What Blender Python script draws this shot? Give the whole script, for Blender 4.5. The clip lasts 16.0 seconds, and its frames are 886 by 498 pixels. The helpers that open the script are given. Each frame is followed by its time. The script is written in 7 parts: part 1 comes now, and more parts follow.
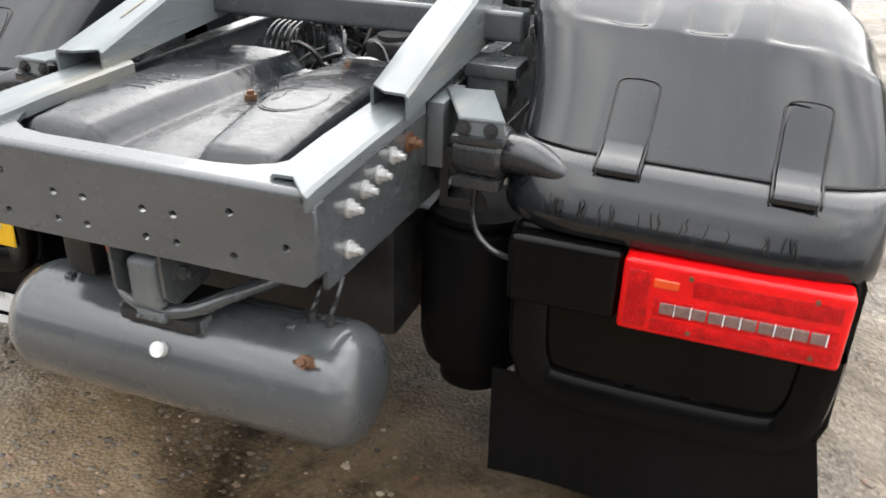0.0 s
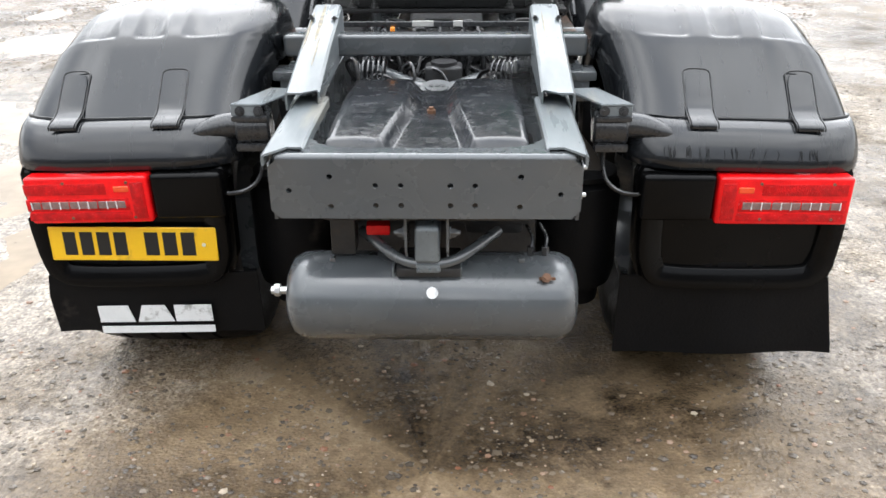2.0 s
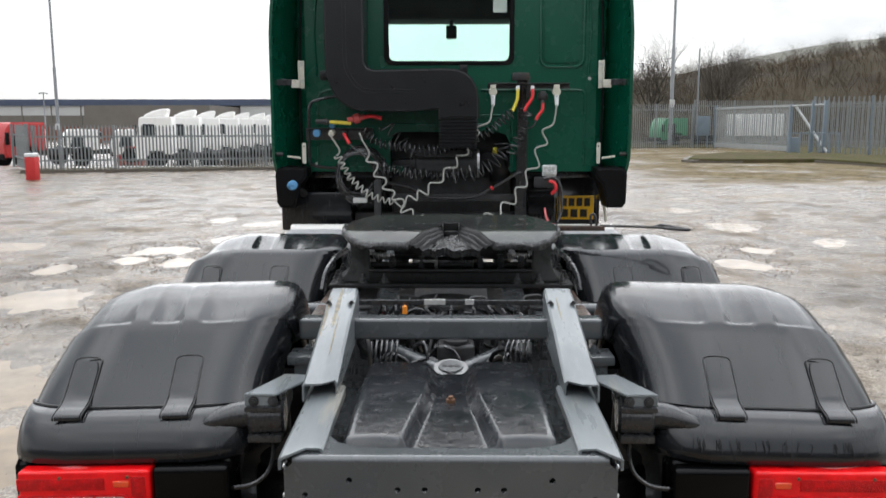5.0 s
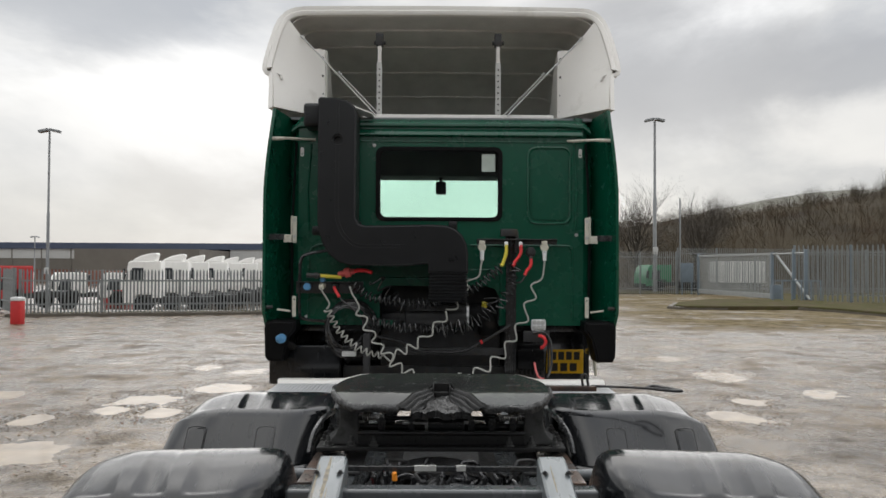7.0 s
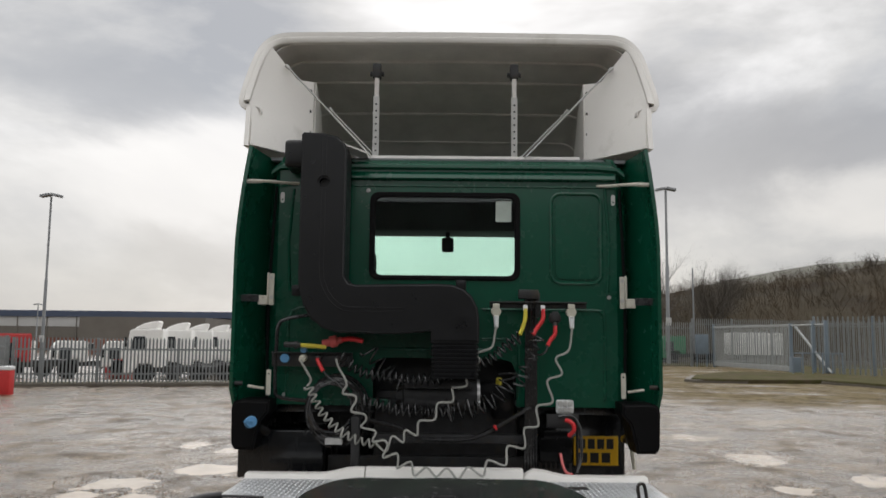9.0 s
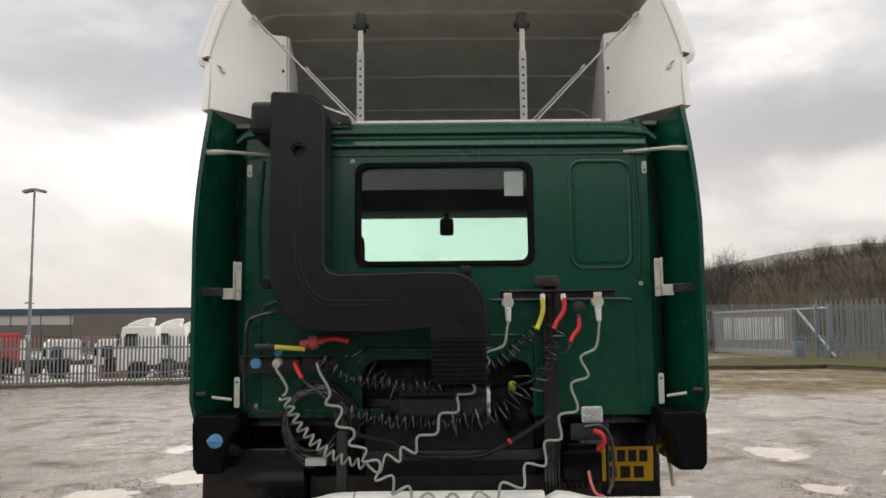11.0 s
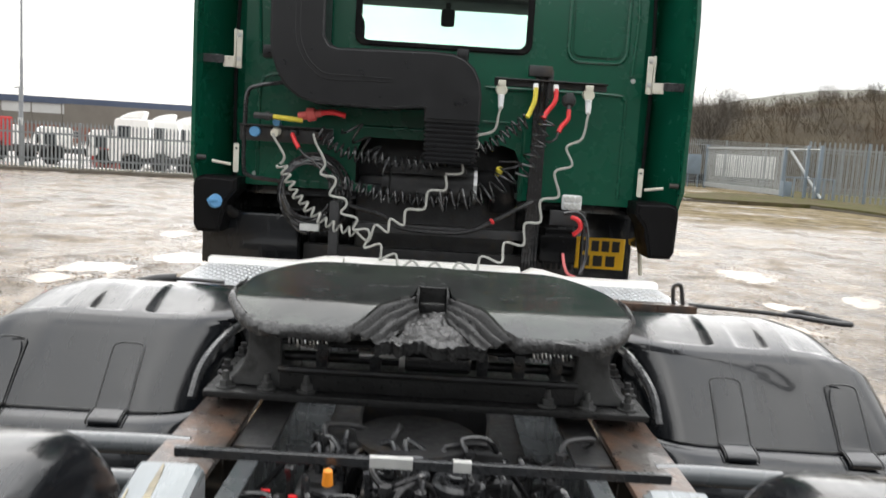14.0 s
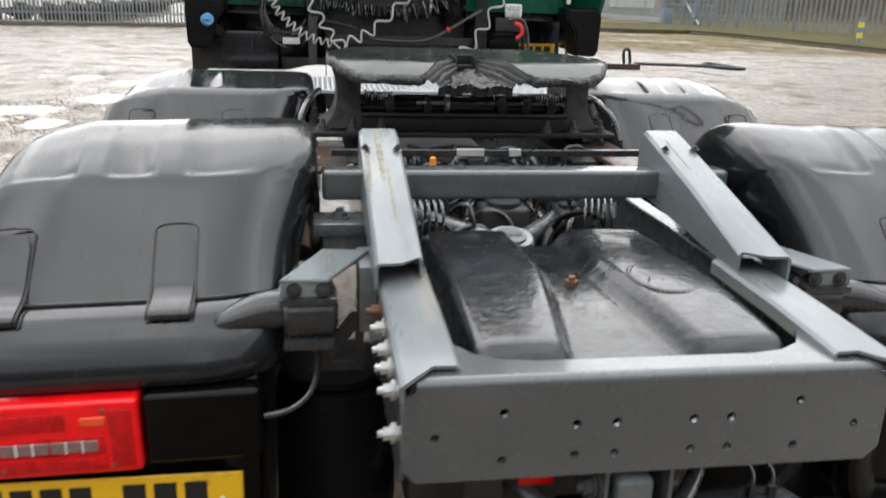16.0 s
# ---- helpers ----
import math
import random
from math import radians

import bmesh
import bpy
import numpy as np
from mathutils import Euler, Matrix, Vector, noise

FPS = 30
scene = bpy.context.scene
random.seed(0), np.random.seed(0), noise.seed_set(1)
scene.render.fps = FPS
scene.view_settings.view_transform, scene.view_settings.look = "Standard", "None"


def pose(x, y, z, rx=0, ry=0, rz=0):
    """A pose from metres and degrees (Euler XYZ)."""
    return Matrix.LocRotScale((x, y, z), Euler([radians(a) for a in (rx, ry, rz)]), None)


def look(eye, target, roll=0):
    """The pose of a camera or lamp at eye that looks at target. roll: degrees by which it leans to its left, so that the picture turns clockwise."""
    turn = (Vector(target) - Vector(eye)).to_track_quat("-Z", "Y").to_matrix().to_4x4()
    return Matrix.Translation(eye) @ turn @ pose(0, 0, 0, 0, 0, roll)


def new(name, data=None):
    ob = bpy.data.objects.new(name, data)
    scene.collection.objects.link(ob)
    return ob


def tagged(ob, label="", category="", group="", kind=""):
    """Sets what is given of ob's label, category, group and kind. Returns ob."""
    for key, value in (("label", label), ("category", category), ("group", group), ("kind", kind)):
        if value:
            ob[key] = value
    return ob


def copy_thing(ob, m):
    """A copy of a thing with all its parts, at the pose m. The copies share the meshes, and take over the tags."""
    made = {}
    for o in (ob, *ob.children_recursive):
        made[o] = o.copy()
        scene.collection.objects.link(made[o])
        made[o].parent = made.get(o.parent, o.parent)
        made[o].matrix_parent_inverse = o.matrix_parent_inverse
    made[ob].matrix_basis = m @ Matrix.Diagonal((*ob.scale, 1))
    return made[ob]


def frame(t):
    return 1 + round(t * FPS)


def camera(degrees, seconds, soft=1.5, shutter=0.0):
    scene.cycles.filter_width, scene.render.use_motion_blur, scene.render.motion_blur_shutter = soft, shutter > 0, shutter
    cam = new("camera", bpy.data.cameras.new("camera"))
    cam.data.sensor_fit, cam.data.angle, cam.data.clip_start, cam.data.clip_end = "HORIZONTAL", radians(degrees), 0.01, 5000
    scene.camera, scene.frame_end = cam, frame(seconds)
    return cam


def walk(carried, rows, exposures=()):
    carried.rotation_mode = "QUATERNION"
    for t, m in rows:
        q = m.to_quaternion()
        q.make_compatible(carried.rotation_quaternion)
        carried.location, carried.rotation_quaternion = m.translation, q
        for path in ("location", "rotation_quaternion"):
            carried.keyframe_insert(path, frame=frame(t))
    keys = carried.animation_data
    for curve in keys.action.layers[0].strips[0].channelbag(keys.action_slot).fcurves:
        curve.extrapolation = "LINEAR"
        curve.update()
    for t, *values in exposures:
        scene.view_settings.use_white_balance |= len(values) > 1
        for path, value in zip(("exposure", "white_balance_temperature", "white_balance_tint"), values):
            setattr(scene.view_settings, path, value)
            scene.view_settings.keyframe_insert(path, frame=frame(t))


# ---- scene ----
cam = camera(56.8, 16.0, soft=1.5, shutter=0.35)
PATH = [
    (0, (0.97, -1.014, 1.49), (0.371, 0.66, 0.575), 1.3),
    (0.5, (0.685, -1.3, 1.534), (0.341, 0.446, 0.622), -0.5),
    (1, (0.397, -1.445, 1.556), (0.132, 0.333, 0.678), -2.1),
    (1.5, (0.193, -1.694, 1.599), (0.08, 0.104, 0.729), -2.6),
    (2, (0.096, -1.915, 1.642), (0.047, -0.109, 0.784), -0.4),
    (2.5, (0.052, -1.945, 1.643), (-0.018, -0.12, 0.827), 0.7),
    (3, (-0.019, -1.889, 1.645), (-0.059, -0.045, 0.873), 1.1),
    (3.5, (-0.028, -1.826, 1.67), (-0.05, 0.048, 0.973), 1.1),
    (4, (-0.011, -1.812, 1.71), (-0.04, 0.107, 1.149), 0.6),
    (4.5, (-0.004, -1.816, 1.748), (-0.029, 0.14, 1.328), 0.1),
    (4.7, (0.002, -1.82, 1.754), (-0.022, 0.145, 1.382), -0.0),
    (6.8, (-0.025, -1.817, 1.807), (-0.008, 0.182, 1.835), 0.2),
    (7, (-0.017, -1.818, 1.83), (-0.006, 0.181, 1.877), 0.3),
    (7.5, (0.005, -1.787, 1.805), (-0.004, 0.211, 1.896), 0.7),
    (8, (0.019, -1.612, 1.783), (-0.007, 0.385, 1.887), 1.4),
    (8.5, (-0.011, -1.259, 1.812), (-0.014, 0.736, 1.954), 0.6),
    (9, (0.005, -0.832, 1.82), (-0.007, 1.156, 2.037), 0.6),
    (9.2, (0.011, -0.675, 1.827), (-0.01, 1.31, 2.071), 0.8),
    (11.3, (-0.03, -0.007, 1.854), (-0.027, 1.986, 2.019), -0.7),
    (11.5, (-0.034, -0.003, 1.839), (-0.028, 1.993, 1.972), -0.7),
    (12, (-0.028, -0.002, 1.8), (-0.019, 1.997, 1.854), -0.3),
    (12.5, (-0.025, -0.012, 1.772), (-0.017, 1.988, 1.729), 0.3),
    (13, (-0.017, -0.043, 1.749), (-0.013, 1.953, 1.629), 1.3),
    (13.5, (-0.012, -0.089, 1.726), (-0.018, 1.903, 1.546), 2.2),
    (14, (-0.01, -0.194, 1.671), (0.017, 1.791, 1.425), 3.6),
    (14.5, (-0.096, -0.452, 1.624), (0.034, 1.514, 1.279), 5.9),
    (15, (-0.117, -0.696, 1.585), (0.052, 1.242, 1.12), 6.6),
    (15.5, (-0.222, -0.887, 1.556), (-0.032, 1.03, 1.02), 4.3),
    (15.7, (-0.326, -0.973, 1.529), (-0.104, 0.94, 0.988), 1.9),
    (16, (-0.51, -1.063, 1.527), (-0.209, 0.821, 0.927), 1.9),
]
EXPOSURES = [(0.0, 1.02, 6480, 10), (1.0, 1.16, 6350, 10), (2.0, 1.1, 6200, 10), (3.0, 0.87, 5930, 10), (3.7, 0.86, 5960, 10), (4.0, 0.78, 6000, 10), (4.5, 0.52, 6100, 10), (6.8, -0.2, 6480, 10), (7.1, -0.26, 6490, 10), (7.6, -0.42, 6500, 10), (8.5, -0.42, 6500, 11), (9.2, -0.38, 6560, 11), (11.3, -0.12, 6760, 12), (12.5, 0.14, 6660, 11), (13.5, 0.54, 6580, 10), (14.0, 0.66, 6500, 10), (14.5, 0.7, 6400, 10), (15.5, 0.6, 6350, 10), (16.0, 0.55, 6380, 10)]
walk(cam, [(t, look(eye, target, roll)) for t, eye, target, roll in PATH], EXPOSURES)

# ---- light ----
SUN_ELEVATION, SUN_ROTATION = 40.0, 3.0
world = bpy.data.worlds.new("overcast_sky")
scene.world = world
world.use_nodes = True
wt = world.node_tree
wt.nodes.clear()


def wnode(kind, **values):
    n = wt.nodes.new(kind)
    for key, v in values.items():
        n.inputs[key].default_value = v
    return n


w_coord = wt.nodes.new("ShaderNodeTexCoord")
w_map = wnode("ShaderNodeMapping", Scale=(1.0, 1.0, 2.3), Location=(0.9, 0.4, 0.0))
w_noise = wnode("ShaderNodeTexNoise", Scale=1.9, Detail=10.0, Roughness=0.55, Distortion=0.25)
w_ramp = wt.nodes.new("ShaderNodeValToRGB")
w_ramp.color_ramp.elements[0].position, w_ramp.color_ramp.elements[0].color = 0.40, (0.52, 0.535, 0.555, 1)
w_ramp.color_ramp.elements[1].position, w_ramp.color_ramp.elements[1].color = 0.62, (1.2, 1.19, 1.165, 1)
w_ramp.color_ramp.elements.new(0.52).color = (0.84, 0.832, 0.805, 1)
w_sky = wt.nodes.new("ShaderNodeTexSky")
w_sky.sky_type, w_sky.sun_disc = "NISHITA", False
w_sky.sun_elevation, w_sky.sun_rotation = radians(SUN_ELEVATION), radians(SUN_ROTATION)
w_dim = wt.nodes.new("ShaderNodeVectorMath")
w_dim.operation = "SCALE"
w_dim.inputs["Scale"].default_value = 0.1
w_mix = wt.nodes.new("ShaderNodeMix")
w_mix.data_type = "RGBA"
w_mix.inputs["Factor"].default_value = 0.88
w_back = wnode("ShaderNodeBackground", Strength=1.0)
w_out = wt.nodes.new("ShaderNodeOutputWorld")
wt.links.new(w_coord.outputs["Generated"], w_map.inputs["Vector"])
wt.links.new(w_map.outputs["Vector"], w_noise.inputs["Vector"])
wt.links.new(w_noise.outputs["Fac"], w_ramp.inputs["Fac"])
wt.links.new(w_sky.outputs["Color"], w_dim.inputs[0])
wt.links.new(w_dim.outputs["Vector"], w_mix.inputs[6])
wt.links.new(w_ramp.outputs["Color"], w_mix.inputs[7])
# broad cloud banks over the yard: azimuth and height in degrees, spread, colour
w_sky_colour = w_mix.outputs[2]
w_warp = wt.nodes.new("ShaderNodeVectorMath")
w_warp.operation = "MULTIPLY_ADD"
w_warp.inputs[1].default_value = (0.42, 0.42, 0.42)
wt.links.new(w_noise.outputs["Color"], w_warp.inputs[0])
wt.links.new(w_coord.outputs["Generated"], w_warp.inputs[2])
for az, el, spread, colour, amount in ((-17, 11, 0.34, (1.22, 1.21, 1.19), 0.75), (17, 13, 0.30, (0.46, 0.47, 0.49), 0.85), (-27, 17, 0.20, (0.55, 0.57, 0.60), 0.8), (-15, 4, 0.17, (0.62, 0.61, 0.59), 0.6), (27, 8, 0.16, (1.12, 1.10, 1.05), 0.6)):
    a, e = radians(az), radians(el)
    w_off = wt.nodes.new("ShaderNodeVectorMath")
    w_off.operation = "SUBTRACT"
    w_off.inputs[1].default_value = (math.sin(a) * math.cos(e) + 0.21, math.cos(a) * math.cos(e) + 0.21, math.sin(e) + 0.21)
    wt.links.new(w_warp.outputs["Vector"], w_off.inputs[0])
    w_flat = wt.nodes.new("ShaderNodeVectorMath")
    w_flat.operation = "MULTIPLY"
    w_flat.inputs[1].default_value = (1.0, 1.0, 2.2)
    wt.links.new(w_off.outputs["Vector"], w_flat.inputs[0])
    w_len = wt.nodes.new("ShaderNodeVectorMath")
    w_len.operation = "LENGTH"
    wt.links.new(w_flat.outputs["Vector"], w_len.inputs[0])
    w_near = wnode("ShaderNodeMapRange")
    w_near.interpolation_type = "SMOOTHSTEP"
    for key, v in (("From Min", spread * 0.25), ("From Max", spread), ("To Min", amount), ("To Max", 0.0)):
        w_near.inputs[key].default_value = v
    wt.links.new(w_len.outputs["Value"], w_near.inputs["Value"])
    w_bank = wt.nodes.new("ShaderNodeMix")
    w_bank.data_type = "RGBA"
    w_bank.inputs[7].default_value = (*colour, 1)
    wt.links.new(w_near.outputs["Result"], w_bank.inputs["Factor"])
    wt.links.new(w_sky_colour, w_bank.inputs[6])
    w_sky_colour = w_bank.outputs[2]
w_split = wt.nodes.new("ShaderNodeSeparateXYZ")
w_rise = wnode("ShaderNodeMapRange")
w_rise.interpolation_type = "SMOOTHSTEP"
for key, v in (("From Min", 0.35), ("From Max", 1.0), ("To Min", 1.18), ("To Max", 2.8)):
    w_rise.inputs[key].default_value = v
w_low = wnode("ShaderNodeMapRange")
for key, v in (("From Min", 0.0), ("From Max", 0.26), ("To Min", 0.6), ("To Max", 0.0)):
    w_low.inputs[key].default_value = v
w_haze = wt.nodes.new("ShaderNodeMix")
w_haze.data_type = "RGBA"
w_haze.inputs[7].default_value = (0.765, 0.733, 0.685, 1)
wt.links.new(w_coord.outputs["Generated"], w_split.inputs["Vector"])
wt.links.new(w_split.outputs["Z"], w_rise.inputs["Value"])
wt.links.new(w_split.outputs["Z"], w_low.inputs["Value"])
wt.links.new(w_low.outputs["Result"], w_haze.inputs["Factor"])
wt.links.new(w_sky_colour, w_haze.inputs[6])
wt.links.new(w_haze.outputs[2], w_back.inputs["Color"])
wt.links.new(w_rise.outputs["Result"], w_back.inputs["Strength"])
wt.links.new(w_back.outputs["Background"], w_out.inputs["Surface"])

sun_data = bpy.data.lights.new("sun", "SUN")
sun_data.energy, sun_data.angle, sun_data.color = 1.4, radians(80), (1.0, 0.98, 0.95)
sun_lamp = new("sun", sun_data)
_e, _r = radians(SUN_ELEVATION), radians(SUN_ROTATION)
_to_sun = Vector((math.sin(_r) * math.cos(_e), math.cos(_r) * math.cos(_e), math.sin(_e)))
sun_lamp.matrix_world = look(_to_sun * 50, (0, 0, 0))


# ---- materials ----
def mat(name, col, rough=0.5, metal=0.0, var=0.2, scale=6.0, bump=0.15, bscale=90.0, rvar=0.12, dirt=None, damt=0.0, dscale=4.0,
        coat=0.0, spec=0.5, stretch=(1, 1, 1), emit=0.0):
    """A painted, cast or moulded surface: colour and gloss vary at two scales, with fine relief and an optional second colour in patches."""
    m = bpy.data.materials.new(name)
    m.use_nodes = True
    nt = m.node_tree
    p = nt.nodes["Principled BSDF"]
    c = nt.nodes.new("ShaderNodeTexCoord")
    mp = nt.nodes.new("ShaderNodeMapping")
    mp.inputs["Scale"].default_value = stretch
    nt.links.new(c.outputs["Object"], mp.inputs["Vector"])

    def noise_at(sc, detail=4.0, rough_=0.55):
        n = nt.nodes.new("ShaderNodeTexNoise")
        n.inputs["Scale"].default_value, n.inputs["Detail"].default_value, n.inputs["Roughness"].default_value = sc, detail, rough_
        nt.links.new(mp.outputs["Vector"], n.inputs["Vector"])
        return n

    def mixer(fac, a, b):
        n = nt.nodes.new("ShaderNodeMix")
        n.data_type = "RGBA"
        nt.links.new(fac, n.inputs["Factor"])
        for k, v in ((6, a), (7, b)):
            if isinstance(v, tuple):
                n.inputs[k].default_value = (*v, 1)
            else:
                nt.links.new(v, n.inputs[k])
        return n.outputs[2]

    big, fine = noise_at(scale), noise_at(bscale, 3.0)
    both = nt.nodes.new("ShaderNodeMath")
    both.operation = "MULTIPLY_ADD"
    nt.links.new(fine.outputs["Fac"], both.inputs[0])
    both.inputs[1].default_value = 0.4
    sub = nt.nodes.new("ShaderNodeMath")
    sub.operation = "MULTIPLY_ADD"
    nt.links.new(big.outputs["Fac"], sub.inputs[0])
    sub.inputs[1].default_value, sub.inputs[2].default_value = 1.6, -0.5
    nt.links.new(sub.outputs[0], both.inputs[2])
    both.use_clamp = True
    lo, hi = tuple(x * (1 - var) for x in col), tuple(min(1, x * (1 + var)) for x in col)
    colour = mixer(both.outputs[0], lo, hi)
    if dirt:
        dn = noise_at(dscale, 8.0, 0.65)
        rm = nt.nodes.new("ShaderNodeValToRGB")
        rm.color_ramp.elements[0].position, rm.color_ramp.elements[1].position = 0.62 - 0.35 * damt, 0.72 - 0.25 * damt
        nt.links.new(dn.outputs["Fac"], rm.inputs["Fac"])
        colour = mixer(rm.outputs["Color"], colour, dirt)
    nt.links.new(colour, p.inputs["Base Color"])
    rr = nt.nodes.new("ShaderNodeMapRange")
    rr.inputs["To Min"].default_value, rr.inputs["To Max"].default_value = max(0.02, rough - rvar), min(1, rough + rvar)
    rr.inputs["From Min"].default_value, rr.inputs["From Max"].default_value = 0.3, 0.7
    rn = noise_at(scale * 2.7, 6.0, 0.6)
    nt.links.new(rn.outputs["Fac"], rr.inputs["Value"])
    nt.links.new(rr.outputs["Result"], p.inputs["Roughness"])
    p.inputs["Metallic"].default_value = metal
    p.inputs["Coat Weight"].default_value = coat
    p.inputs["Coat Roughness"].default_value = 0.08
    p.inputs["Specular IOR Level"].default_value = spec
    if bump:
        b = nt.nodes.new("ShaderNodeBump")
        b.inputs["Strength"].default_value, b.inputs["Distance"].default_value = bump, 0.004
        nt.links.new(fine.outputs["Fac"], b.inputs["Height"])
        nt.links.new(b.outputs["Normal"], p.inputs["Normal"])
    if emit:
        p.inputs["Emission Color"].default_value = (*col, 1)
        p.inputs["Emission Strength"].default_value = emit
    return m


def glass(name, tint, rough=0.02):
    m = bpy.data.materials.new(name)
    m.use_nodes = True
    nt = m.node_tree
    p = nt.nodes["Principled BSDF"]
    p.inputs["Base Color"].default_value = (*tint, 1)
    p.inputs["Roughness"].default_value = rough
    p.inputs["Transmission Weight"].default_value = 1.0
    p.inputs["IOR"].default_value = 1.45
    return m


GREY = mat("grey_chassis_paint", (0.074, 0.081, 0.086), 0.26, var=0.16, scale=3.0, bump=0.06, bscale=160, dirt=(0.06, 0.058, 0.055), damt=0.02, dscale=6, coat=0.85)
RAMP = mat("worn_grey_ramp", (0.150, 0.167, 0.175), 0.34, metal=0.1, var=0.3, scale=7.0, bump=0.12, dirt=(0.24, 0.235, 0.21), damt=0.12, dscale=9, coat=0.25, stretch=(1, 0.15, 1))
YELLOWED = mat("yellowed_worn_paint", (0.235, 0.205, 0.135), 0.45, var=0.5, scale=30.0, bump=0.2, dirt=(0.15, 0.13, 0.10), damt=0.5, dscale=40)
PLASTIC = mat("wet_black_plastic", (0.0080, 0.0090, 0.0108), 0.22, var=0.4, scale=14.0, bump=0.035, bscale=240, rvar=0.09, spec=0.42, coat=0.38, stretch=(1, 0.16, 0.16))
GLOSS_BLACK = mat("gloss_black_plastic", (0.0022, 0.0022, 0.0024), 0.22, var=0.3, scale=3.0, bump=0.06, bscale=150, rvar=0.08, coat=0.05, spec=0.13)
WET_COVER = mat("rain_wet_black_cover", (0.009, 0.0105, 0.0135), 0.22, var=0.5, scale=8.0, bump=0.4, bscale=55, rvar=0.12, coat=0.35, spec=0.5)
CLAMP = mat("wet_dark_grey_casting", (0.028, 0.029, 0.031), 0.28, metal=0.15, var=0.25, scale=14.0, bump=0.1, coat=0.5)
CRUST = mat("dried_grey_grease", (0.030, 0.030, 0.030), 0.30, var=0.6, scale=28.0, bump=0.9, bscale=95, rvar=0.2, dirt=(0.03, 0.03, 0.03), damt=0.3, dscale=22)
PEDESTAL = mat("worn_grey_casting", (0.075, 0.076, 0.075), 0.42, metal=0.25, var=0.4, scale=9.0, bump=0.25, bscale=70, dirt=(0.02, 0.02, 0.02), damt=0.35, dscale=8)
CREAM = mat("cream_painted_steel", (0.60, 0.58, 0.50), 0.42, var=0.1, scale=20.0, dirt=(0.35, 0.31, 0.24), damt=0.1, dscale=30)
RUBBER = mat("black_rubber", (0.0045, 0.0045, 0.005), 0.5, var=0.3, scale=5.0, bump=0.3, bscale=120, spec=0.13, dirt=(0.035, 0.03, 0.026), damt=0.04)
DARK = mat("dark_oily_metal", (0.034, 0.034, 0.035), 0.42, metal=0.2, var=0.5, scale=12.0, bump=0.4, bscale=70, dirt=(0.05, 0.04, 0.03), damt=0.2, dscale=14)
GREASE = mat("greasy_black_plate", (0.035, 0.037, 0.036), 0.20, metal=0.35, var=0.5, scale=5.0, bump=0.12, bscale=60, rvar=0.10, dirt=(0.05, 0.06, 0.05), damt=0.35, dscale=3)
CLOT = mat("clotted_black_grease", (0.014, 0.014, 0.014), 0.40, var=0.6, scale=25.0, bump=0.45, bscale=130, rvar=0.2, spec=0.35)
STEEL = mat("bare_steel", (0.55, 0.55, 0.54), 0.35, metal=0.9, var=0.15, scale=20.0, bump=0.1)
RUST = mat("rusty_steel", (0.105, 0.058, 0.036), 0.34, metal=0.15, var=0.5, scale=14.0, bump=0.5, dirt=(0.045, 0.038, 0.034), damt=0.6, dscale=11, coat=0.3)
GREEN = mat("green_cab_paint", (0.0025, 0.071, 0.039), 0.26, var=0.1, scale=2.0, bump=0.02, bscale=30, rvar=0.04, spec=0.45, coat=0.25)
WHITE = mat("white_fairing_paint", (0.82, 0.80, 0.76), 0.35, var=0.05, scale=2.0, bump=0.03, rvar=0.06, dirt=(0.70, 0.68, 0.63), damt=0.08, dscale=2)
LINER = mat("grey_fairing_liner", (0.72, 0.695, 0.66), 0.7, var=0.15, scale=5.0, bump=0.3)
ALU = mat("aluminium_tread_plate", (0.56, 0.57, 0.58), 0.46, metal=0.7, var=0.12, scale=6.0, bump=0.1, dirt=(0.45, 0.44, 0.42), damt=0.15)
DUCT = mat("matt_black_duct", (0.0088, 0.0092, 0.0104), 0.34, var=0.25, scale=5.0, bump=0.12, bscale=250, rvar=0.08, spec=0.4)
RED = mat("red_lamp_lens", (0.80, 0.006, 0.008), 0.16, var=0.3, scale=14.0, bump=0.2, bscale=180, rvar=0.05, coat=0.15, spec=0.3)
RED_DEEP = mat("deep_red_lamp_lens", (0.52, 0.003, 0.005), 0.2, var=0.5, scale=45.0, bump=0.8, bscale=190, coat=0.1, spec=0.3)
AMBER = mat("orange_lamp_lens", (0.75, 0.07, 0.01), 0.15, coat=0.5)
LED = mat("clear_lamp_strip", (0.20, 0.12, 0.11), 0.2, var=0.3, scale=60.0, bump=0.4, coat=0.5)
YELLOW = mat("yellow_plate", (0.80, 0.47, 0.01), 0.38, var=0.08, scale=5.0, bump=0.04, dirt=(0.45, 0.27, 0.03), damt=0.05, dscale=9)
INK = mat("black_ink", (0.01, 0.01, 0.01), 0.4, bump=0.0)
PALE = mat("white_flap_paint", (0.72, 0.73, 0.73), 0.5, var=0.08, scale=12.0, dirt=(0.35, 0.35, 0.34), damt=0.12, dscale=25)
CABLE = mat("grey_cable", (0.36, 0.36, 0.33), 0.5, var=0.15, scale=15.0)
BLACK_CABLE = mat("black_cable", (0.020, 0.020, 0.021), 0.2, var=0.2, scale=20.0, coat=0.6)
RED_HOSE = mat("red_hose", (0.62, 0.025, 0.03), 0.4, var=0.12, scale=20.0)
YELLOW_HOSE = mat("yellow_hose", (0.65, 0.55, 0.05), 0.4, var=0.12, scale=20.0)
BEIGE = mat("beige_plug", (0.62, 0.60, 0.50), 0.45, var=0.08, scale=20.0)
BLUE = mat("blue_cap", (0.10, 0.28, 0.50), 0.45, var=0.1, scale=20.0)
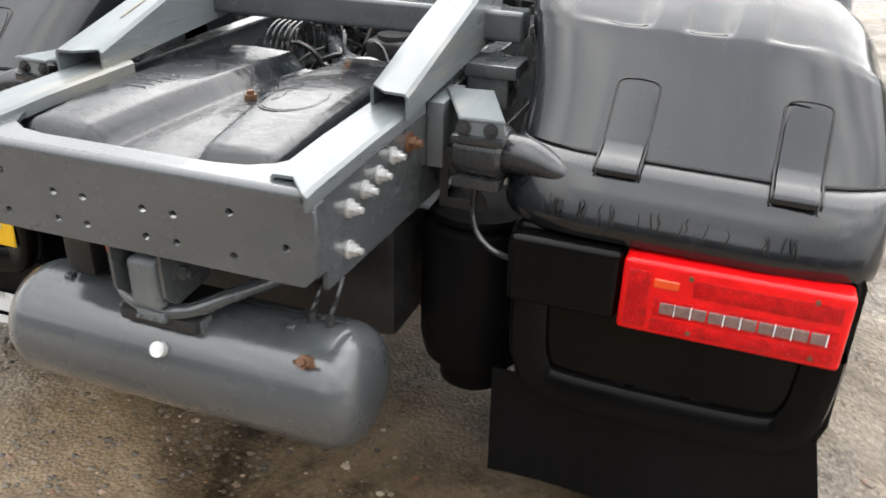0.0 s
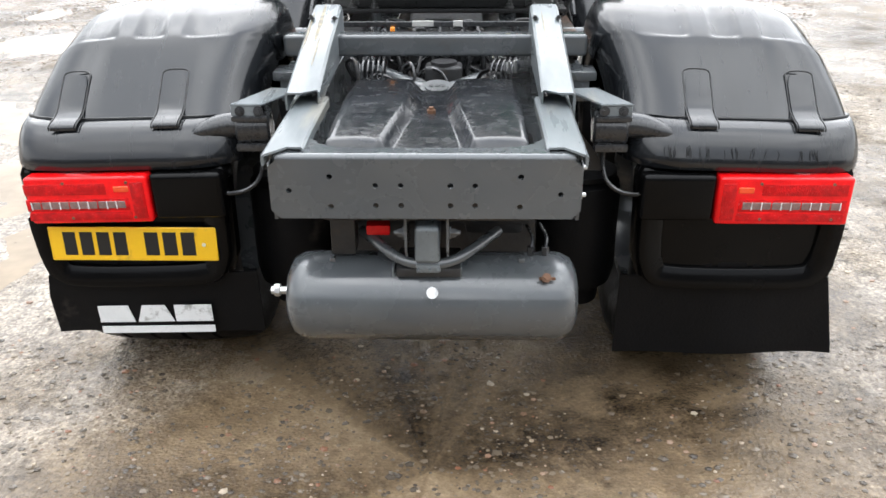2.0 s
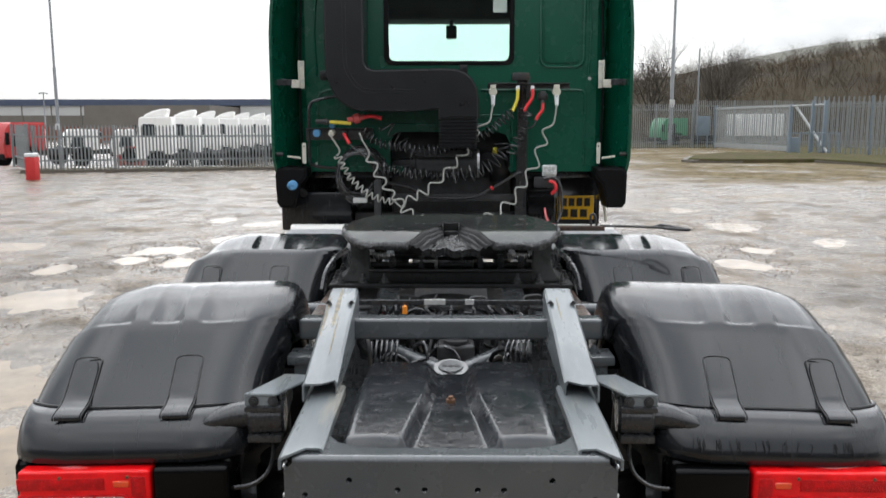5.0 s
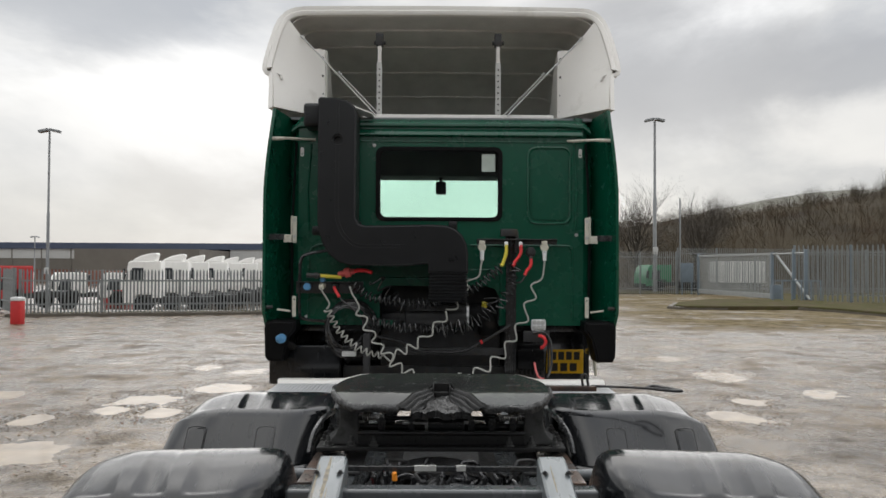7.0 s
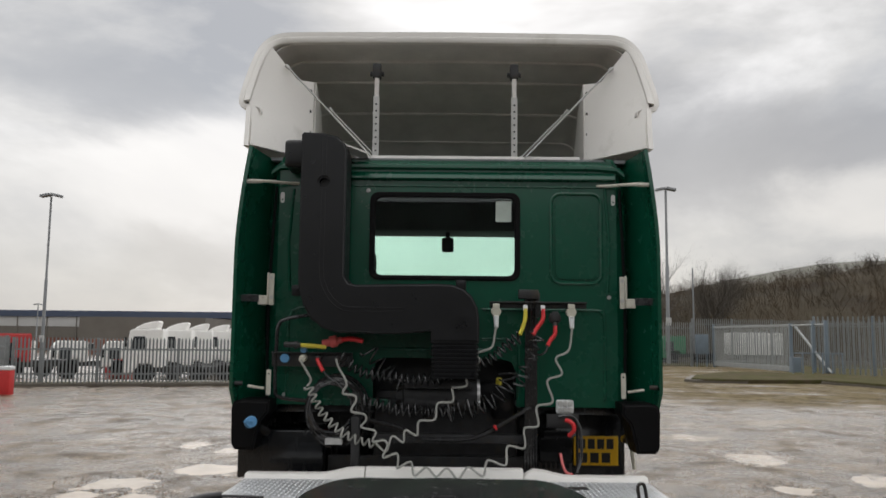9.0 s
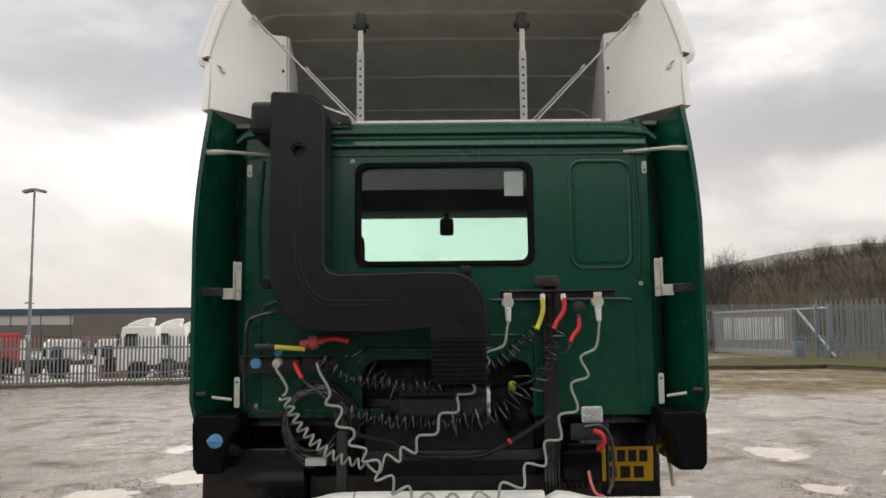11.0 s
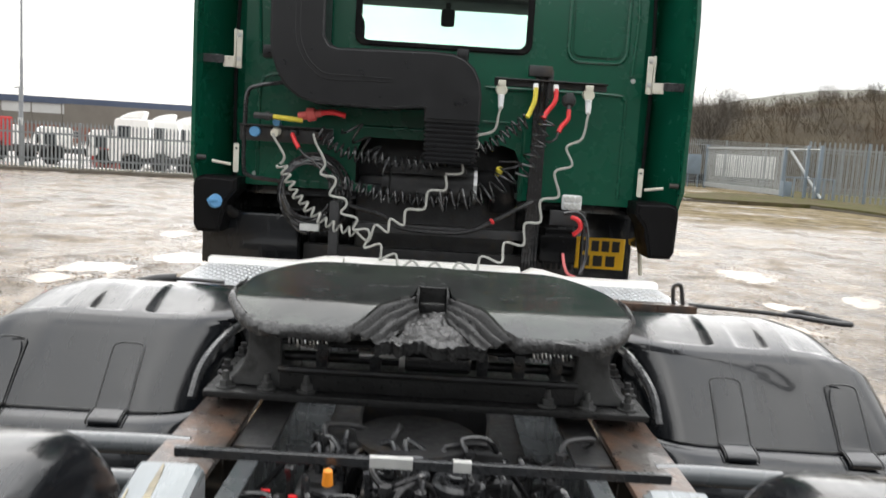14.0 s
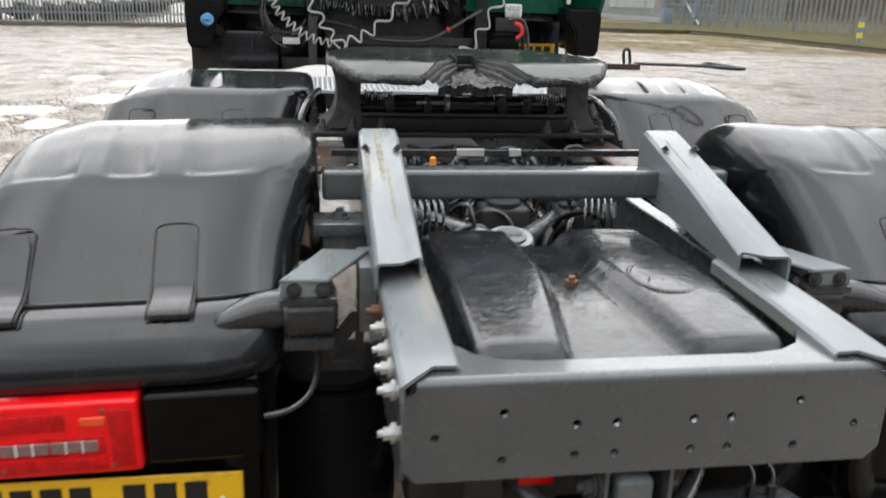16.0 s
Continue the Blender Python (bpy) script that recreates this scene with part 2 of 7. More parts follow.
ORANGE = mat("orange_cap", (0.75, 0.25, 0.02), 0.4)
BROWN = mat("rust_brown_bolt", (0.15, 0.075, 0.04), 0.55, metal=0.2, var=0.4, scale=40.0, bump=0.5)
ZINC = mat("pale_zinc_bracket", (0.50, 0.50, 0.48), 0.4, metal=0.25, var=0.12, scale=20.0)
SILVER = mat("zinc_bolt", (0.55, 0.55, 0.54), 0.35, metal=0.4, var=0.2, scale=60.0)
SEAT = mat("dark_cab_trim", (0.03, 0.032, 0.034), 0.8, var=0.2, scale=6.0)
TRIM = mat("pale_cab_trim", (0.21, 0.22, 0.23), 0.8, var=0.5, scale=3.0)
CAB_GLASS = glass("cab_glass", (0.57, 0.72, 0.66), 0.0)


# ---- mesh helpers ----
def bm_new():
    return bmesh.new()


def part(name, bm, material, parent=None, label="", sharp=38):
    bmesh.ops.recalc_face_normals(bm, faces=bm.faces)
    me = bpy.data.meshes.new(name)
    bm.to_mesh(me)
    bm.free()
    me.materials.append(material)
    me.shade_smooth()
    me.set_sharp_from_angle(angle=radians(sharp))
    ob = new(name, me)
    if parent:
        ob.parent = parent
    if label:
        ob["label"] = label
    return ob


def share(ob, m, parent=None):
    """Another object on the mesh of ob."""
    c = new(ob.name.split(".")[0], ob.data)
    c.matrix_basis = m
    c.parent = parent or ob.parent
    return c


def box(bm, x0, x1, y0, y1, z0, z1, bev=0.0, seg=2, m=None):
    r = bmesh.ops.create_cube(bm, size=1.0)
    vs = r["verts"]
    for v in vs:
        v.co = Vector(((x0 + x1) / 2 + v.co.x * (x1 - x0), (y0 + y1) / 2 + v.co.y * (y1 - y0), (z0 + z1) / 2 + v.co.z * (z1 - z0)))
    if bev:
        es = list({e for v in vs for e in v.link_edges})
        r = bmesh.ops.bevel(bm, geom=es, offset=bev, segments=seg, affect="EDGES", profile=0.6)
        vs = list({v for f in r["faces"] for v in f.verts} | {v for v in vs if v.is_valid})
    if m:
        bmesh.ops.transform(bm, matrix=m, verts=vs)
    return bm


def frames(pts):
    """Directions and two normals along a line, without twist."""
    out, n = [], None
    for i, p in enumerate(pts):
        d = (pts[min(i + 1, len(pts) - 1)] - pts[max(i - 1, 0)])
        d = d.normalized() if d.length > 1e-9 else Vector((0, 0, 1))
        if n is None:
            n = d.orthogonal().normalized()
        n = (n - d * n.dot(d))
        n = n.normalized() if n.length > 1e-6 else d.orthogonal().normalized()
        out.append((d, n, d.cross(n)))
    return out


def tube(bm, pts, r, n=8, caps=True):
    pts = [Vector(p) for p in pts]
    rs = r if isinstance(r, (list, tuple)) else [r] * len(pts)
    rings = []
    for p, rad, (d, a, b) in zip(pts, rs, frames(pts)):
        rings.append([bm.verts.new(p + a * (rad * math.cos(2 * math.pi * k / n)) + b * (rad * math.sin(2 * math.pi * k / n))) for k in range(n)])
    for r0, r1 in zip(rings, rings[1:]):
        for k in range(n):
            bm.faces.new((r0[k], r0[(k + 1) % n], r1[(k + 1) % n], r1[k]))
    if caps:
        bm.faces.new(rings[0])
        bm.faces.new(rings[-1])
    return bm


def cyl(bm, p0, p1, r0, r1=None, n=16, bev=0.0):
    p0, p1 = Vector(p0), Vector(p1)
    r1 = r0 if r1 is None else r1
    if bev:
        d = (p1 - p0).normalized() * bev
        return tube(bm, [p0, p0 + d, p1 - d, p1], [r0 - bev, r0, r1, r1 - bev], n)
    return tube(bm, [p0, p1], [r0, r1], n)


def curve(pts, k=6):
    """A smooth line through points."""
    pts = [Vector(p) for p in pts]
    out = []
    for i in range(len(pts) - 1):
        a, b, c, d = pts[max(i - 1, 0)], pts[i], pts[i + 1], pts[min(i + 2, len(pts) - 1)]
        for j in range(k):
            t = j / k
            out.append(0.5 * (2 * b + (c - a) * t + (2 * a - 5 * b + 4 * c - d) * t * t + (3 * b - a - 3 * c + d) * t ** 3))
    return out + [pts[-1]]


def coil(pts, radius, pitch, steps=9):
    """A helix round a smooth line."""
    line = curve(pts, 14)
    dist = [0.0]
    for a, b in zip(line, line[1:]):
        dist.append(dist[-1] + (b - a).length)
    fr = frames(line)
    total = max(2, int(dist[-1] / pitch * steps))
    out, i = [], 0
    for k in range(total + 1):
        s = dist[-1] * k / total
        while i < len(line) - 2 and dist[i + 1] < s:
            i += 1
        f = (s - dist[i]) / max(1e-9, dist[i + 1] - dist[i])
        p = line[i].lerp(line[i + 1], f)
        d, n1, n2 = fr[i]
        a = 2 * math.pi * k / steps
        w = radius * (1 + 0.18 * math.sin(k * 0.37) + 0.1 * math.sin(k * 1.31))
        out.append(p + n1 * (w * math.cos(a)) + n2 * (w * math.sin(a)))
    return out


def plate(bm, outline, holes, thick, place, bev=0.0):
    """A sheet cut to an outline with holes in it; place turns (u, v, w) into the world."""
    tmp = bmesh.new()
    edges = []
    for loop in [outline] + list(holes):
        vs = [tmp.verts.new((u, v, 0)) for u, v in loop]
        edges += [tmp.edges.new((vs[i], vs[(i + 1) % len(vs)])) for i in range(len(vs))]
    r = bmesh.ops.triangle_fill(tmp, use_beauty=True, use_dissolve=False, edges=edges)
    faces = [g for g in r["geom"] if isinstance(g, bmesh.types.BMFace)]
    bmesh.ops.recalc_face_normals(tmp, faces=faces)
    if faces[0].normal.z < 0:
        bmesh.ops.reverse_faces(tmp, faces=faces)
    r = bmesh.ops.extrude_face_region(tmp, geom=faces)
    up = [g for g in r["geom"] if isinstance(g, bmesh.types.BMVert)]
    bmesh.ops.translate(tmp, verts=up, vec=(0, 0, thick))
    bmesh.ops.recalc_face_normals(tmp, faces=tmp.faces)
    if bev:
        es = [e for e in tmp.edges if len(e.link_faces) == 2 and e.calc_face_angle() > 0.6 and all(v.co.z > thick * 0.5 for v in e.verts)]
        bmesh.ops.bevel(tmp, geom=es, offset=bev, segments=3, affect="EDGES", clamp_overlap=True)
    back = {}
    for v in tmp.verts:
        back[v] = bm.verts.new(place(*v.co))
    for f in tmp.faces:
        try:
            bm.faces.new([back[v] for v in f.verts])
        except ValueError:
            pass
    tmp.free()
    return bm


def ring(cx, cy, r, n=12):
    return [(cx + r * math.cos(2 * math.pi * k / n), cy + r * math.sin(2 * math.pi * k / n)) for k in range(n)]


def rounded(x0, x1, y0, y1, r, n=5):
    out = []
    for cx, cy, a in ((x1 - r, y1 - r, 0), (x0 + r, y1 - r, 90), (x0 + r, y0 + r, 180), (x1 - r, y0 + r, 270)):
        for k in range(n + 1):
            t = radians(a + 90 * k / n)
            out.append((cx + r * math.cos(t), cy + r * math.sin(t)))
    return out


def sheet(bm, rows, thick=0.0):
    """A surface through rows of points, with a thickness."""
    vs = [[bm.verts.new(p) for p in row] for row in rows]
    fs = []
    for a, b in zip(vs, vs[1:]):
        for k in range(len(a) - 1):
            fs.append(bm.faces.new((a[k], a[k + 1], b[k + 1], b[k])))
    if thick:
        bmesh.ops.recalc_face_normals(bm, faces=fs)
        bmesh.ops.solidify(bm, geom=fs, thickness=thick)
    return bm


def lathe(bm, prof, centre, n=48):
    """Turns (x, r) pairs round an axle along x."""
    cx, cy, cz = centre
    rings = [[bm.verts.new((cx + x, cy + r * math.cos(2 * math.pi * k / n), cz + r * math.sin(2 * math.pi * k / n))) for k in range(n)] for x, r in prof]
    for a, b in zip(rings, rings[1:]):
        for k in range(n):
            bm.faces.new((a[k], a[(k + 1) % n], b[(k + 1) % n], b[k]))
    return bm


def xz(y):
    return lambda u, v, w: (u, y - w, v)


def xy(z):
    return lambda u, v, w: (u, v, z + w)


def yz(x):
    return lambda u, v, w: (x + w, u, v)


def bolt(bm, p, d, r=0.012, h=0.012):
    p, d = Vector(p), Vector(d)
    cyl(bm, p, p + d * h * 0.25, r * 1.5, n=14)
    cyl(bm, p + d * h * 0.25, p + d * h, r, n=6)
    cyl(bm, p + d * h, p + d * h * 1.6, r * 0.55, n=8)
    return bm


# ---- ground ----
POOLS = ((3.67, 8.4, 0.42, 0.55), (4.83, 12.27, 0.55, 0.7), (4.27, 9.57, 0.24, 0.35), (-4.04, 9.49, 0.46, 0.55), (-4.19, 8.69, 0.32, 0.4), (-4.85, 7.95, 0.25, 0.4), (-4.1, 6.25, 0.62, 0.75), (-3.27, 10.65, 0.46, 0.6), (-3.48, 8.45, 0.27, 0.4), (-4.21, 13.18, 0.3, 0.6))
PUDDLES = ((8.0, 18.0, 1.6, 0.8), (-6.4, 9.9, 0.9, 0.5), (6.5, 8.0, 0.8, 0.4), (-5.5, 14.0, 1.2, 0.6), (4.2, 15.0, 1.0, 0.5), (-1.75, 0.75, 0.4, 0.6), (1.8, 0.8, 0.4, 0.6), (-1.45, -0.1, 0.35, 0.35))


def ground_height(x, y):
    big = noise.noise((x * 0.2, y * 0.2, 3.1)) * 0.006 + noise.noise((x * 0.75 + 7, y * 0.75, 1.7)) * 0.026
    small = noise.noise((x * 1.9, y * 1.9, 5.2)) * 0.008 + noise.noise((x * 5.5, y * 5.5, 9.1)) * 0.007
    near = max(0.0, 1.0 - math.hypot(x / 2.3, (y - 0.9) / 2.6))
    h = 0.015 + big + small
    for px, py, rx, ry in PUDDLES:
        q = ((x - px) / rx) ** 2 + ((y - py) / ry) ** 2
        if q < 2.5:
            q *= 1 + 0.75 * noise.noise((x * 1.7, y * 1.7, 4.4)) + 0.5 * noise.noise((x * 4.3, y * 4.3, 2.2))
            h -= 0.022 * math.exp(-max(0.0, q) * 1.5)
    for px, py, rx, ry in POOLS:
        q = ((x - px) / rx) ** 2 + ((y - py) / ry) ** 2
        if q < 4:
            q *= 1 + 0.7 * noise.noise((x * 2.1, y * 2.1, 6.4)) + 0.6 * noise.noise((x * 6.0, y * 6.0, 1.2))
            w = math.exp(-max(0.0, q) ** 2 * 0.9)
            h = h * (1 - w) + (small * 0.6 - 0.008) * w
    h = h * (1 - min(1, near * 1.6)) + (0.0048 + small + noise.noise((x * 1.1, y * 1.1, 7.7)) * 0.006) * min(1, near * 1.6)
    rut = max(0.0, 1 - math.hypot((abs(x) - 2.1) / 1.1, (y + 0.1) / 1.3)) if x < 0 else 0.0
    if rut > 0:
        h += 0.007 * min(1.0, rut * 2.5) * math.sin((y + 0.12 * x) * 46 + 2.5 * noise.noise((x * 1.5, y * 1.5, 2.0))) * (0.5 + noise.noise((x * 1.2, y * 2.2, 6.0)))
    if near > 0.0:
        h = max(h, 0.0012 + 0.002 * noise.noise((x * 9, y * 9, 4.0)) - 0.03 * (1 - min(1.0, near * 5)))
    if y > 33 and x < 2:
        h -= min(1.05, (y - 33) * 0.065)
    if math.hypot(x, y) > 75:
        h = -0.2
    return h


def axis_steps(lo, hi, fine_lo, fine_hi, step):
    out, v = [], fine_lo
    while v < fine_hi:
        out.append(v)
        v += step
    g, v = step * 1.3, fine_hi
    while v < hi:
        out.append(v)
        v += g
        g *= 1.16
    out.append(hi)
    g, v, low = step * 1.3, fine_lo - step, []
    while v > lo:
        low.append(v)
        v -= g
        g *= 1.16
    low.append(lo)
    return low[::-1] + out


def refine(steps, lo, hi, step):
    """Finer steps between lo and hi."""
    return [v for v in steps if v < lo] + [lo + step * k for k in range(int((hi - lo) / step))] + [v for v in steps if v >= hi]


GX = refine(axis_steps(-2500, 2500, -9, 9, 0.09), -2.6, 2.6, 0.04)
GY = refine(axis_steps(-2500, 2500, -3.2, 22, 0.11), -1.4, 1.4, 0.028)
g_co = [(x, y, ground_height(x, y)) for y in GY for x in GX]
g_n = len(GX)
g_faces = [(j * g_n + i, j * g_n + i + 1, (j + 1) * g_n + i + 1, (j + 1) * g_n + i) for j in range(len(GY) - 1) for i in range(g_n - 1)]
g_me = bpy.data.meshes.new("ground")
g_me.from_pydata(g_co, [], g_faces)
g_me.shade_smooth()
ground = tagged(new("ground", g_me), "wet muddy gravel yard with stones and worn patches", "ground", kind="structure")


def ground_material():
    m = bpy.data.materials.new("wet_gravel")
    m.use_nodes = True
    nt = m.node_tree
    p = nt.nodes["Principled BSDF"]
    c = nt.nodes.new("ShaderNodeTexCoord")

    def nz(sc, det=6.0, ro=0.6):
        n = nt.nodes.new("ShaderNodeTexNoise")
        n.inputs["Scale"].default_value, n.inputs["Detail"].default_value, n.inputs["Roughness"].default_value = sc, det, ro
        nt.links.new(c.outputs["Object"], n.inputs["Vector"])
        return n.outputs["Fac"]

    def ramp(fac, stops):
        r = nt.nodes.new("ShaderNodeValToRGB")
        while len(r.color_ramp.elements) < len(stops):
            r.color_ramp.elements.new(0.5)
        for e, (pos, col) in zip(r.color_ramp.elements, stops):
            e.position, e.color = pos, (*col, 1)
        nt.links.new(fac, r.inputs["Fac"])
        return r.outputs["Color"]

    def mx(kind, fac, a, b):
        n = nt.nodes.new("ShaderNodeMix")
        n.data_type, n.blend_type = "RGBA", kind
        if isinstance(fac, float):
            n.inputs["Factor"].default_value = fac
        else:
            nt.links.new(fac, n.inputs["Factor"])
        nt.links.new(a, n.inputs[6])
        nt.links.new(b, n.inputs[7])
        return n.outputs[2]

    split = nt.nodes.new("ShaderNodeSeparateXYZ")
    nt.links.new(c.outputs["Object"], split.inputs["Vector"])
    level = nt.nodes.new("ShaderNodeMath")
    level.operation = "MULTIPLY_ADD"
    nt.links.new(split.outputs["Z"], level.inputs[0])
    level.inputs[1].default_value = 13.0
    nt.links.new(nz(3.5, 10.0, 0.72), level.inputs[2])
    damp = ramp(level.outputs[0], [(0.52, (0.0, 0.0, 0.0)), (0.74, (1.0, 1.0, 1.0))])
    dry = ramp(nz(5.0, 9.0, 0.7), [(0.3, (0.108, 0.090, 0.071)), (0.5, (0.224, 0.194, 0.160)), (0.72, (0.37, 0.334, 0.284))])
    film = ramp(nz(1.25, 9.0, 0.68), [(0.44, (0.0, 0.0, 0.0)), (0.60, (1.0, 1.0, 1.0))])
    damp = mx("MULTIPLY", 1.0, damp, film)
    # wet mud darkened for truck shade; gravel either side painted paler as skylight
    def calc(kind, *vals):
        n = nt.nodes.new("ShaderNodeMath")
        n.operation = kind
        n.use_clamp = kind != "ABSOLUTE"
        for k, v in enumerate(vals):
            if isinstance(v, float):
                n.inputs[k].default_value = v
            else:
                nt.links.new(v, n.inputs[k])
        return n.outputs[0]

    def soft(fac, lo, hi, a, b):
        n = nt.nodes.new("ShaderNodeMapRange")
        n.interpolation_type = "SMOOTHSTEP"
        for key, v in (("From Min", lo), ("From Max", hi), ("To Min", a), ("To Max", b)):
            n.inputs[key].default_value = v
        nt.links.new(fac, n.inputs["Value"])
        return n.outputs["Result"]

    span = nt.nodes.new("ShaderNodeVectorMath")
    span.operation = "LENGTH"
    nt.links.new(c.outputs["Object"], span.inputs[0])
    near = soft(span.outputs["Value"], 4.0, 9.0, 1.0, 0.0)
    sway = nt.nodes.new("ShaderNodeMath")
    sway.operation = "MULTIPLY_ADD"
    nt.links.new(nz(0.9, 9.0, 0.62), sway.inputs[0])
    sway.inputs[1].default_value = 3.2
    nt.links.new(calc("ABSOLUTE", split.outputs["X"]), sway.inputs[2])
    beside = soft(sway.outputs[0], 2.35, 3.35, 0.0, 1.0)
    sky_lit = calc("MULTIPLY", calc("MULTIPLY", beside, near), calc("MULTIPLY_ADD", split.outputs["Z"], 18.0, 1.0))
    shade_silt = calc("MULTIPLY", calc("SUBTRACT", 1.0, beside), near)
    damp = mx("MULTIPLY", 1.0, damp, calc("SUBTRACT", 1.0, calc("MULTIPLY", shade_silt, 0.6)))
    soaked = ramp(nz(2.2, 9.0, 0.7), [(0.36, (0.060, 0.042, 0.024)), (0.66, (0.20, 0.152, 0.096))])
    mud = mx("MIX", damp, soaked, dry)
    # brightness under open sky, put into the colour of the side gravel
    sky_pale = ramp(nz(4.0, 9.0, 0.7), [(0.32, (0.18, 0.16, 0.135)), (0.5, (0.36, 0.33, 0.29)), (0.7, (0.52, 0.49, 0.45))])
    mud = mx("MIX", calc("MULTIPLY", sky_lit, 0.72), mud, sky_pale)
    patch = ramp(nz(0.55, 9.0, 0.66), [(0.36, (0.62, 0.59, 0.56)), (0.62, (1.45, 1.40, 1.33))])
    mud = mx("MULTIPLY", 1.0, mud, patch)
    grit = ramp(nz(60.0, 4.0, 0.7), [(0.3, (0.35, 0.32, 0.3)), (0.55, (0.85, 0.83, 0.8)), (0.75, (1.5, 1.45, 1.4))])
    vor = nt.nodes.new("ShaderNodeTexVoronoi")
    vor.inputs["Scale"].default_value = 80.0
    nt.links.new(c.outputs["Object"], vor.inputs["Vector"])
    peb = ramp(vor.outputs["Color"], [(0.2, (0.55, 0.52, 0.5)), (0.6, (0.95, 0.95, 0.95)), (0.97, (1.5, 1.5, 1.45))])
    clods = ramp(nz(9.0, 10.0, 0.78), [(0.37, (0.42, 0.40, 0.37)), (0.45, (1.0, 1.0, 1.0)), (0.64, (1.0, 1.0, 1.0)), (0.70, (1.35, 1.33, 1.3))])
    mud = mx("MULTIPLY", 1.0, mud, clods)
    crumbs = ramp(nz(26.0, 6.0, 0.75), [(0.40, (0.5, 0.48, 0.46)), (0.48, (1.0, 1.0, 1.0)), (0.60, (1.05, 1.05, 1.05)), (0.68, (1.4, 1.38, 1.35))])
    mud = mx("MULTIPLY", 0.8, mud, crumbs)
    col = mx("MULTIPLY", 0.8, mud, grit)
    col = mx("MULTIPLY", 0.7, col, peb)
    # brown silt patches, kept to the same shade-darkened middle
    silt = calc("MULTIPLY", shade_silt, ramp(nz(1.15, 9.0, 0.62), [(0.40, (0.0, 0.0, 0.0)), (0.52, (1.0, 1.0, 1.0))]))
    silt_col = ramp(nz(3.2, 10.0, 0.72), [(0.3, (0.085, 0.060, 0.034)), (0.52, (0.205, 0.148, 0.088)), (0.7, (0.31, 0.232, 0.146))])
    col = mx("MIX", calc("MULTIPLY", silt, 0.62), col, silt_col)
    verge = calc("MULTIPLY", soft(split.outputs["X"], 4.0, 9.0, 0.0, 1.0), soft(split.outputs["Y"], 19.0, 25.0, 0.0, 1.0))
    verge = calc("MULTIPLY", verge, ramp(nz(0.4, 9.0, 0.7), [(0.36, (0.3, 0.3, 0.3)), (0.52, (1.0, 1.0, 1.0))]))
    khaki = ramp(nz(0.9, 10.0, 0.74), [(0.32, (0.085, 0.068, 0.038)), (0.5, (0.17, 0.138, 0.082)), (0.68, (0.25, 0.215, 0.145))])
    col = mx("MIX", calc("MULTIPLY", verge, 0.85), col, khaki)
    blot = ramp(nz(1.7, 10.0, 0.74), [(0.36, (0.50, 0.48, 0.46)), (0.50, (1.0, 1.0, 1.0)), (0.66, (1.22, 1.21, 1.19))])
    col = mx("MULTIPLY", 1.0, col, blot)
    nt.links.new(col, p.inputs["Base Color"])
    gloss = nt.nodes.new("ShaderNodeMapRange")
    gloss.inputs["To Min"].default_value, gloss.inputs["To Max"].default_value = 0.42, 0.05
    nt.links.new(damp, gloss.inputs["Value"])
    nt.links.new(calc("MULTIPLY", gloss.outputs["Result"], calc("SUBTRACT", 1.0, calc("MULTIPLY", verge, 0.95))), p.inputs["Specular IOR Level"])
    wet = nt.nodes.new("ShaderNodeMapRange")
    wet.inputs["To Min"].default_value, wet.inputs["To Max"].default_value = 0.2, 0.5
    nt.links.new(damp, wet.inputs["Value"])
    nt.links.new(calc("MAXIMUM", wet.outputs["Result"], calc("MULTIPLY", verge, 0.9)), p.inputs["Roughness"])
    b1 = nt.nodes.new("ShaderNodeBump")
    b1.inputs["Distance"].default_value = 0.03
    rough_up = nt.nodes.new("ShaderNodeMapRange")
    rough_up.inputs["To Min"].default_value, rough_up.inputs["To Max"].default_value = 0.35, 1.0
    nt.links.new(damp, rough_up.inputs["Value"])
    nt.links.new(rough_up.outputs["Result"], b1.inputs["Strength"])
    nt.links.new(nz(11.0, 10.0, 0.72), b1.inputs["Height"])
    b2 = nt.nodes.new("ShaderNodeBump")
    b2.inputs["Distance"].default_value = 0.008
    nt.links.new(rough_up.outputs["Result"], b2.inputs["Strength"])
    nt.links.new(vor.outputs["Distance"], b2.inputs["Height"])
    nt.links.new(b1.outputs["Normal"], b2.inputs["Normal"])
    nt.links.new(b2.outputs["Normal"], p.inputs["Normal"])
    return m


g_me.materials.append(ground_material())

w_bm = bm_new()
box(w_bm, -45, 45, -12, 32, -0.05, -0.001)
WATER = mat("muddy_puddle_water", (0.25, 0.195, 0.135), 0.14, var=0.35, scale=2.5, bump=0.16, bscale=14, rvar=0.05, spec=0.09)
tagged(part("water", w_bm, WATER), "shallow brown puddles of rainwater lying in the yard", "puddle", kind="structure")

# ---- tractor unit ----
truck = tagged(new("tractor_unit"), "green three-axle tractor unit with grey chassis and black mudguards", "truck")


def droop(side, degrees, x=0.65, z=0.85, shift=0.0):
    """A slight sag of the outer end of a guard or panel."""
    return pose(side * (x + shift), 0, z, 0, side * degrees, 0) @ Matrix.Translation((-side * x, 0, -z))


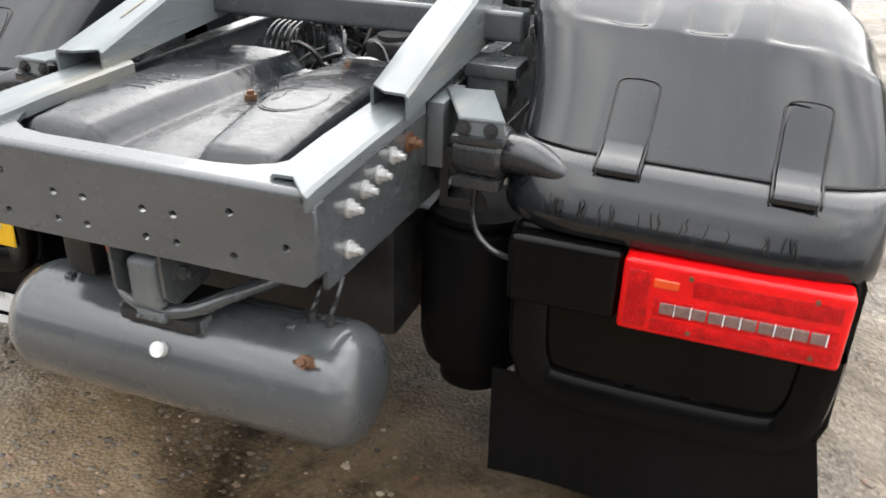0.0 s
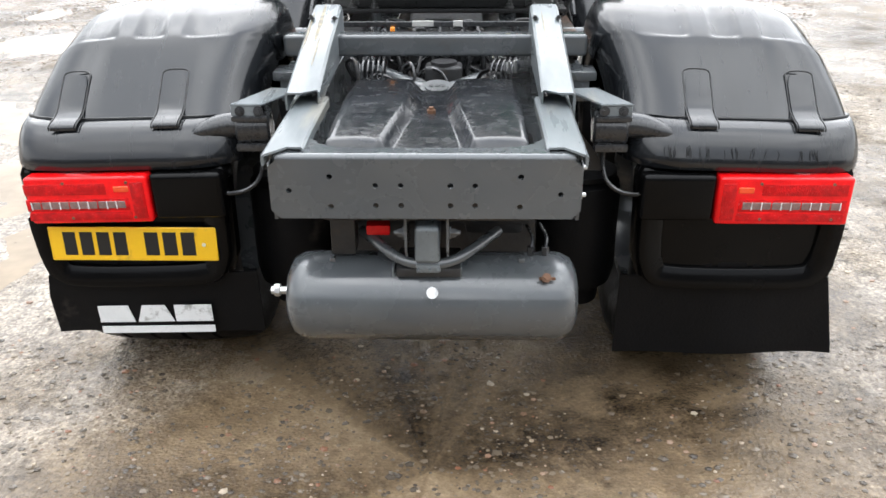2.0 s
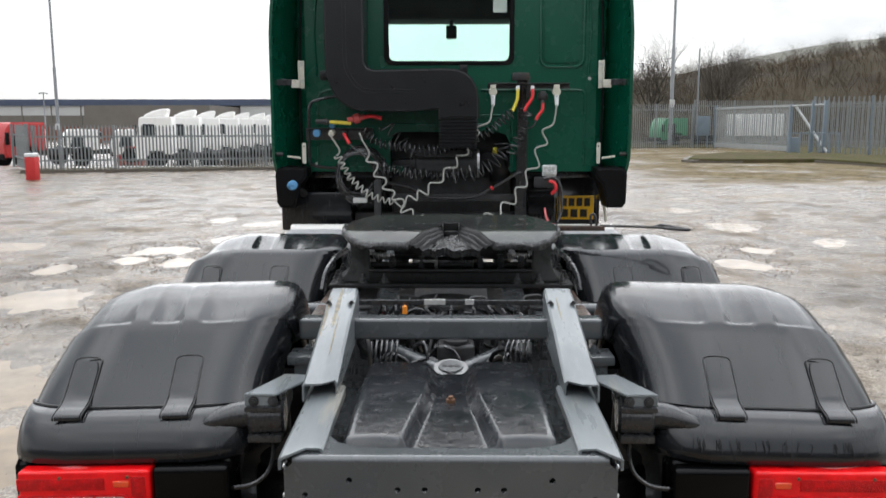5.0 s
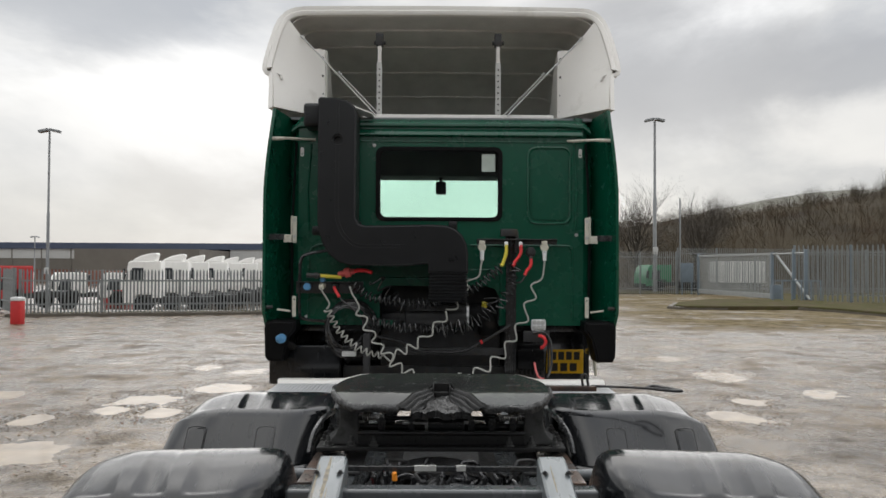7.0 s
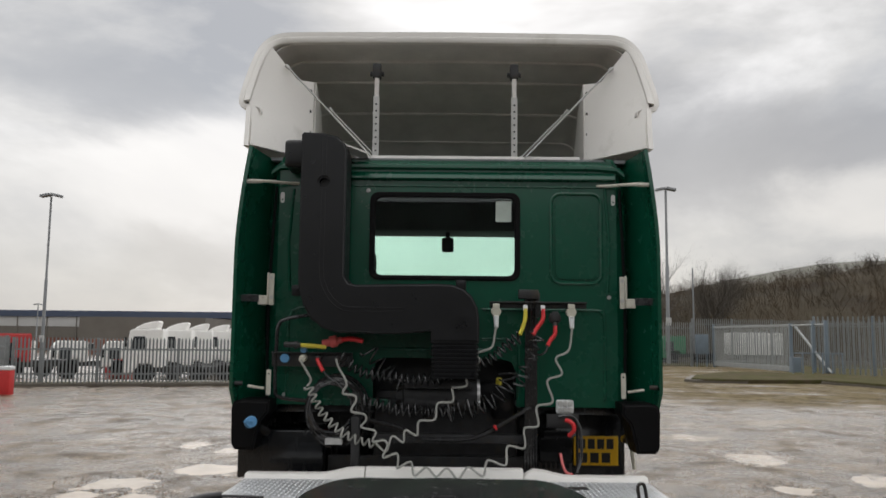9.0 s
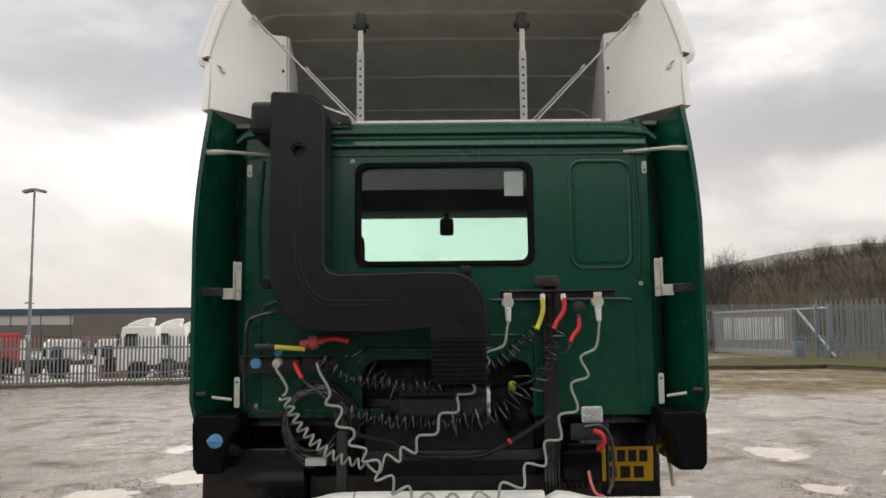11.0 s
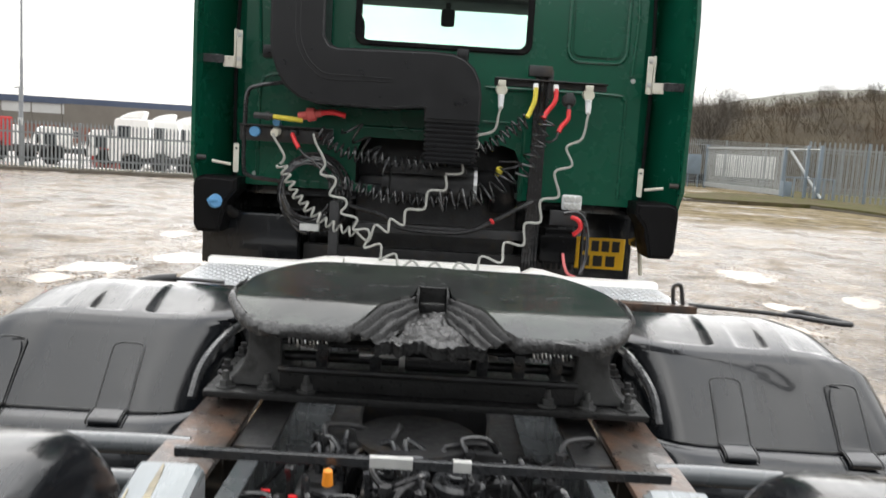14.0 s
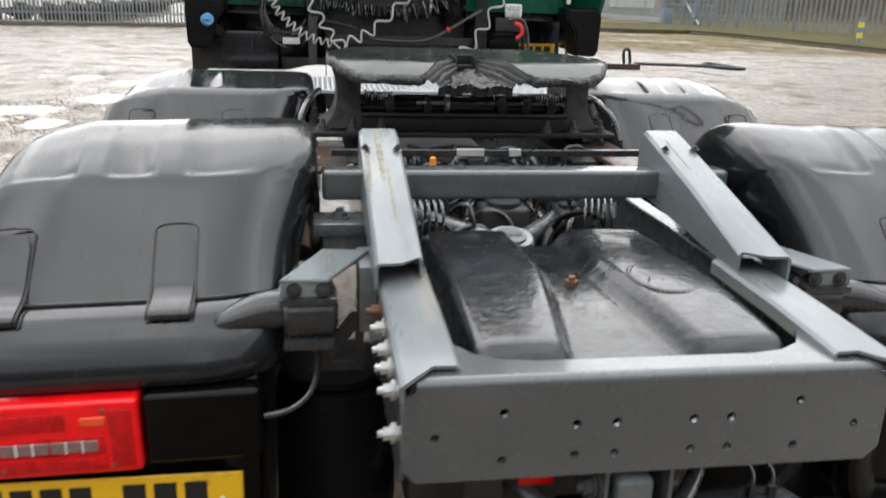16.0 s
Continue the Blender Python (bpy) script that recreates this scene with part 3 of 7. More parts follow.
REAR_PROFILE = ((0.455, 0.955), (0.50, 0.997), (0.56, 1.053), (0.62, 1.108), (0.652, 1.136), (0.682, 1.157), (0.73, 1.181), (0.80, 1.207), (0.89, 1.224), (1.0, 1.214), (1.12, 1.165), (1.24, 1.06), (1.325, 0.93), (1.37, 0.79))
MID_PROFILE = ((0.455, 0.955), (0.495, 1.003), (0.55, 1.066), (0.605, 1.126), (0.632, 1.150), (0.662, 1.166), (0.72, 1.182), (0.80, 1.198), (0.89, 1.206), (1.0, 1.196), (1.12, 1.152), (1.24, 1.055), (1.325, 0.93), (1.37, 0.79))


def shell(bm, rows, middle, shrink):
    """A sheet with a second skin drawn in towards a middle point, closed along its edges."""
    inner = [[Vector([m + (c - m) * (1 - k) for c, m, k in zip(p, middle, shrink)]) for p in r] for r in rows]
    skins = [[[bm.verts.new(p) for p in r] for r in grid] for grid in (rows, inner)]
    for a in skins:
        for r0, r1 in zip(a, a[1:]):
            for k in range(len(r0) - 1):
                bm.faces.new((r0[k], r0[k + 1], r1[k + 1], r1[k]))
    o, i = skins
    rim = [(0, k) for k in range(len(o[0]))] + [(j, len(o[0]) - 1) for j in range(1, len(o))]
    rim += [(len(o) - 1, k) for k in range(len(o[0]) - 2, -1, -1)] + [(j, 0) for j in range(len(o) - 2, 0, -1)]
    for (j0, k0), (j1, k1) in zip(rim, rim[1:] + rim[:1]):
        bm.faces.new((o[j0][k0], o[j1][k1], i[j1][k1], i[j0][k0]))


def mudguard(side, dy, profile, wide, label):
    """A moulded guard over a wheel: upper shell, lower band, two straps."""
    g = bm_new()
    prof = curve([(0, y + dy, z) for y, z in profile], 8)
    corner = [(0.0, 0.21, 0.165), (0.0006, 0.165, 0.115), (0.003, 0.125, 0.070), (0.008, 0.097, 0.038), (0.018, 0.071, 0.016), (0.034, 0.047, 0.006), (0.060, 0.027, 0.002), (0.090, 0.012, 0.0), (0.125, 0.004, 0.0)]
    outer = [(1.04, 0.004, 0.004), (1.085, 0.014, 0.014), (1.13, 0.030, 0.030), (1.175, 0.060, 0.060), (1.21, 0.10, 0.10), (1.238, 0.155, 0.155), (1.25, 0.21, 0.21)]
    flat_part = [(0.72 + 0.28 * k / 40, 0.0, 0.0) for k in range(41)] + outer
    rows = []
    for i, p in enumerate(prof):
        d = (prof[min(i + 1, len(prof) - 1)] - prof[max(i - 1, 0)]).normalized()
        n = Vector((0, -d.z, d.y))
        yy = p.y - dy
        row = []
        lift = max(0.0, min(1.0, (yy - 0.455) / 0.34))
        t = max(0.0, min(1.0, (yy - 0.47) / 0.30))
        edge = 0.556 - 0.056 * t * t * (3 - 2 * t)
        for x, back, drop in [(edge + x, back, drop) for x, back, drop in corner] + flat_part:
            if x > 1.02:
                k = 0.30 + 0.75 * lift * lift * (3 - 2 * lift)
                back, drop = back * k, drop * k
            dent = 0.0
            for xc in (0.73, 0.885, 1.04):
                w = abs(x - xc - 0.05 * max(0, yy - 0.68)) / 0.049
                if w < 1 and yy > 0.668:
                    dent = max(dent, (1 - w ** 3) * min(1, (yy - 0.668) / 0.014) * max(0.0, min(1, (0.98 - yy) / 0.26)))
            q = p - n * (0.011 * dent) + Vector((0, -n.y * 1.5 * back, -drop * max(0.0, n.z) ** 2))
            row.append(Vector((side * x * wide, q.y, q.z)))
        rows.append(row)
    shell(g, rows, (side * 0.9, 0.9 + dy, 0.5), (0.016, 0.012, 0.010))
    guard = part("mudguard", g, PLASTIC, truck, label)
    # lower band below the seam
    b = bm_new()
    low = curve([(0, y + dy, z) for y, z in ((0.462, 0.951), (0.436, 0.948), (0.408, 0.936), (0.380, 0.912), (0.360, 0.88), (0.349, 0.848), (0.354, 0.824))], 5)
    rows = []
    for p in low:
        rows.append([Vector((side * x * wide, p.y + back, p.z)) for x, back in [(0.553, 0.30), (0.550, 0.21), (0.555, 0.15), (0.566, 0.105), (0.586, 0.067), (0.614, 0.038), (0.65, 0.018), (0.69, 0.006)] + [(0.73 + 0.05 * k, 0) for k in range(8)] + [(1.11, 0.004), (1.17, 0.012), (1.215, 0.026), (1.242, 0.05), (1.254, 0.09), (1.258, 0.25), (1.258, 0.5)]])
    shell(b, rows, (side * 0.9, 0.9 + dy, 0.88), (0.016, 0.012, 0.0))
    part("lower_band", b, PLASTIC, guard)
    s = bm_new()
    tube(s, [(side * x * wide, 0.4555 + dy + back, 0.953) for x, back in [(0.555, 0.165), (0.566, 0.11), (0.586, 0.072), (0.614, 0.041), (0.65, 0.018), (0.69, 0.004)] + [(0.73 + 0.05 * k, 0) for k in range(8)] + [(1.09, 0.007), (1.14, 0.016), (1.18, 0.028), (1.214, 0.045), (1.24, 0.062), (1.252, 0.085)]], 0.0042, 6)
    part("seam", s, INK, guard)
    # each strap follows the sloping back of the shell and turns out over the seam
    slope = [(p.y - dy, p.z) for p in prof if p.y - dy < 0.572]
    for xc in (0.782, 1.09):
        st, gap = bm_new(), bm_new()
        path = curve([(0, y + dy, z) for y, z in slope[::-6] + [(0.447, 0.962), (0.426, 0.957), (0.407, 0.951), (0.399, 0.945), (0.399, 0.936)]], 3)
        rows = []
        for i, p in enumerate(path):
            d = (path[min(i + 1, len(path) - 1)] - path[max(i - 1, 0)]).normalized()
            n = Vector((0, d.z, -d.y))
            half = 0.038 * (0.72 if i == 0 else 0.9 if i == 1 else 1.0)
            rows.append([Vector((side * (xc + half * u) * wide, p.y, p.z)) + n * (0.0015 + off) for u, off in ((-1, -0.005), (-0.95, 0), (0, 0.001), (0.95, 0), (1, -0.005))])
        sheet(st, rows, 0.004)
        part("strap", st, PLASTIC, guard)
        line = [Vector((side * (xc - 0.041) * wide, p.y, p.z)) for p in path[::-1]]
        arch = [Vector((side * (xc + u) * wide, path[0].y + v * 0.72, path[0].z + v * 0.70)) for u, v in ((-0.036, 0.008), (-0.024, 0.013), (0, 0.015), (0.024, 0.013), (0.036, 0.008))]
        tube(gap, line + arch + [Vector((side * (xc + 0.041) * wide, p.y, p.z)) for p in path], 0.0024, 6)
        part("strap_gap", gap, INK, guard)
    return guard


def water_marks(guard, seed):
    rnd_ = random.Random(seed)
    for k in range(30):
        x = 0.66 + 0.46 * rnd_.random() ** 1.2
        z = 0.868 + rnd_.uniform(0, 0.014)
        bb = bm_new()
        pts = []
        for j in range(4):
            pts.append((x + rnd_.uniform(-0.004, 0.004), 0.3605 - 0.0034 * j, z - 0.010 * j + 0.016))
        fat = rnd_.uniform(0.35, 0.9)
        tube(bb, pts, [0.0006, 0.002 * fat, 0.0022 * fat, 0.0006], 5)
        part("water_run", bb, INK, guard)


for side in (-1, 1):
    rear_guard = mudguard(side, 0.0, REAR_PROFILE, 1.0, "wet black plastic mudguard with moulded flutes and straps")
    if side > 0:
        water_marks(rear_guard, 8)
    rear_guard.matrix_basis = droop(side, 1.5, shift=0.010 if side > 0 else 0.0)
    mudguard(side, 1.375, MID_PROFILE, 1.022, "wet black plastic mudguard over the middle axle")

def rear_panel(side):
    """The lamp carrier below a rear guard, with its lamp and mudflap."""
    low = 0.425
    b = bm_new()
    plate(b, [(side * x, z) for x, z in ((0.612, 0.80), (0.628, 0.822), (1.235, 0.822), (1.246, 0.80), (1.248, 0.50), (1.235, 0.45), (1.20, low), (0.68, low), (0.645, 0.45), (0.622, 0.52))], [], 0.06, xz(0.436), 0.014)
    panel = part("lamp_carrier", b, GLOSS_BLACK, truck, "gloss black plastic lamp carrier panel")
    b = bm_new()
    box(b, *sorted((side * 0.618, side * 0.834)), 0.330, 0.385, 0.668, 0.812, 0.018, 4)
    part("blanking_block", b, GLOSS_BLACK, panel)
    # raised rim round the recessed lower half
    b = bm_new()
    line = curve([(side * x, 0.0, z) for x, z in ((0.630, 0.665), (0.632, 0.60), (0.640, 0.52), (0.672, 0.455), (0.74, 0.432), (0.93, 0.427), (1.12, 0.432), (1.192, 0.455), (1.228, 0.52), (1.238, 0.60), (1.240, 0.665))], 7)
    rows = []
    for i, p in enumerate(line):
        d = (line[min(i + 1, len(line) - 1)] - line[max(i - 1, 0)]).normalized()
        inn = Vector((-d.z, 0, d.x)) * side
        rows.append([p + inn * o + Vector((0, y, 0)) for o, y in ((-0.004, 0.40), (-0.004, 0.366), (0.002, 0.355), (0.012, 0.352), (0.026, 0.353), (0.034, 0.3555), (0.067, 0.3625), (0.070, 0.366), (0.071, 0.380))])
    sheet(b, rows)
    part("raised_rim", b, GLOSS_BLACK, panel)
    b = bm_new()
    z0 = 0.243 if side < 0 else 0.176
    xs = (0.565, 1.255) if side < 0 else (0.59, 1.305)
    rows = []
    for k in range(9):
        z = 0.46 + (z0 - 0.46) * k / 8
        rows.append([Vector((side * (xs[0] + (min(xs[1], 1.238 + (0.006 if side < 0 else 0.0085) * k) - xs[0]) * j / 12), 0.392 + 0.012 * math.sin(j * 0.7) * (k / 8) + 0.006 * k / 8, z - 0.006 * math.sin(j * 0.55) * k / 8)) for j in range(13)])
    sheet(b, rows, 0.008)
    part("mudflap", b, RUBBER, panel, "black rubber mudflap")
    # lamp: a bright rim round darker lenses, with a low strip of clear cells
    x0, x1 = sorted((side * 0.838, side * (1.226 if side > 0 else 1.208)))
    b = bm_new()
    box(b, x0, x1, 0.324, 0.382, 0.662, 0.810, 0.012, 4)
    lamp = part("tail_lamp", b, RED, truck, "red oblong tail lamp with a clear light strip")
    for xl0, xl1, zl0, zl1 in ((0.126, 0.372, 0.755, 0.790), (0.060, 0.372, 0.674, 0.699), (0.012, 0.052, 0.676, 0.792)):
        b = bm_new()
        box(b, *sorted((side * (0.838 + xl0), side * (0.838 + xl1))), 0.3215, 0.34, zl0, zl1, 0.003)
        part("ribbed_lens", b, RED_DEEP, lamp)
    b = bm_new()
    box(b, *sorted((side * 0.900, side * 1.212)), 0.3215, 0.34, 0.704, 0.742, 0.004)
    part("strip_frame", b, RED_DEEP, lamp)
    n = 10
    for k in range(n):
        b = bm_new()
        w = 0.285 / n
        box(b, *sorted((side * (0.910 + w * k + 0.001), side * (0.910 + w * (k + 1) - 0.001))), 0.320, 0.34, 0.711, 0.735, 0.002, 1)
        part("light_cell", b, LED, lamp)
    for k in range(n + 1):
        if k % 3 == 0:
            continue
        b = bm_new()
        xx = side * (0.910 + 0.0285 * k)
        box(b, xx - 0.0012, xx + 0.0012, 0.3192, 0.34, 0.711, 0.735)
        part("cell_divider", b, PALE, lamp)
    b = bm_new()
    box(b, *sorted((side * 0.895, side * 0.940)), 0.3208, 0.34, 0.762, 0.780, 0.002, 1)
    part("indicator_lens", b, AMBER, lamp)
    lamp.matrix_basis = panel.matrix_basis = droop(side, 0.3 if side > 0 else 1.4, 0.84, 0.82)
    for xx, zz in ((x0 + 0.12, 0.792), (x1 - 0.06, 0.792), (x0 + 0.13, 0.682), (x1 - 0.05, 0.682)):
        b = bm_new()
        cyl(b, (xx, 0.3195, zz), (xx, 0.332, zz), 0.0045, n=8)
        part("lamp_screw", b, BROWN, lamp)
    return panel


panel_l = rear_panel(-1)
rear_panel(1)


def number_plate(name, cx, y, cz, w, h, rows, tilt, label):
    b = bm_new()
    box(b, -w / 2, w / 2, 0, 0.006, -h / 2, h / 2, 0.003, 1)
    p = part(name, b, YELLOW, truck, label)
    p.matrix_basis = pose(cx, y, cz, tilt, 0, 0)
    for (x0, x1, z0, z1, gaps) in rows:
        for k in range(gaps):
            wd = (x1 - x0) / gaps
            b = bm_new()
            box(b, x0 + wd * k + wd * 0.13, x0 + wd * (k + 1) - wd * 0.13, -0.0015, 0.002, z0, z1)
            part("plate_bar", b, INK, p)
    return p


number_plate("number_plate", -0.92, 0.348, 0.578, 0.52, 0.111, [(-0.222, -0.012, -0.036, 0.04, 4), (0.03, 0.20, -0.036, 0.04, 3)], -3, "yellow number plate with dark bars")
b = bm_new()
cyl(b, (-0.70, 0.344, 0.578), (-0.70, 0.352, 0.578), 0.006, n=10)
part("plate_screw", b, BEIGE, truck)

# pale marks on the mudflap: three blocks and a bar
for x0, x1, x2, x3 in ((-1.10, -0.985, -1.10, -1.00), (-0.975, -0.855, -0.955, -0.88), (-0.85, -0.728, -0.85, -0.728)):
    b = bm_new()
    plate(b, [(x0, 0.288), (x1, 0.288), (x3, 0.348), (x2, 0.348)], [], 0.003, xz(0.379))
    part("flap_mark", b, PALE, panel_l)
b = bm_new()
plate(b, rounded(-1.10, -0.726, 0.247, 0.272, 0.002), [], 0.003, xz(0.379))
part("flap_bar", b, PALE, panel_l)

# wheels
def wheel(side, y, name="wheel"):
    cx = side * 0.93
    b = bm_new()
    prof = []
    for k in range(-10, 11):
        x = k / 10 * 0.27
        r = 0.505 - 0.02 * (abs(k) / 10) ** 3
        if k in (-6, -2, 2, 6):
            prof += [(x - 0.01, r), (x - 0.006, r - 0.014), (x + 0.006, r - 0.014), (x + 0.01, r)]
        else:
            prof.append((x, r))
    prof = [(-0.24, 0.30), (-0.285, 0.36), (-0.29, 0.43), (-0.282, 0.48)] + prof + [(0.282, 0.48), (0.29, 0.43), (0.285, 0.36), (0.24, 0.30), (-0.24, 0.30)]
    lathe(b, prof, (cx, y, 0.5), 40)
    t = part(name, b, RUBBER, truck, "black truck tyre under the mudguard")
    b = bm_new()
    lathe(b, [(-0.2, 0.29), (-0.24, 0.30), (-0.24, 0.27), (-0.1, 0.24), (-0.1, 0.05), (0.1, 0.05), (0.1, 0.24), (0.24, 0.27), (0.24, 0.30), (0.2, 0.29)], (cx, y, 0.5), 28)
    part("rim", b, GREY, t)


for side in (-1, 1):
    for y in (0.88, 2.265, 5.35):
        wheel(side, y)
for y in (0.88, 2.265):
    b = bm_new()
    cyl(b, (-0.62, y, 0.5), (0.62, y, 0.5), 0.075, n=16)
    part("axle", b, DARK, truck)

# chassis rails, crossmember and ramps
for side in (-1, 1):
    b = bm_new()
    plate(b, [(0.035, 0.985), (0.035, 0.80), (0.9, 0.765), (4.9, 0.72), (4.9, 0.985)], [ring(0.326, 0.873, 0.012), ring(0.47, 0.94, 0.007), ring(0.55, 0.93, 0.007)], 0.009, yz(side * 0.385 if side > 0 else -0.394))
    xi, xo = sorted((side * 0.31, side * 0.394))
    box(b, *sorted((side * 0.35, side * 0.394)), 0.035, 4.9, 0.978, 0.987, 0.002, 1)
    box(b, xi, xo, 0.5, 4.9, 0.75, 0.758, 0.002, 1)
    part("chassis_rail", b, GREY, truck, "grey painted steel chassis rail")
    # lower ramp plate
    b = bm_new()
    rows = []
    for y, z in ((-0.028, 0.998), (0.0, 1.001), (0.2, 1.008), (0.46, 1.012)):
        yin = y + (0.055 if y < 0.1 else 0.0)
        sec = [(0.303, -0.03), (0.303, -0.006), (0.309, 0), (0.345, 0.001), (0.392, 0), (0.399, -0.006), (0.399, -0.03)]
        rows.append([Vector((side * x, (yin if x < 0.35 else y), z + dz)) for x, dz in sec])
    sheet(b, rows, 0.006)
    part("lower_ramp", b, RAMP, truck, "worn light grey lower guide ramp")
    b = bm_new()
    rows = []
    for y, z, dp in ((0.345, 1.052, 0.05), (0.36, 1.056, 0.05), (0.62, 1.126, 0.10), (0.88, 1.194, 0.15), (0.925, 1.203, 0.17), (0.94, 1.19, 0.16)):
        sec = [(0.316, -dp), (0.316, -0.008), (0.323, 0), (0.36, 0.001), (0.402, 0), (0.409, -0.008), (0.409, -dp)]
        rows.append([Vector((side * x, y + (0.035 if y < 0.4 and x < 0.36 else 0), z + dz)) for x, dz in sec])
    sheet(b, rows, 0.006)
    box(b, *sorted((side * 0.318, side * 0.407)), 0.932, 0.94, 1.03, 1.19)
    upper = part("upper_ramp", b, RAMP, truck, "worn light grey upper guide ramp")
    for xc, y0, y1, w in ((0.368, 0.66, 0.915, 0.008), (0.356, 0.50, 0.72, 0.0035), (0.398, 0.60, 0.86, 0.004)) if side < 0 else ((0.35, 0.70, 0.86, 0.003),):
        b = bm_new()
        streak = []
        for k in range(13):
            y = y0 + (y1 - y0) * k / 12
            half = w * (0.25 + 0.75 * math.sin(math.pi * min(1.0, 0.08 + k / 13))) * (1 + 0.6 * noise.noise((k * 0.9, xc * 40, 2.0)))
            mid = xc + 0.0015 * noise.noise((k * 0.5, xc * 20, 7.0))
            z = 1.056 + (y - 0.36) * 0.2653 + 0.0022
            streak.append([Vector((side * (mid + half * u), y, z + (0 if abs(u) < 1 else -0.0015))) for u in (-1, -0.8, 0.8, 1)])
        sheet(b, streak)
        part("worn_streak", b, YELLOWED, upper)
    for x in (0.325, 0.40):
        b = bm_new()
        bolt(b, (side * x, 0.80, 1.178), (0, 0, 1), 0.008, 0.006)
        part("ramp_bolt", b, DARK, truck)
    for y, z in ((0.114, 0.839), (0.12, 0.914), (0.182, 0.924), (0.242, 0.93), (0.306, 0.944)):
        b = bm_new()
        bolt(b, (side * 0.394, y, z), (side, 0, 0), 0.0115, 0.016)
        part("chassis_bolt", b, SILVER, truck)
    b = bm_new()
    bolt(b, (side * 0.394, 0.383, 0.945), (side, 0, 0), 0.014, 0.018)
    part("rusty_bolt", b, BROWN, truck)

b = bm_new()
holes = [ring(x, z, 0.0075) for x in (-0.239, 0.239) for z in (0.93, 0.85)]
holes += [ring(x, z, 0.0075) for x in (-0.125, -0.061, 0.064, 0.126) for z in (0.906, 0.853)]
holes += [ring(-0.343, 0.893, 0.007), ring(0.340, 0.884, 0.007)]
plate(b, [(-0.392, 0.84), (-0.37, 0.817), (0.37, 0.817), (0.392, 0.84), (0.392, 0.955), (0.37, 0.973), (-0.37, 0.973), (-0.392, 0.955)], holes, 0.009, xz(0.009))
arch = [(0.392, 0.17), (0.31, 0.17), (0.30, 0.13), (0.275, 0.09), (0.235, 0.066), (0.18, 0.056)]
plate(b, [(-0.37, 0.014), (0.37, 0.014), (0.392, 0.035)] + arch + [(-x, y) for x, y in arch[::-1]] + [(-0.392, 0.035)], [], 0.009, xy(0.9785))
tube(b, [(-0.372, 0.0145, 0.973), (0.372, 0.0145, 0.973)], 0.0145, 24)
for s in (-1, 1):
    box(b, *sorted((s * 0.386, s * 0.3935)), 0.004, 0.16, 0.835, 0.965, 0.003, 1)
part("rear_crossmember", b, GREY, truck, "grey painted rear crossmember drilled with bolt holes")

# cross tube and its brackets
b = bm_new()
box(b, -0.50, 0.50, 0.80, 0.875, 1.055, 1.125, 0.012, 3)
part("cross_tube", b, GREY, truck, "grey box-section cross tube between the ramps")
for s in (-1, 1):
    b = bm_new()
    box(b, *sorted((s * 0.40, s * 0.52)), 0.69, 0.80, 1.0, 1.03, 0.006)
    box(b, *sorted((s * 0.405, s * 0.50)), 0.70, 0.79, 0.93, 1.0, 0.006)
    bolt(b, (s * 0.46, 0.745, 1.03), (0, 0, 1), 0.016, 0.014)
    part("tube_bracket", b, GREY, truck)
    b = bm_new()
    box(b, *sorted((s * 0.418, s * 0.548)), 1.30, 1.80, 1.005, 1.02, 0.003)
    part("mounting_angle", b, RUST, truck, "rusty steel mounting angle beside the rail")
    # dark strip added to black out the bright rail top below the coupling
    b = bm_new()
    box(b, *sorted((s * 0.33, s * 0.416)), 1.52, 2.5, 0.992, 1.004, 0.002, 1)
    part("added_dark_strip", b, DARK, truck)
b = bm_new()
box(b, -0.47, 0.47, 1.285, 1.30, 1.064, 1.084, 0.002, 1)
part("thin_crossbar", b, CLAMP, truck)
for x0, x1 in ((-0.103, -0.021), (0.055, 0.09)):
    b = bm_new()
    box(b, x0, x1, 1.2835, 1.30, 1.066, 1.0855)
    part("bar_label", b, ZINC, truck)

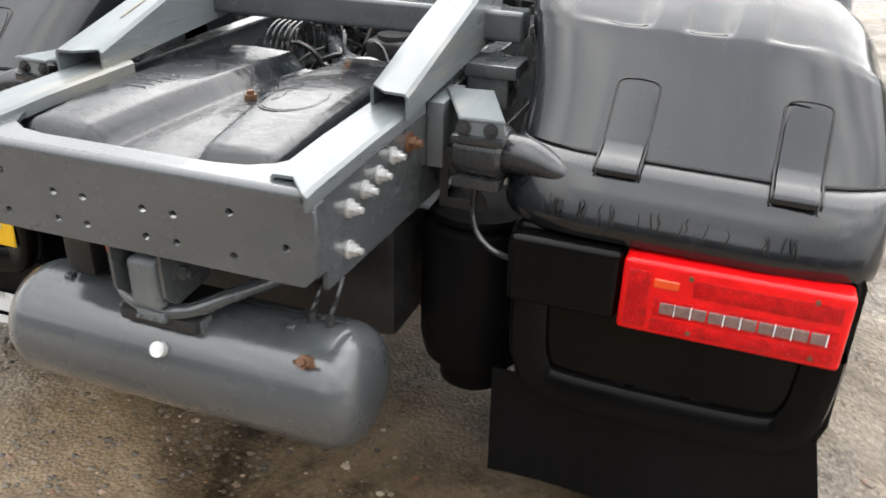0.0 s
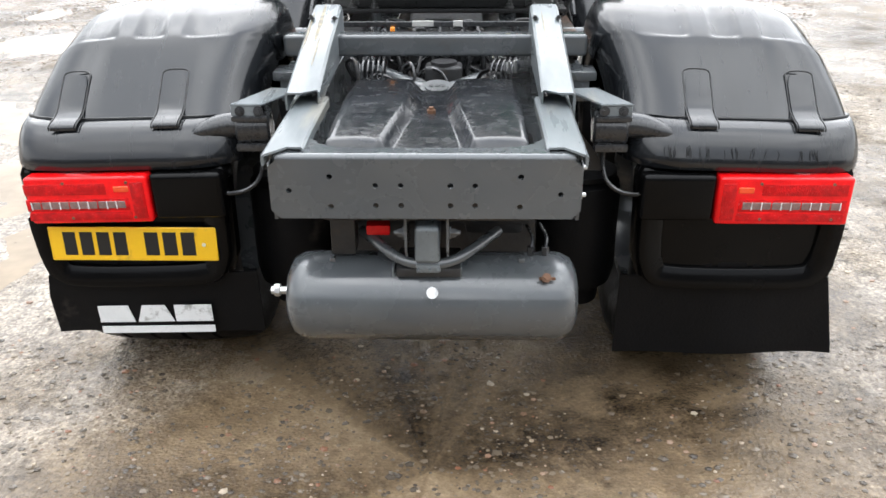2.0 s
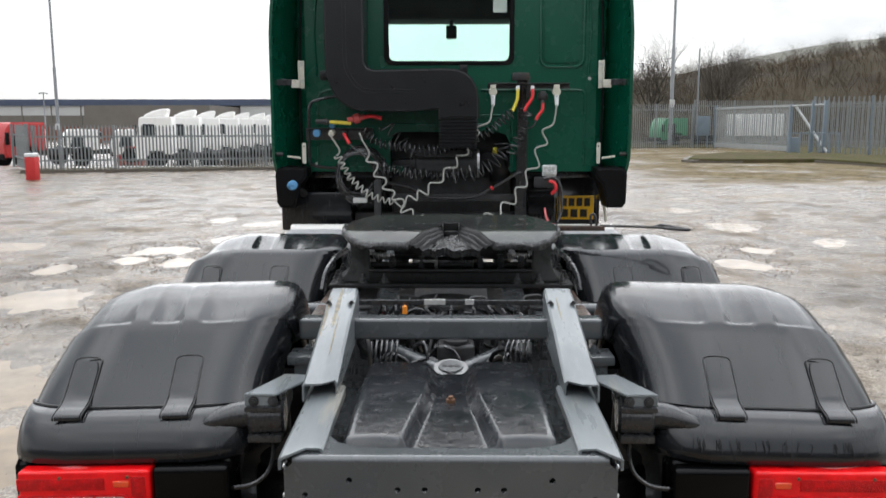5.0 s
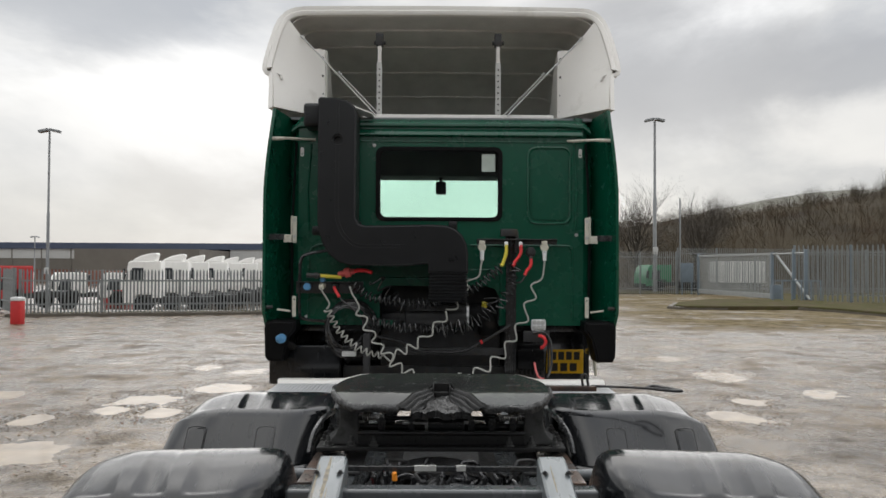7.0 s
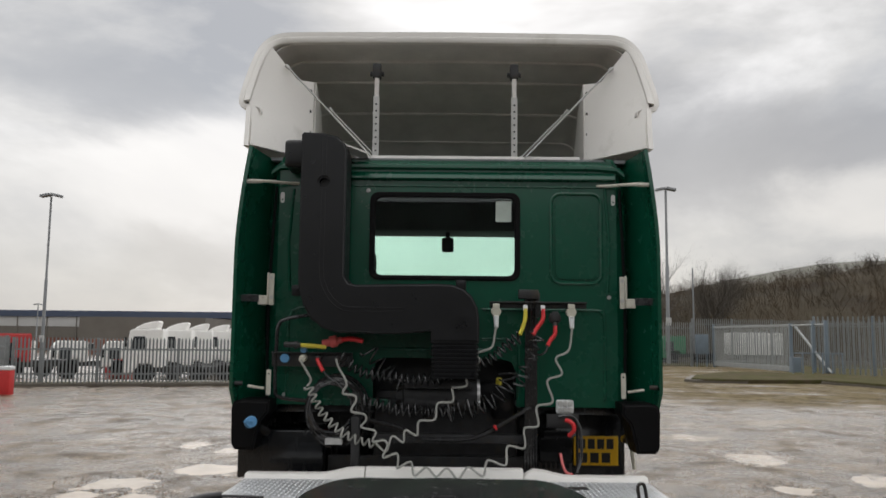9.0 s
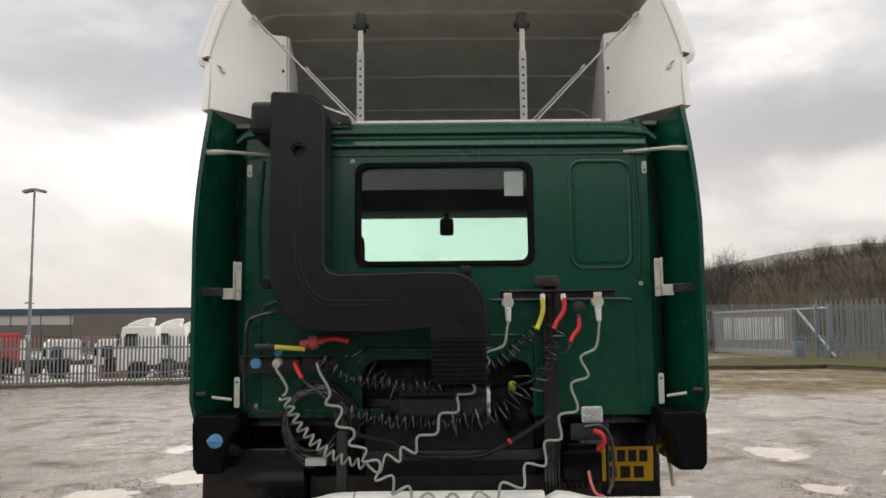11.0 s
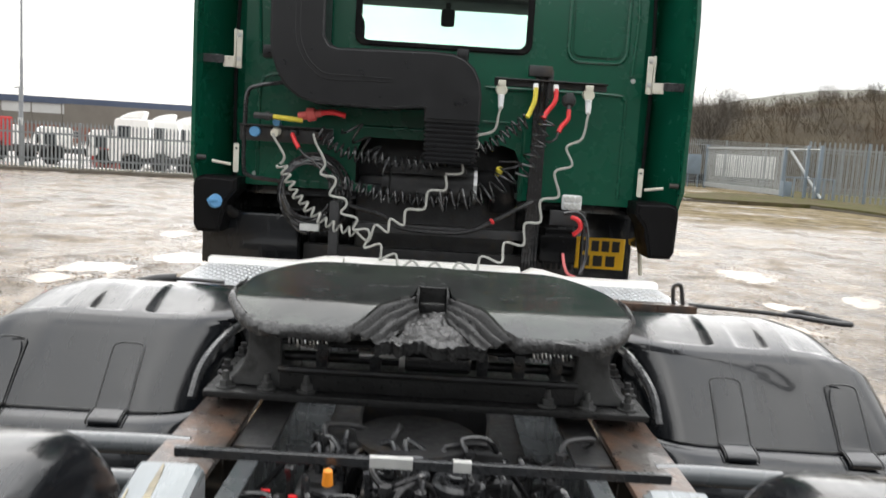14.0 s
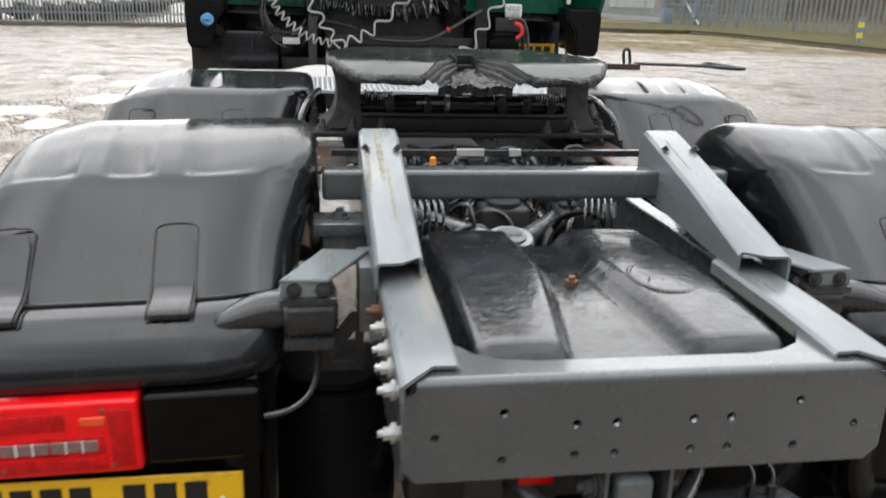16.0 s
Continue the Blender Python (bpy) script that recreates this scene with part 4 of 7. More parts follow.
# clamp, arm and horn of each rear guard
for s in (-1, 1):
    b = bm_new()
    cyl(b, (s * 0.478, 0.45, 0.926), (s * 0.580, 0.442, 0.926), 0.056, n=32, bev=0.008)
    box(b, *sorted((s * 0.478, s * 0.582)), 0.385, 0.42, 0.955, 0.972, 0.005)
    box(b, *sorted((s * 0.480, s * 0.578)), 0.392, 0.43, 0.862, 0.886, 0.006)
    part("guard_clamp", b, CLAMP, truck, "wet dark grey clamp block")
    for x in (0.502, 0.556):
        b = bm_new()
        bolt(b, (s * x, 0.396, 0.985), (0, -1, 0.15), 0.010, 0.008)
        part("clamp_bolt", b, DARK, truck)
    b = bm_new()
    plate(b, [(s * 0.404, 0.573), (s * 0.493, 0.392), (s * 0.583, 0.396), (s * 0.503, 0.585)], [], 0.006, xy(1.001), 0.002)
    box(b, *sorted((s * 0.494, s * 0.582)), 0.396, 0.402, 0.968, 1.0, 0.002, 1)
    plate(b, [(0.41, 1.0), (0.585, 1.0), (0.585, 0.93), (0.5, 0.90)], [], 0.006, yz(s * 0.49))
    box(b, *sorted((s * 0.394, s * 0.43)), 0.48, 0.62, 0.86, 1.0, 0.004)
    part("guard_arm", b, RAMP, truck, "light grey bracket arm")
    b = bm_new()
    line = curve([(s * 0.574, 0.445, 0.930), (s * 0.615, 0.438, 0.930), (s * 0.655, 0.424, 0.924), (s * 0.69, 0.408, 0.917), (s * 0.708, 0.40, 0.912)], 6)
    kk = len(line) - 1
    tube(b, line, [0.004 + 0.035 * (1 - (k / kk) ** 2.2) for k in range(len(line))], 20)
    part("guard_tube", b, CLAMP, truck, "tapered dark horn end of the guard stay")
    b = bm_new()
    tube(b, curve([(s * 0.54, 0.45, 0.90), (s * 0.515, 0.44, 0.84), (s * 0.525, 0.42, 0.77), (s * 0.57, 0.40, 0.735), (s * 0.635, 0.375, 0.735)], 6), 0.007, 8)
    part("lamp_cable", b, BLACK_CABLE, truck)
    b = bm_new()
    plate(b, [(s * 0.42, 0.90), (s * 0.445, 0.90), (s * 0.52, 0.80), (s * 0.53, 0.77), (s * 0.42, 0.77)], [[(s * 0.437, 0.86), (s * 0.49, 0.79), (s * 0.437, 0.79)]], 0.006, xz(0.50))
    part("gusset", b, DARK, truck)
    # air spring behind the crossmember
    b = bm_new()
    prof = [(0.0, 0.27), (0.085, 0.27), (0.09, 0.34), (0.125, 0.35), (0.135, 0.40), (0.135, 0.66), (0.13, 0.70), (0.10, 0.715), (0.12, 0.72), (0.12, 0.735), (0.0, 0.74)]
    n = 28
    rings = [[b.verts.new((s * 0.475 + r * math.cos(2 * math.pi * k / n), 0.62 + r * math.sin(2 * math.pi * k / n), z)) for k in range(n)] for r, z in prof]
    for r0, r1 in zip(rings, rings[1:]):
        for k in range(n):
            b.faces.new((r0[k], r0[(k + 1) % n], r1[(k + 1) % n], r1[k]))
    bmesh.ops.remove_doubles(b, verts=b.verts, dist=1e-5)
    part("air_spring", b, RUBBER, truck, "black rubber air spring")

# air reservoir
b = bm_new()
prof = [(-0.405, 0.0), (-0.403, 0.05), (-0.396, 0.085), (-0.38, 0.112), (-0.355, 0.1245), (-0.335, 0.128), (0.352, 0.128), (0.372, 0.1245), (0.397, 0.112), (0.413, 0.085), (0.42, 0.05), (0.422, 0.0)]
lathe(b, prof, (0.0, 0.156, 0.512), 56)
bmesh.ops.remove_doubles(b, verts=b.verts, dist=1e-5)
tank = part("air_reservoir", b, GREY, truck, "grey painted cylindrical air reservoir", 60)
b = bm_new()
cyl(b, (0.013, 0.046, 0.577), (0.013, 0.035, 0.584), 0.016, n=20)
part("white_sticker", b, PALE, tank)
b = bm_new()
cyl(b, (0.322, 0.085, 0.602), (0.322, 0.055, 0.622), 0.014, n=6)
cyl(b, (0.322, 0.055, 0.622), (0.322, 0.046, 0.628), 0.008, n=12)
box(b, 0.302, 0.346, 0.054, 0.06, 0.614, 0.621)
part("drain_plug", b, BROWN, tank)
b = bm_new()
cyl(b, (-0.40, 0.156, 0.525), (-0.455, 0.156, 0.525), 0.012, n=6)
cyl(b, (-0.43, 0.156, 0.525), (-0.445, 0.156, 0.525), 0.019, n=8)
part("side_fitting", b, STEEL, tank)
for x in (0.285, 0.325):
    b = bm_new()
    cyl(b, (x, 0.16, 0.63), (x, 0.16, 0.665), 0.011, n=6)
    tube(b, curve([(x, 0.16, 0.66), (x + 0.005, 0.18, 0.685), (x - 0.01, 0.24, 0.70)], 5), 0.005, 7)
    part("top_fitting", b, CLAMP, tank)
for x in (-0.27, 0.255):
    b = bm_new()
    box(b, x - 0.006, x + 0.012, 0.12, 0.14, 0.628, 0.645, 0.002, 1)
    part("lug", b, GREY, tank)

# hitch roller and hose under the crossmember
b = bm_new()
box(b, -0.033, 0.035, 0.040, 0.16, 0.668, 0.772, 0.014, 4)
part("hitch_roller", b, RAMP, truck)
# dark block on top of the reservoir, below the curved hose
b = bm_new()
box(b, -0.085, 0.09, 0.06, 0.20, 0.618, 0.644, 0.006)
part("dark_tank_block", b, DARK, truck)
b = bm_new()
for x in (-0.058, 0.052):
    plate(b, [(0.03, 0.817), (0.03, 0.71), (0.06, 0.68), (0.17, 0.69), (0.17, 0.817)], [], 0.007, yz(x))
box(b, -0.058, 0.058, 0.06, 0.17, 0.806, 0.816)
for s in (-1, 1):
    bolt(b, (s * 0.06, 0.075, 0.745), (s, 0, 0), 0.014, 0.018)
part("hitch_bracket", b, GREY, truck)
b = bm_new()
tube(b, curve([(-0.19, 0.20, 0.695), (-0.135, 0.13, 0.685), (-0.08, 0.085, 0.665), (-0.03, 0.068, 0.656), (0.035, 0.068, 0.656), (0.085, 0.085, 0.665), (0.14, 0.13, 0.685), (0.195, 0.20, 0.695)], 6), 0.0155, 14)
part("curved_hose", b, GREY, truck)
b = bm_new()
box(b, -0.03, 0.034, 0.046, 0.085, 0.638, 0.662, 0.004)
for x in (-0.022, 0.008, 0.03):
    bolt(b, (x, 0.047, 0.648), (0, -1, 0), 0.005, 0.006)
part("hose_clip", b, RAMP, truck)
for x in (-0.098, 0.088):
    b = bm_new()
    box(b, x, x + 0.006, 0.075, 0.11, 0.605, 0.64, 0.001, 1)
    part("tank_strap_end", b, RAMP, truck)
b = bm_new()
box(b, -0.172, -0.106, 0.14, 0.18, 0.706, 0.736, 0.006)
part("red_reflector", b, RED, truck, "small red plastic block under the crossmember")
# brackets, plus large dark boxes filling in the shade behind the reservoir
b = bm_new()
box(b, -0.27, -0.20, 0.13, 0.20, 0.65, 0.82, 0.01)
box(b, 0.10, 0.27, 0.25, 0.40, 0.66, 0.82, 0.02)
box(b, -0.33, 0.33, 0.46, 0.75, 0.42, 0.82, 0.03)
box(b, -0.27, 0.29, 0.22, 0.46, 0.70, 0.80, 0.02)
part("bracket_shade_fill", b, DARK, truck)

# moulded cover between the rails
b = bm_new()
rows = []
for i in range(73):
    v = i / 72
    y = 0.075 + 0.725 * v
    half = 0.046 if y > 0.46 else 0.046 + 0.058 * (0.46 - y) / 0.385
    soft = min(1.0, max(0.0, abs(y - 0.46) / 0.04))
    half += 0.004 * (1 - soft)
    top = 0.990 + 0.016 * math.sin(math.pi * min(1, v * 1.1))
    floor_z = top - 0.046 + 0.008 * v
    wall_w = 0.026
    right = [(0.0, floor_z), (half * 0.5, floor_z), (half - 0.012, floor_z), (half - 0.004, floor_z + 0.001), (half, floor_z + 0.004)]
    right += [(half + wall_w * 0.5, (floor_z + top) / 2), (half + wall_w, top - 0.004), (half + wall_w + 0.004, top - 0.001), (half + wall_w + 0.012, top)]
    a = half + wall_w + 0.012
    right += [(a + (0.245 - a) * k / 12, top + 0.003 * math.sin(math.pi * k / 12)) for k in range(1, 13)]
    right += [(0.256, top - 0.003), (0.264, top - 0.012), (0.270, top - 0.03), (0.272, top - 0.06)]
    drop = 0.05 * ((0.06 - v) / 0.06) ** 2 if v < 0.06 else 0.06 * ((v - 0.94) / 0.06) ** 2 if v > 0.94 else 0.0
    row = [Vector((-x, y, z - drop)) for x, z in right[:0:-1]] + [Vector((x, y, z - drop)) for x, z in right]
    rows.append(row)
rows = [[Vector((p.x, p.y, 0.78)) for p in rows[0]]] + rows + [[Vector((p.x, p.y, 0.78)) for p in rows[-1]]]
rows = [[Vector((r[0].x * 1.005, r[0].y, 0.78))] + r + [Vector((r[-1].x * 1.005, r[-1].y, 0.78))] for r in rows]
sheet(b, rows)
cover = part("moulded_cover", b, WET_COVER, truck, "wet black moulded cover with a tapered valley")
b = bm_new()
for rr in (0.064, 0.058):
    tube(b, [(0.155 + rr * math.cos(a * math.pi / 18), 0.37 + rr * 1.35 * math.sin(a * math.pi / 18), 1.006) for a in range(37)], 0.0022, 6)
for k in range(3):
    tube(b, curve([(0.118 + 0.028 * k, 0.345, 1.006), (0.128 + 0.028 * k, 0.37, 1.006), (0.120 + 0.030 * k, 0.40, 1.006)], 4), 0.0025, 6)
part("moulded_emblem", b, WET_COVER, cover)
for k in range(6):
    b = bm_new()
    tube(b, [(-0.228 + 0.004 * k, 0.42 - 0.022 * k, 1.0065), (-0.135 - 0.004 * k, 0.42 - 0.022 * k, 1.0075)], 0.002, 5)
    part("moulded_line", b, WET_COVER, cover)
b = bm_new()
bolt(b, (0, 0.452, 0.960), (0, 0, 1), 0.014, 0.014)
part("cover_bolt", b, BROWN, cover)

# V stay of the axle
b = bm_new()
for s in (-1, 1):
    tube(b, [(s * 0.03, 1.01, 0.885), (s * 0.30, 1.36, 0.90)], 0.026, 14)
part("stay_arm", b, GREY, truck)
b = bm_new()
cyl(b, (0, 1.0, 0.86), (0, 0.99, 0.905), 0.066, n=28, bev=0.006)
part("stay_joint", b, GREY, truck)
b = bm_new()
cyl(b, (0, 0.992, 0.905), (0, 0.991, 0.910), 0.045, 0.043, n=24)
stay_cap = part("stay_cap", b, GREY, truck)
for x in (-0.022, 0.0, 0.022):
    b = bm_new()
    cyl(b, (x, 0.991, 0.909), (x, 0.9905, 0.9115), 0.008, n=12)
    part("cap_hole", b, INK, stay_cap)

# fifth wheel
def fw_front(x):
    a = abs(x)
    return 2.255 if a < 0.30 else 2.255 - 0.53 * (1 - math.sqrt(max(0.0, 1 - ((a - 0.30) / 0.172) ** 2)))


def fw_rear(x):
    a = abs(x)
    if a < 0.0405:
        return 1.895
    if a < 0.185:
        t = (a - 0.0405) / 0.1445
        return 1.765 - 0.23 * (t * t * (3 - 2 * t) * 0.55 + t * 0.45)
    if a < 0.34:
        return 1.535
    return 1.535 + 0.19 * (1 - math.sqrt(max(0.0, 1 - ((a - 0.34) / 0.132) ** 2)))


def fw_z(y):
    return 1.312 - (0.0 if y > 1.64 else 0.042 * ((1.64 - y) / 0.105) ** 1.15)


b = bm_new()
rows = []
for k in range(97):
    x = -0.4718 + 0.9436 * k / 96
    y0, y1 = fw_rear(x), fw_front(x)
    row = []
    for j in range(41):
        y = y0 + (y1 - y0) * (j / 40) ** 1.5
        edge = min(j, 40 - j, k, 96 - k)
        row.append(Vector((x, y, fw_z(y) - (0.006 if edge == 0 else 0.0) + 0.0012 * noise.noise((x * 14, y * 14, 2)))))
    rows.append(row)
sheet(b, rows, 0.026)
fifth = part("fifth_wheel_plate", b, GREASE, truck, "greasy black fifth wheel coupling plate", 50)
def crust(x, y, k):
    return noise.noise((x * 16, y * 14, k)) + 0.6 * noise.noise((x * 38, y * 36, k + 3)) + 0.35 * noise.noise((x * 90, y * 90, k + 5))


# throat: folded black flanks on both sides of a crusted mound
for s in (-1, 1):
    b = bm_new()
    rows = []
    for k in range(29):
        a = 0.041 + 0.150 * k / 28
        y, t = fw_rear(a), k / 28
        z = fw_z(y)
        row = []
        for j in range(19):
            v = j / 18
            xi, yi, zi = 0.030 + 0.078 * t, 1.735 - 0.175 * t, 1.268 - 0.034 * t
            fold = 0.010 * abs(math.sin(3.3 * math.pi * v + 0.6 * t)) * math.sin(math.pi * v) ** 0.5
            row.append(Vector((s * (a + (xi - a) * v), y + 0.004 + (yi - y) * v ** 1.2, z - 0.004 + (zi - z) * v ** 0.8 + fold + 0.004 * crust(s * a + v, y, 2) * v)))
        rows.append(row)
    sheet(b, rows)
    part("throat_flank", b, CLOT, fifth, "folded black grease on the throat flank", 60)
b = bm_new()
rows = []
for k in range(45):
    u = -1 + 2 * k / 44
    row = []
    for j in range(27):
        v = j / 26
        y = 1.566 + 0.19 * v + 0.010 * crust(u * 0.4, v, 2) * (1 - v)
        x = u * (0.122 - 0.085 * v)
        z = 1.238 + 0.036 * v - 0.012 * abs(u) ** 2 + 0.013 * crust(x * 1.4, y * 1.4, 8) + 0.006 * math.sin(v * 9 + 2 * abs(u)) * (1 - v)
        if j == 0:
            row.append(Vector((x, y + 0.01, z - 0.03)))
        row.append(Vector((x, y, z)))
    rows.append(row)
sheet(b, rows)
part("lock_jaw", b, CRUST, fifth, "lock jaw caked with dried grey grease", 55)
# ragged crust along the rear and side edges
for s in (-1, 1):
    path = []
    for k in range(90):
        a = 0.165 + 0.30 * k / 89
        path.append((s * a, fw_rear(a)))
    path += [(s * (0.472 + 0.002 * math.sin(k)), 1.725 + 0.02 * k) for k in range(8)]
    b = bm_new()
    rows = []
    for i, (x, y) in enumerate(path):
        fade = min(1.0, i / 8, (len(path) - 1 - i) / 6)
        n_in = Vector((-s * 0.75 * max(0.0, (abs(x) - 0.34) / 0.13), 1.0, 0)).normalized()
        w = (0.015 + 0.018 * crust(x, y, 1)) * fade + 0.002
        zz = fw_z(y)
        rows.append([Vector((x, y, zz)) + n_in * o * w + Vector((0, 0, h)) for o, h in ((1.0, 0.0005), (0.92, 0.003 + 0.002 * crust(x * 2, y, 4) * fade), (0.7, 0.004 + 0.004 * crust(x * 2, y, 5) * fade), (0.4, 0.004 + 0.005 * crust(x * 2, y, 6) * fade), (0.1, 0.002 + 0.004 * crust(x * 2, y, 9) * fade), (-0.3, -0.006 + 0.005 * crust(x, y, 11)), (-0.4, -0.016 + 0.006 * crust(x, y, 13)), (-0.1, -0.028 + 0.006 * crust(x, y, 15)))])
    sheet(b, rows)
    part("grease_crust", b, CRUST, fifth, "ragged dried grease along the edge", 55)
# slot block at the head of the throat
b = bm_new()
box(b, -0.0395, -0.034, 1.755, 1.895, 1.235, 1.314, 0.002, 1)
box(b, 0.034, 0.0395, 1.755, 1.895, 1.235, 1.314, 0.002, 1)
box(b, -0.034, 0.034, 1.885, 1.895, 1.235, 1.313, 0.002, 1)
box(b, -0.034, 0.034, 1.76, 1.885, 1.235, 1.262, 0.006)
box(b, -0.032, 0.032, 1.80, 1.825, 1.255, 1.285, 0.006)
part("lock_slot", b, CLOT, fifth)
b = bm_new()
box(b, -0.15, 0.15, 1.90, 2.16, 1.236, 1.276, 0.015)
part("lock_housing", b, DARK, fifth)
for s in (-1, 1):
    b = bm_new()
    outer = [(p.x, p.z) for p in curve([(0.462, 0, 1.285), (0.446, 0, 1.235), (0.440, 0, 1.185), (0.447, 0, 1.135), (0.468, 0, 1.095), (0.51, 0, 1.066)], 5)]
    plate(b, [(s * x, z) for x, z in outer + [(0.345, 1.066), (0.352, 1.10), (0.36, 1.15), (0.36, 1.285)]], [], 0.25, xz(2.0), 0.012)
    part("pedestal", b, PEDESTAL, truck, "worn grey cast pedestal of the fifth wheel", 40)
    for dx in (0.292, 0.388, 0.488):
        b = bm_new()
        bolt(b, (s * dx, 1.735, 1.064), (0, 0, 1), 0.016, 0.020)
        cyl(b, (s * dx, 1.735, 1.08), (s * dx, 1.735, 1.105), 0.0075, n=10)
        part("pedestal_bolt", b, PEDESTAL, truck)
    for dy in (0.12, 0.3):
        b = bm_new()
        bolt(b, (s * 0.515, 1.735 + dy, 1.064), (0, 0, 1), 0.016, 0.022)
        part("pedestal_bolt", b, DARK, truck)
    b = bm_new()
    tube(b, curve([(s * 0.50, 2.06, 1.16), (s * 0.53, 1.92, 1.15), (s * 0.56, 1.80, 1.10), (s * 0.57, 1.74, 1.03)], 6), 0.012, 9)
    part("side_hose", b, CLAMP, truck)
    b = bm_new()
    tube(b, coil([(s * 0.345, 1.765, 1.183), (s * 0.25, 1.765, 1.178)], 0.013, 0.010, 8), 0.003, 5)
    part("lock_spring", b, STEEL, truck)
b = bm_new()
box(b, -0.535, 0.535, 1.70, 2.14, 1.046, 1.064, 0.005)
part("base_plate", b, CLOT, truck, "black steel base plate")
b = bm_new()
box(b, -0.36, 0.36, 1.735, 1.76, 1.066, 1.112, 0.004)
part("lower_bar", b, CLOT, truck)
b = bm_new()
box(b, -0.36, 0.36, 1.88, 1.90, 1.10, 1.125, 0.003)
part("lower_bar", b, CLOT, truck)
for y, z, r in ((1.80, 1.135, 0.012), (1.765, 1.178, 0.006), (1.83, 1.165, 0.010), (1.72, 1.122, 0.008)):
    b = bm_new()
    cyl(b, (-0.36, y, z), (0.36, y, z), r, n=12)
    part("lock_rod", b, DARK, truck)
b = bm_new()
cyl(b, (-0.06, 1.75, 1.158), (0.10, 1.75, 1.158), 0.031, n=20, bev=0.004)
part("lock_cylinder", b, BLACK_CABLE, truck)
b = bm_new()
cyl(b, (-0.072, 1.75, 1.158), (-0.058, 1.75, 1.158), 0.033, n=16)
cyl(b, (-0.17, 1.75, 1.160), (-0.06, 1.75, 1.160), 0.009, n=10)
part("lock_shaft", b, STEEL, truck)
for x in (-0.26, -0.13, 0.13, 0.22, 0.31):
    b = bm_new()
    box(b, x - 0.014, x + 0.014, 1.745, 1.81, 1.118, 1.182, 0.006)
    bolt(b, (x, 1.745, 1.155), (0, -1, 0), 0.010, 0.010)
    part("lock_lever", b, CLAMP, truck)
# release handle
b = bm_new()
box(b, 0.46, 0.72, 1.99, 2.03, 1.262, 1.285, 0.004)
part("handle_slide", b, RUST, truck)
b = bm_new()
tube(b, [(0.70, 2.01, 1.285), (0.86, 1.96, 1.287), (1.0, 1.905, 1.287)], 0.006, 8)
tube(b, curve([(0.93, 1.93, 1.287), (0.97, 1.95, 1.295), (1.02, 1.925, 1.29), (1.07, 1.88, 1.285), (1.075, 1.862, 1.285), (1.04, 1.87, 1.285), (0.97, 1.905, 1.287)], 6), 0.007, 8)
tube(b, curve([(0.66, 2.01, 1.28), (0.655, 2.01, 1.33), (0.675, 2.01, 1.335), (0.685, 2.01, 1.28)], 5), 0.006, 8)
part("release_handle", b, DARK, truck, "thin black release handle with an oblong loop")

# pipes and cables between the rails
rng = random.Random(4)
for k in range(34):
    x = rng.uniform(-0.30, 0.30)
    y = rng.uniform(0.92, 1.62)
    z = rng.uniform(0.80, 0.98)
    dx, dy = rng.uniform(-0.22, 0.22), rng.uniform(-0.25, 0.25)
    b = bm_new()
    tube(b, curve([(x, y, z - 0.1), (x + dx * 0.2, y + dy * 0.3, z + 0.03), (x + dx * 0.7, y + dy * 0.7, z + rng.uniform(0, 0.06)), (max(-0.33, min(0.33, x + dx)), y + dy, z - 0.06)], 5), rng.choice((0.006, 0.008, 0.012)), 7)
    part("chassis_hose", b, rng.choice((BLACK_CABLE, BLACK_CABLE, DARK, RUBBER)), truck)
for x, y, z, w, d, h in ((-0.08, 1.42, 0.93, 0.09, 0.10, 0.10), (0.06, 1.42, 0.92, 0.09, 0.10, 0.10), (-0.22, 1.50, 0.9, 0.1, 0.12, 0.08), (0.02, 1.18, 0.90, 0.14, 0.10, 0.09), (0.22, 1.2, 0.88, 0.08, 0.14, 0.10), (-0.02, 1.62, 0.93, 0.4, 0.08, 0.14)):
    b = bm_new()
    box(b, x - w / 2, x + w / 2, y - d / 2, y + d / 2, z - h / 2, z + h / 2, 0.015, 3)
    cyl(b, (x, y, z + h / 2), (x, y, z + h / 2 + 0.012), w * 0.35, n=16)
    part("valve_block", b, DARK, truck)
for x in (-0.065, 0.075):
    b = bm_new()
    cyl(b, (x, 1.43, 0.90), (x, 1.42, 1.0), 0.062, 0.056, n=22, bev=0.008)
    cyl(b, (x, 1.42, 1.0), (x, 1.42, 1.012), 0.03, n=14, bev=0.003)
    for q in range(5):
        bolt(b, (x + 0.045 * math.cos(q * 1.257), 1.42 + 0.045 * math.sin(q * 1.257), 1.0), (0, 0, 1), 0.006, 0.008)
    part("round_valve", b, CLAMP, truck)
rng = random.Random(21)
for k in range(48):
    x, y, z = -0.30 + 0.60 * rng.random(), rng.choice((1.24, 1.30, 1.36, 1.52, 1.56)), rng.uniform(0.93, 1.02)
    b = bm_new()
    cyl(b, (x, y, z - 0.06), (x, y - 0.005, z), 0.009, n=6)
    cyl(b, (x, y - 0.005, z), (x, y - 0.006, z + 0.012), 0.013, n=6)
    tube(b, curve([(x, y, z), (x + rng.uniform(-0.03, 0.03), y + 0.02, z + 0.03), (x + rng.uniform(-0.09, 0.09), y + rng.uniform(0.02, 0.12), z + rng.uniform(-0.04, 0.02)), (x + rng.uniform(-0.12, 0.12), y + 0.15, z - 0.12)], 5), 0.0065, 7)
    part("air_line", b, rng.choice((BLACK_CABLE, BLACK_CABLE, DARK, CLAMP)), truck)
b = bm_new()
box(b, -0.34, 0.34, 0.9, 4.2, 0.60, 0.72, 0.03)
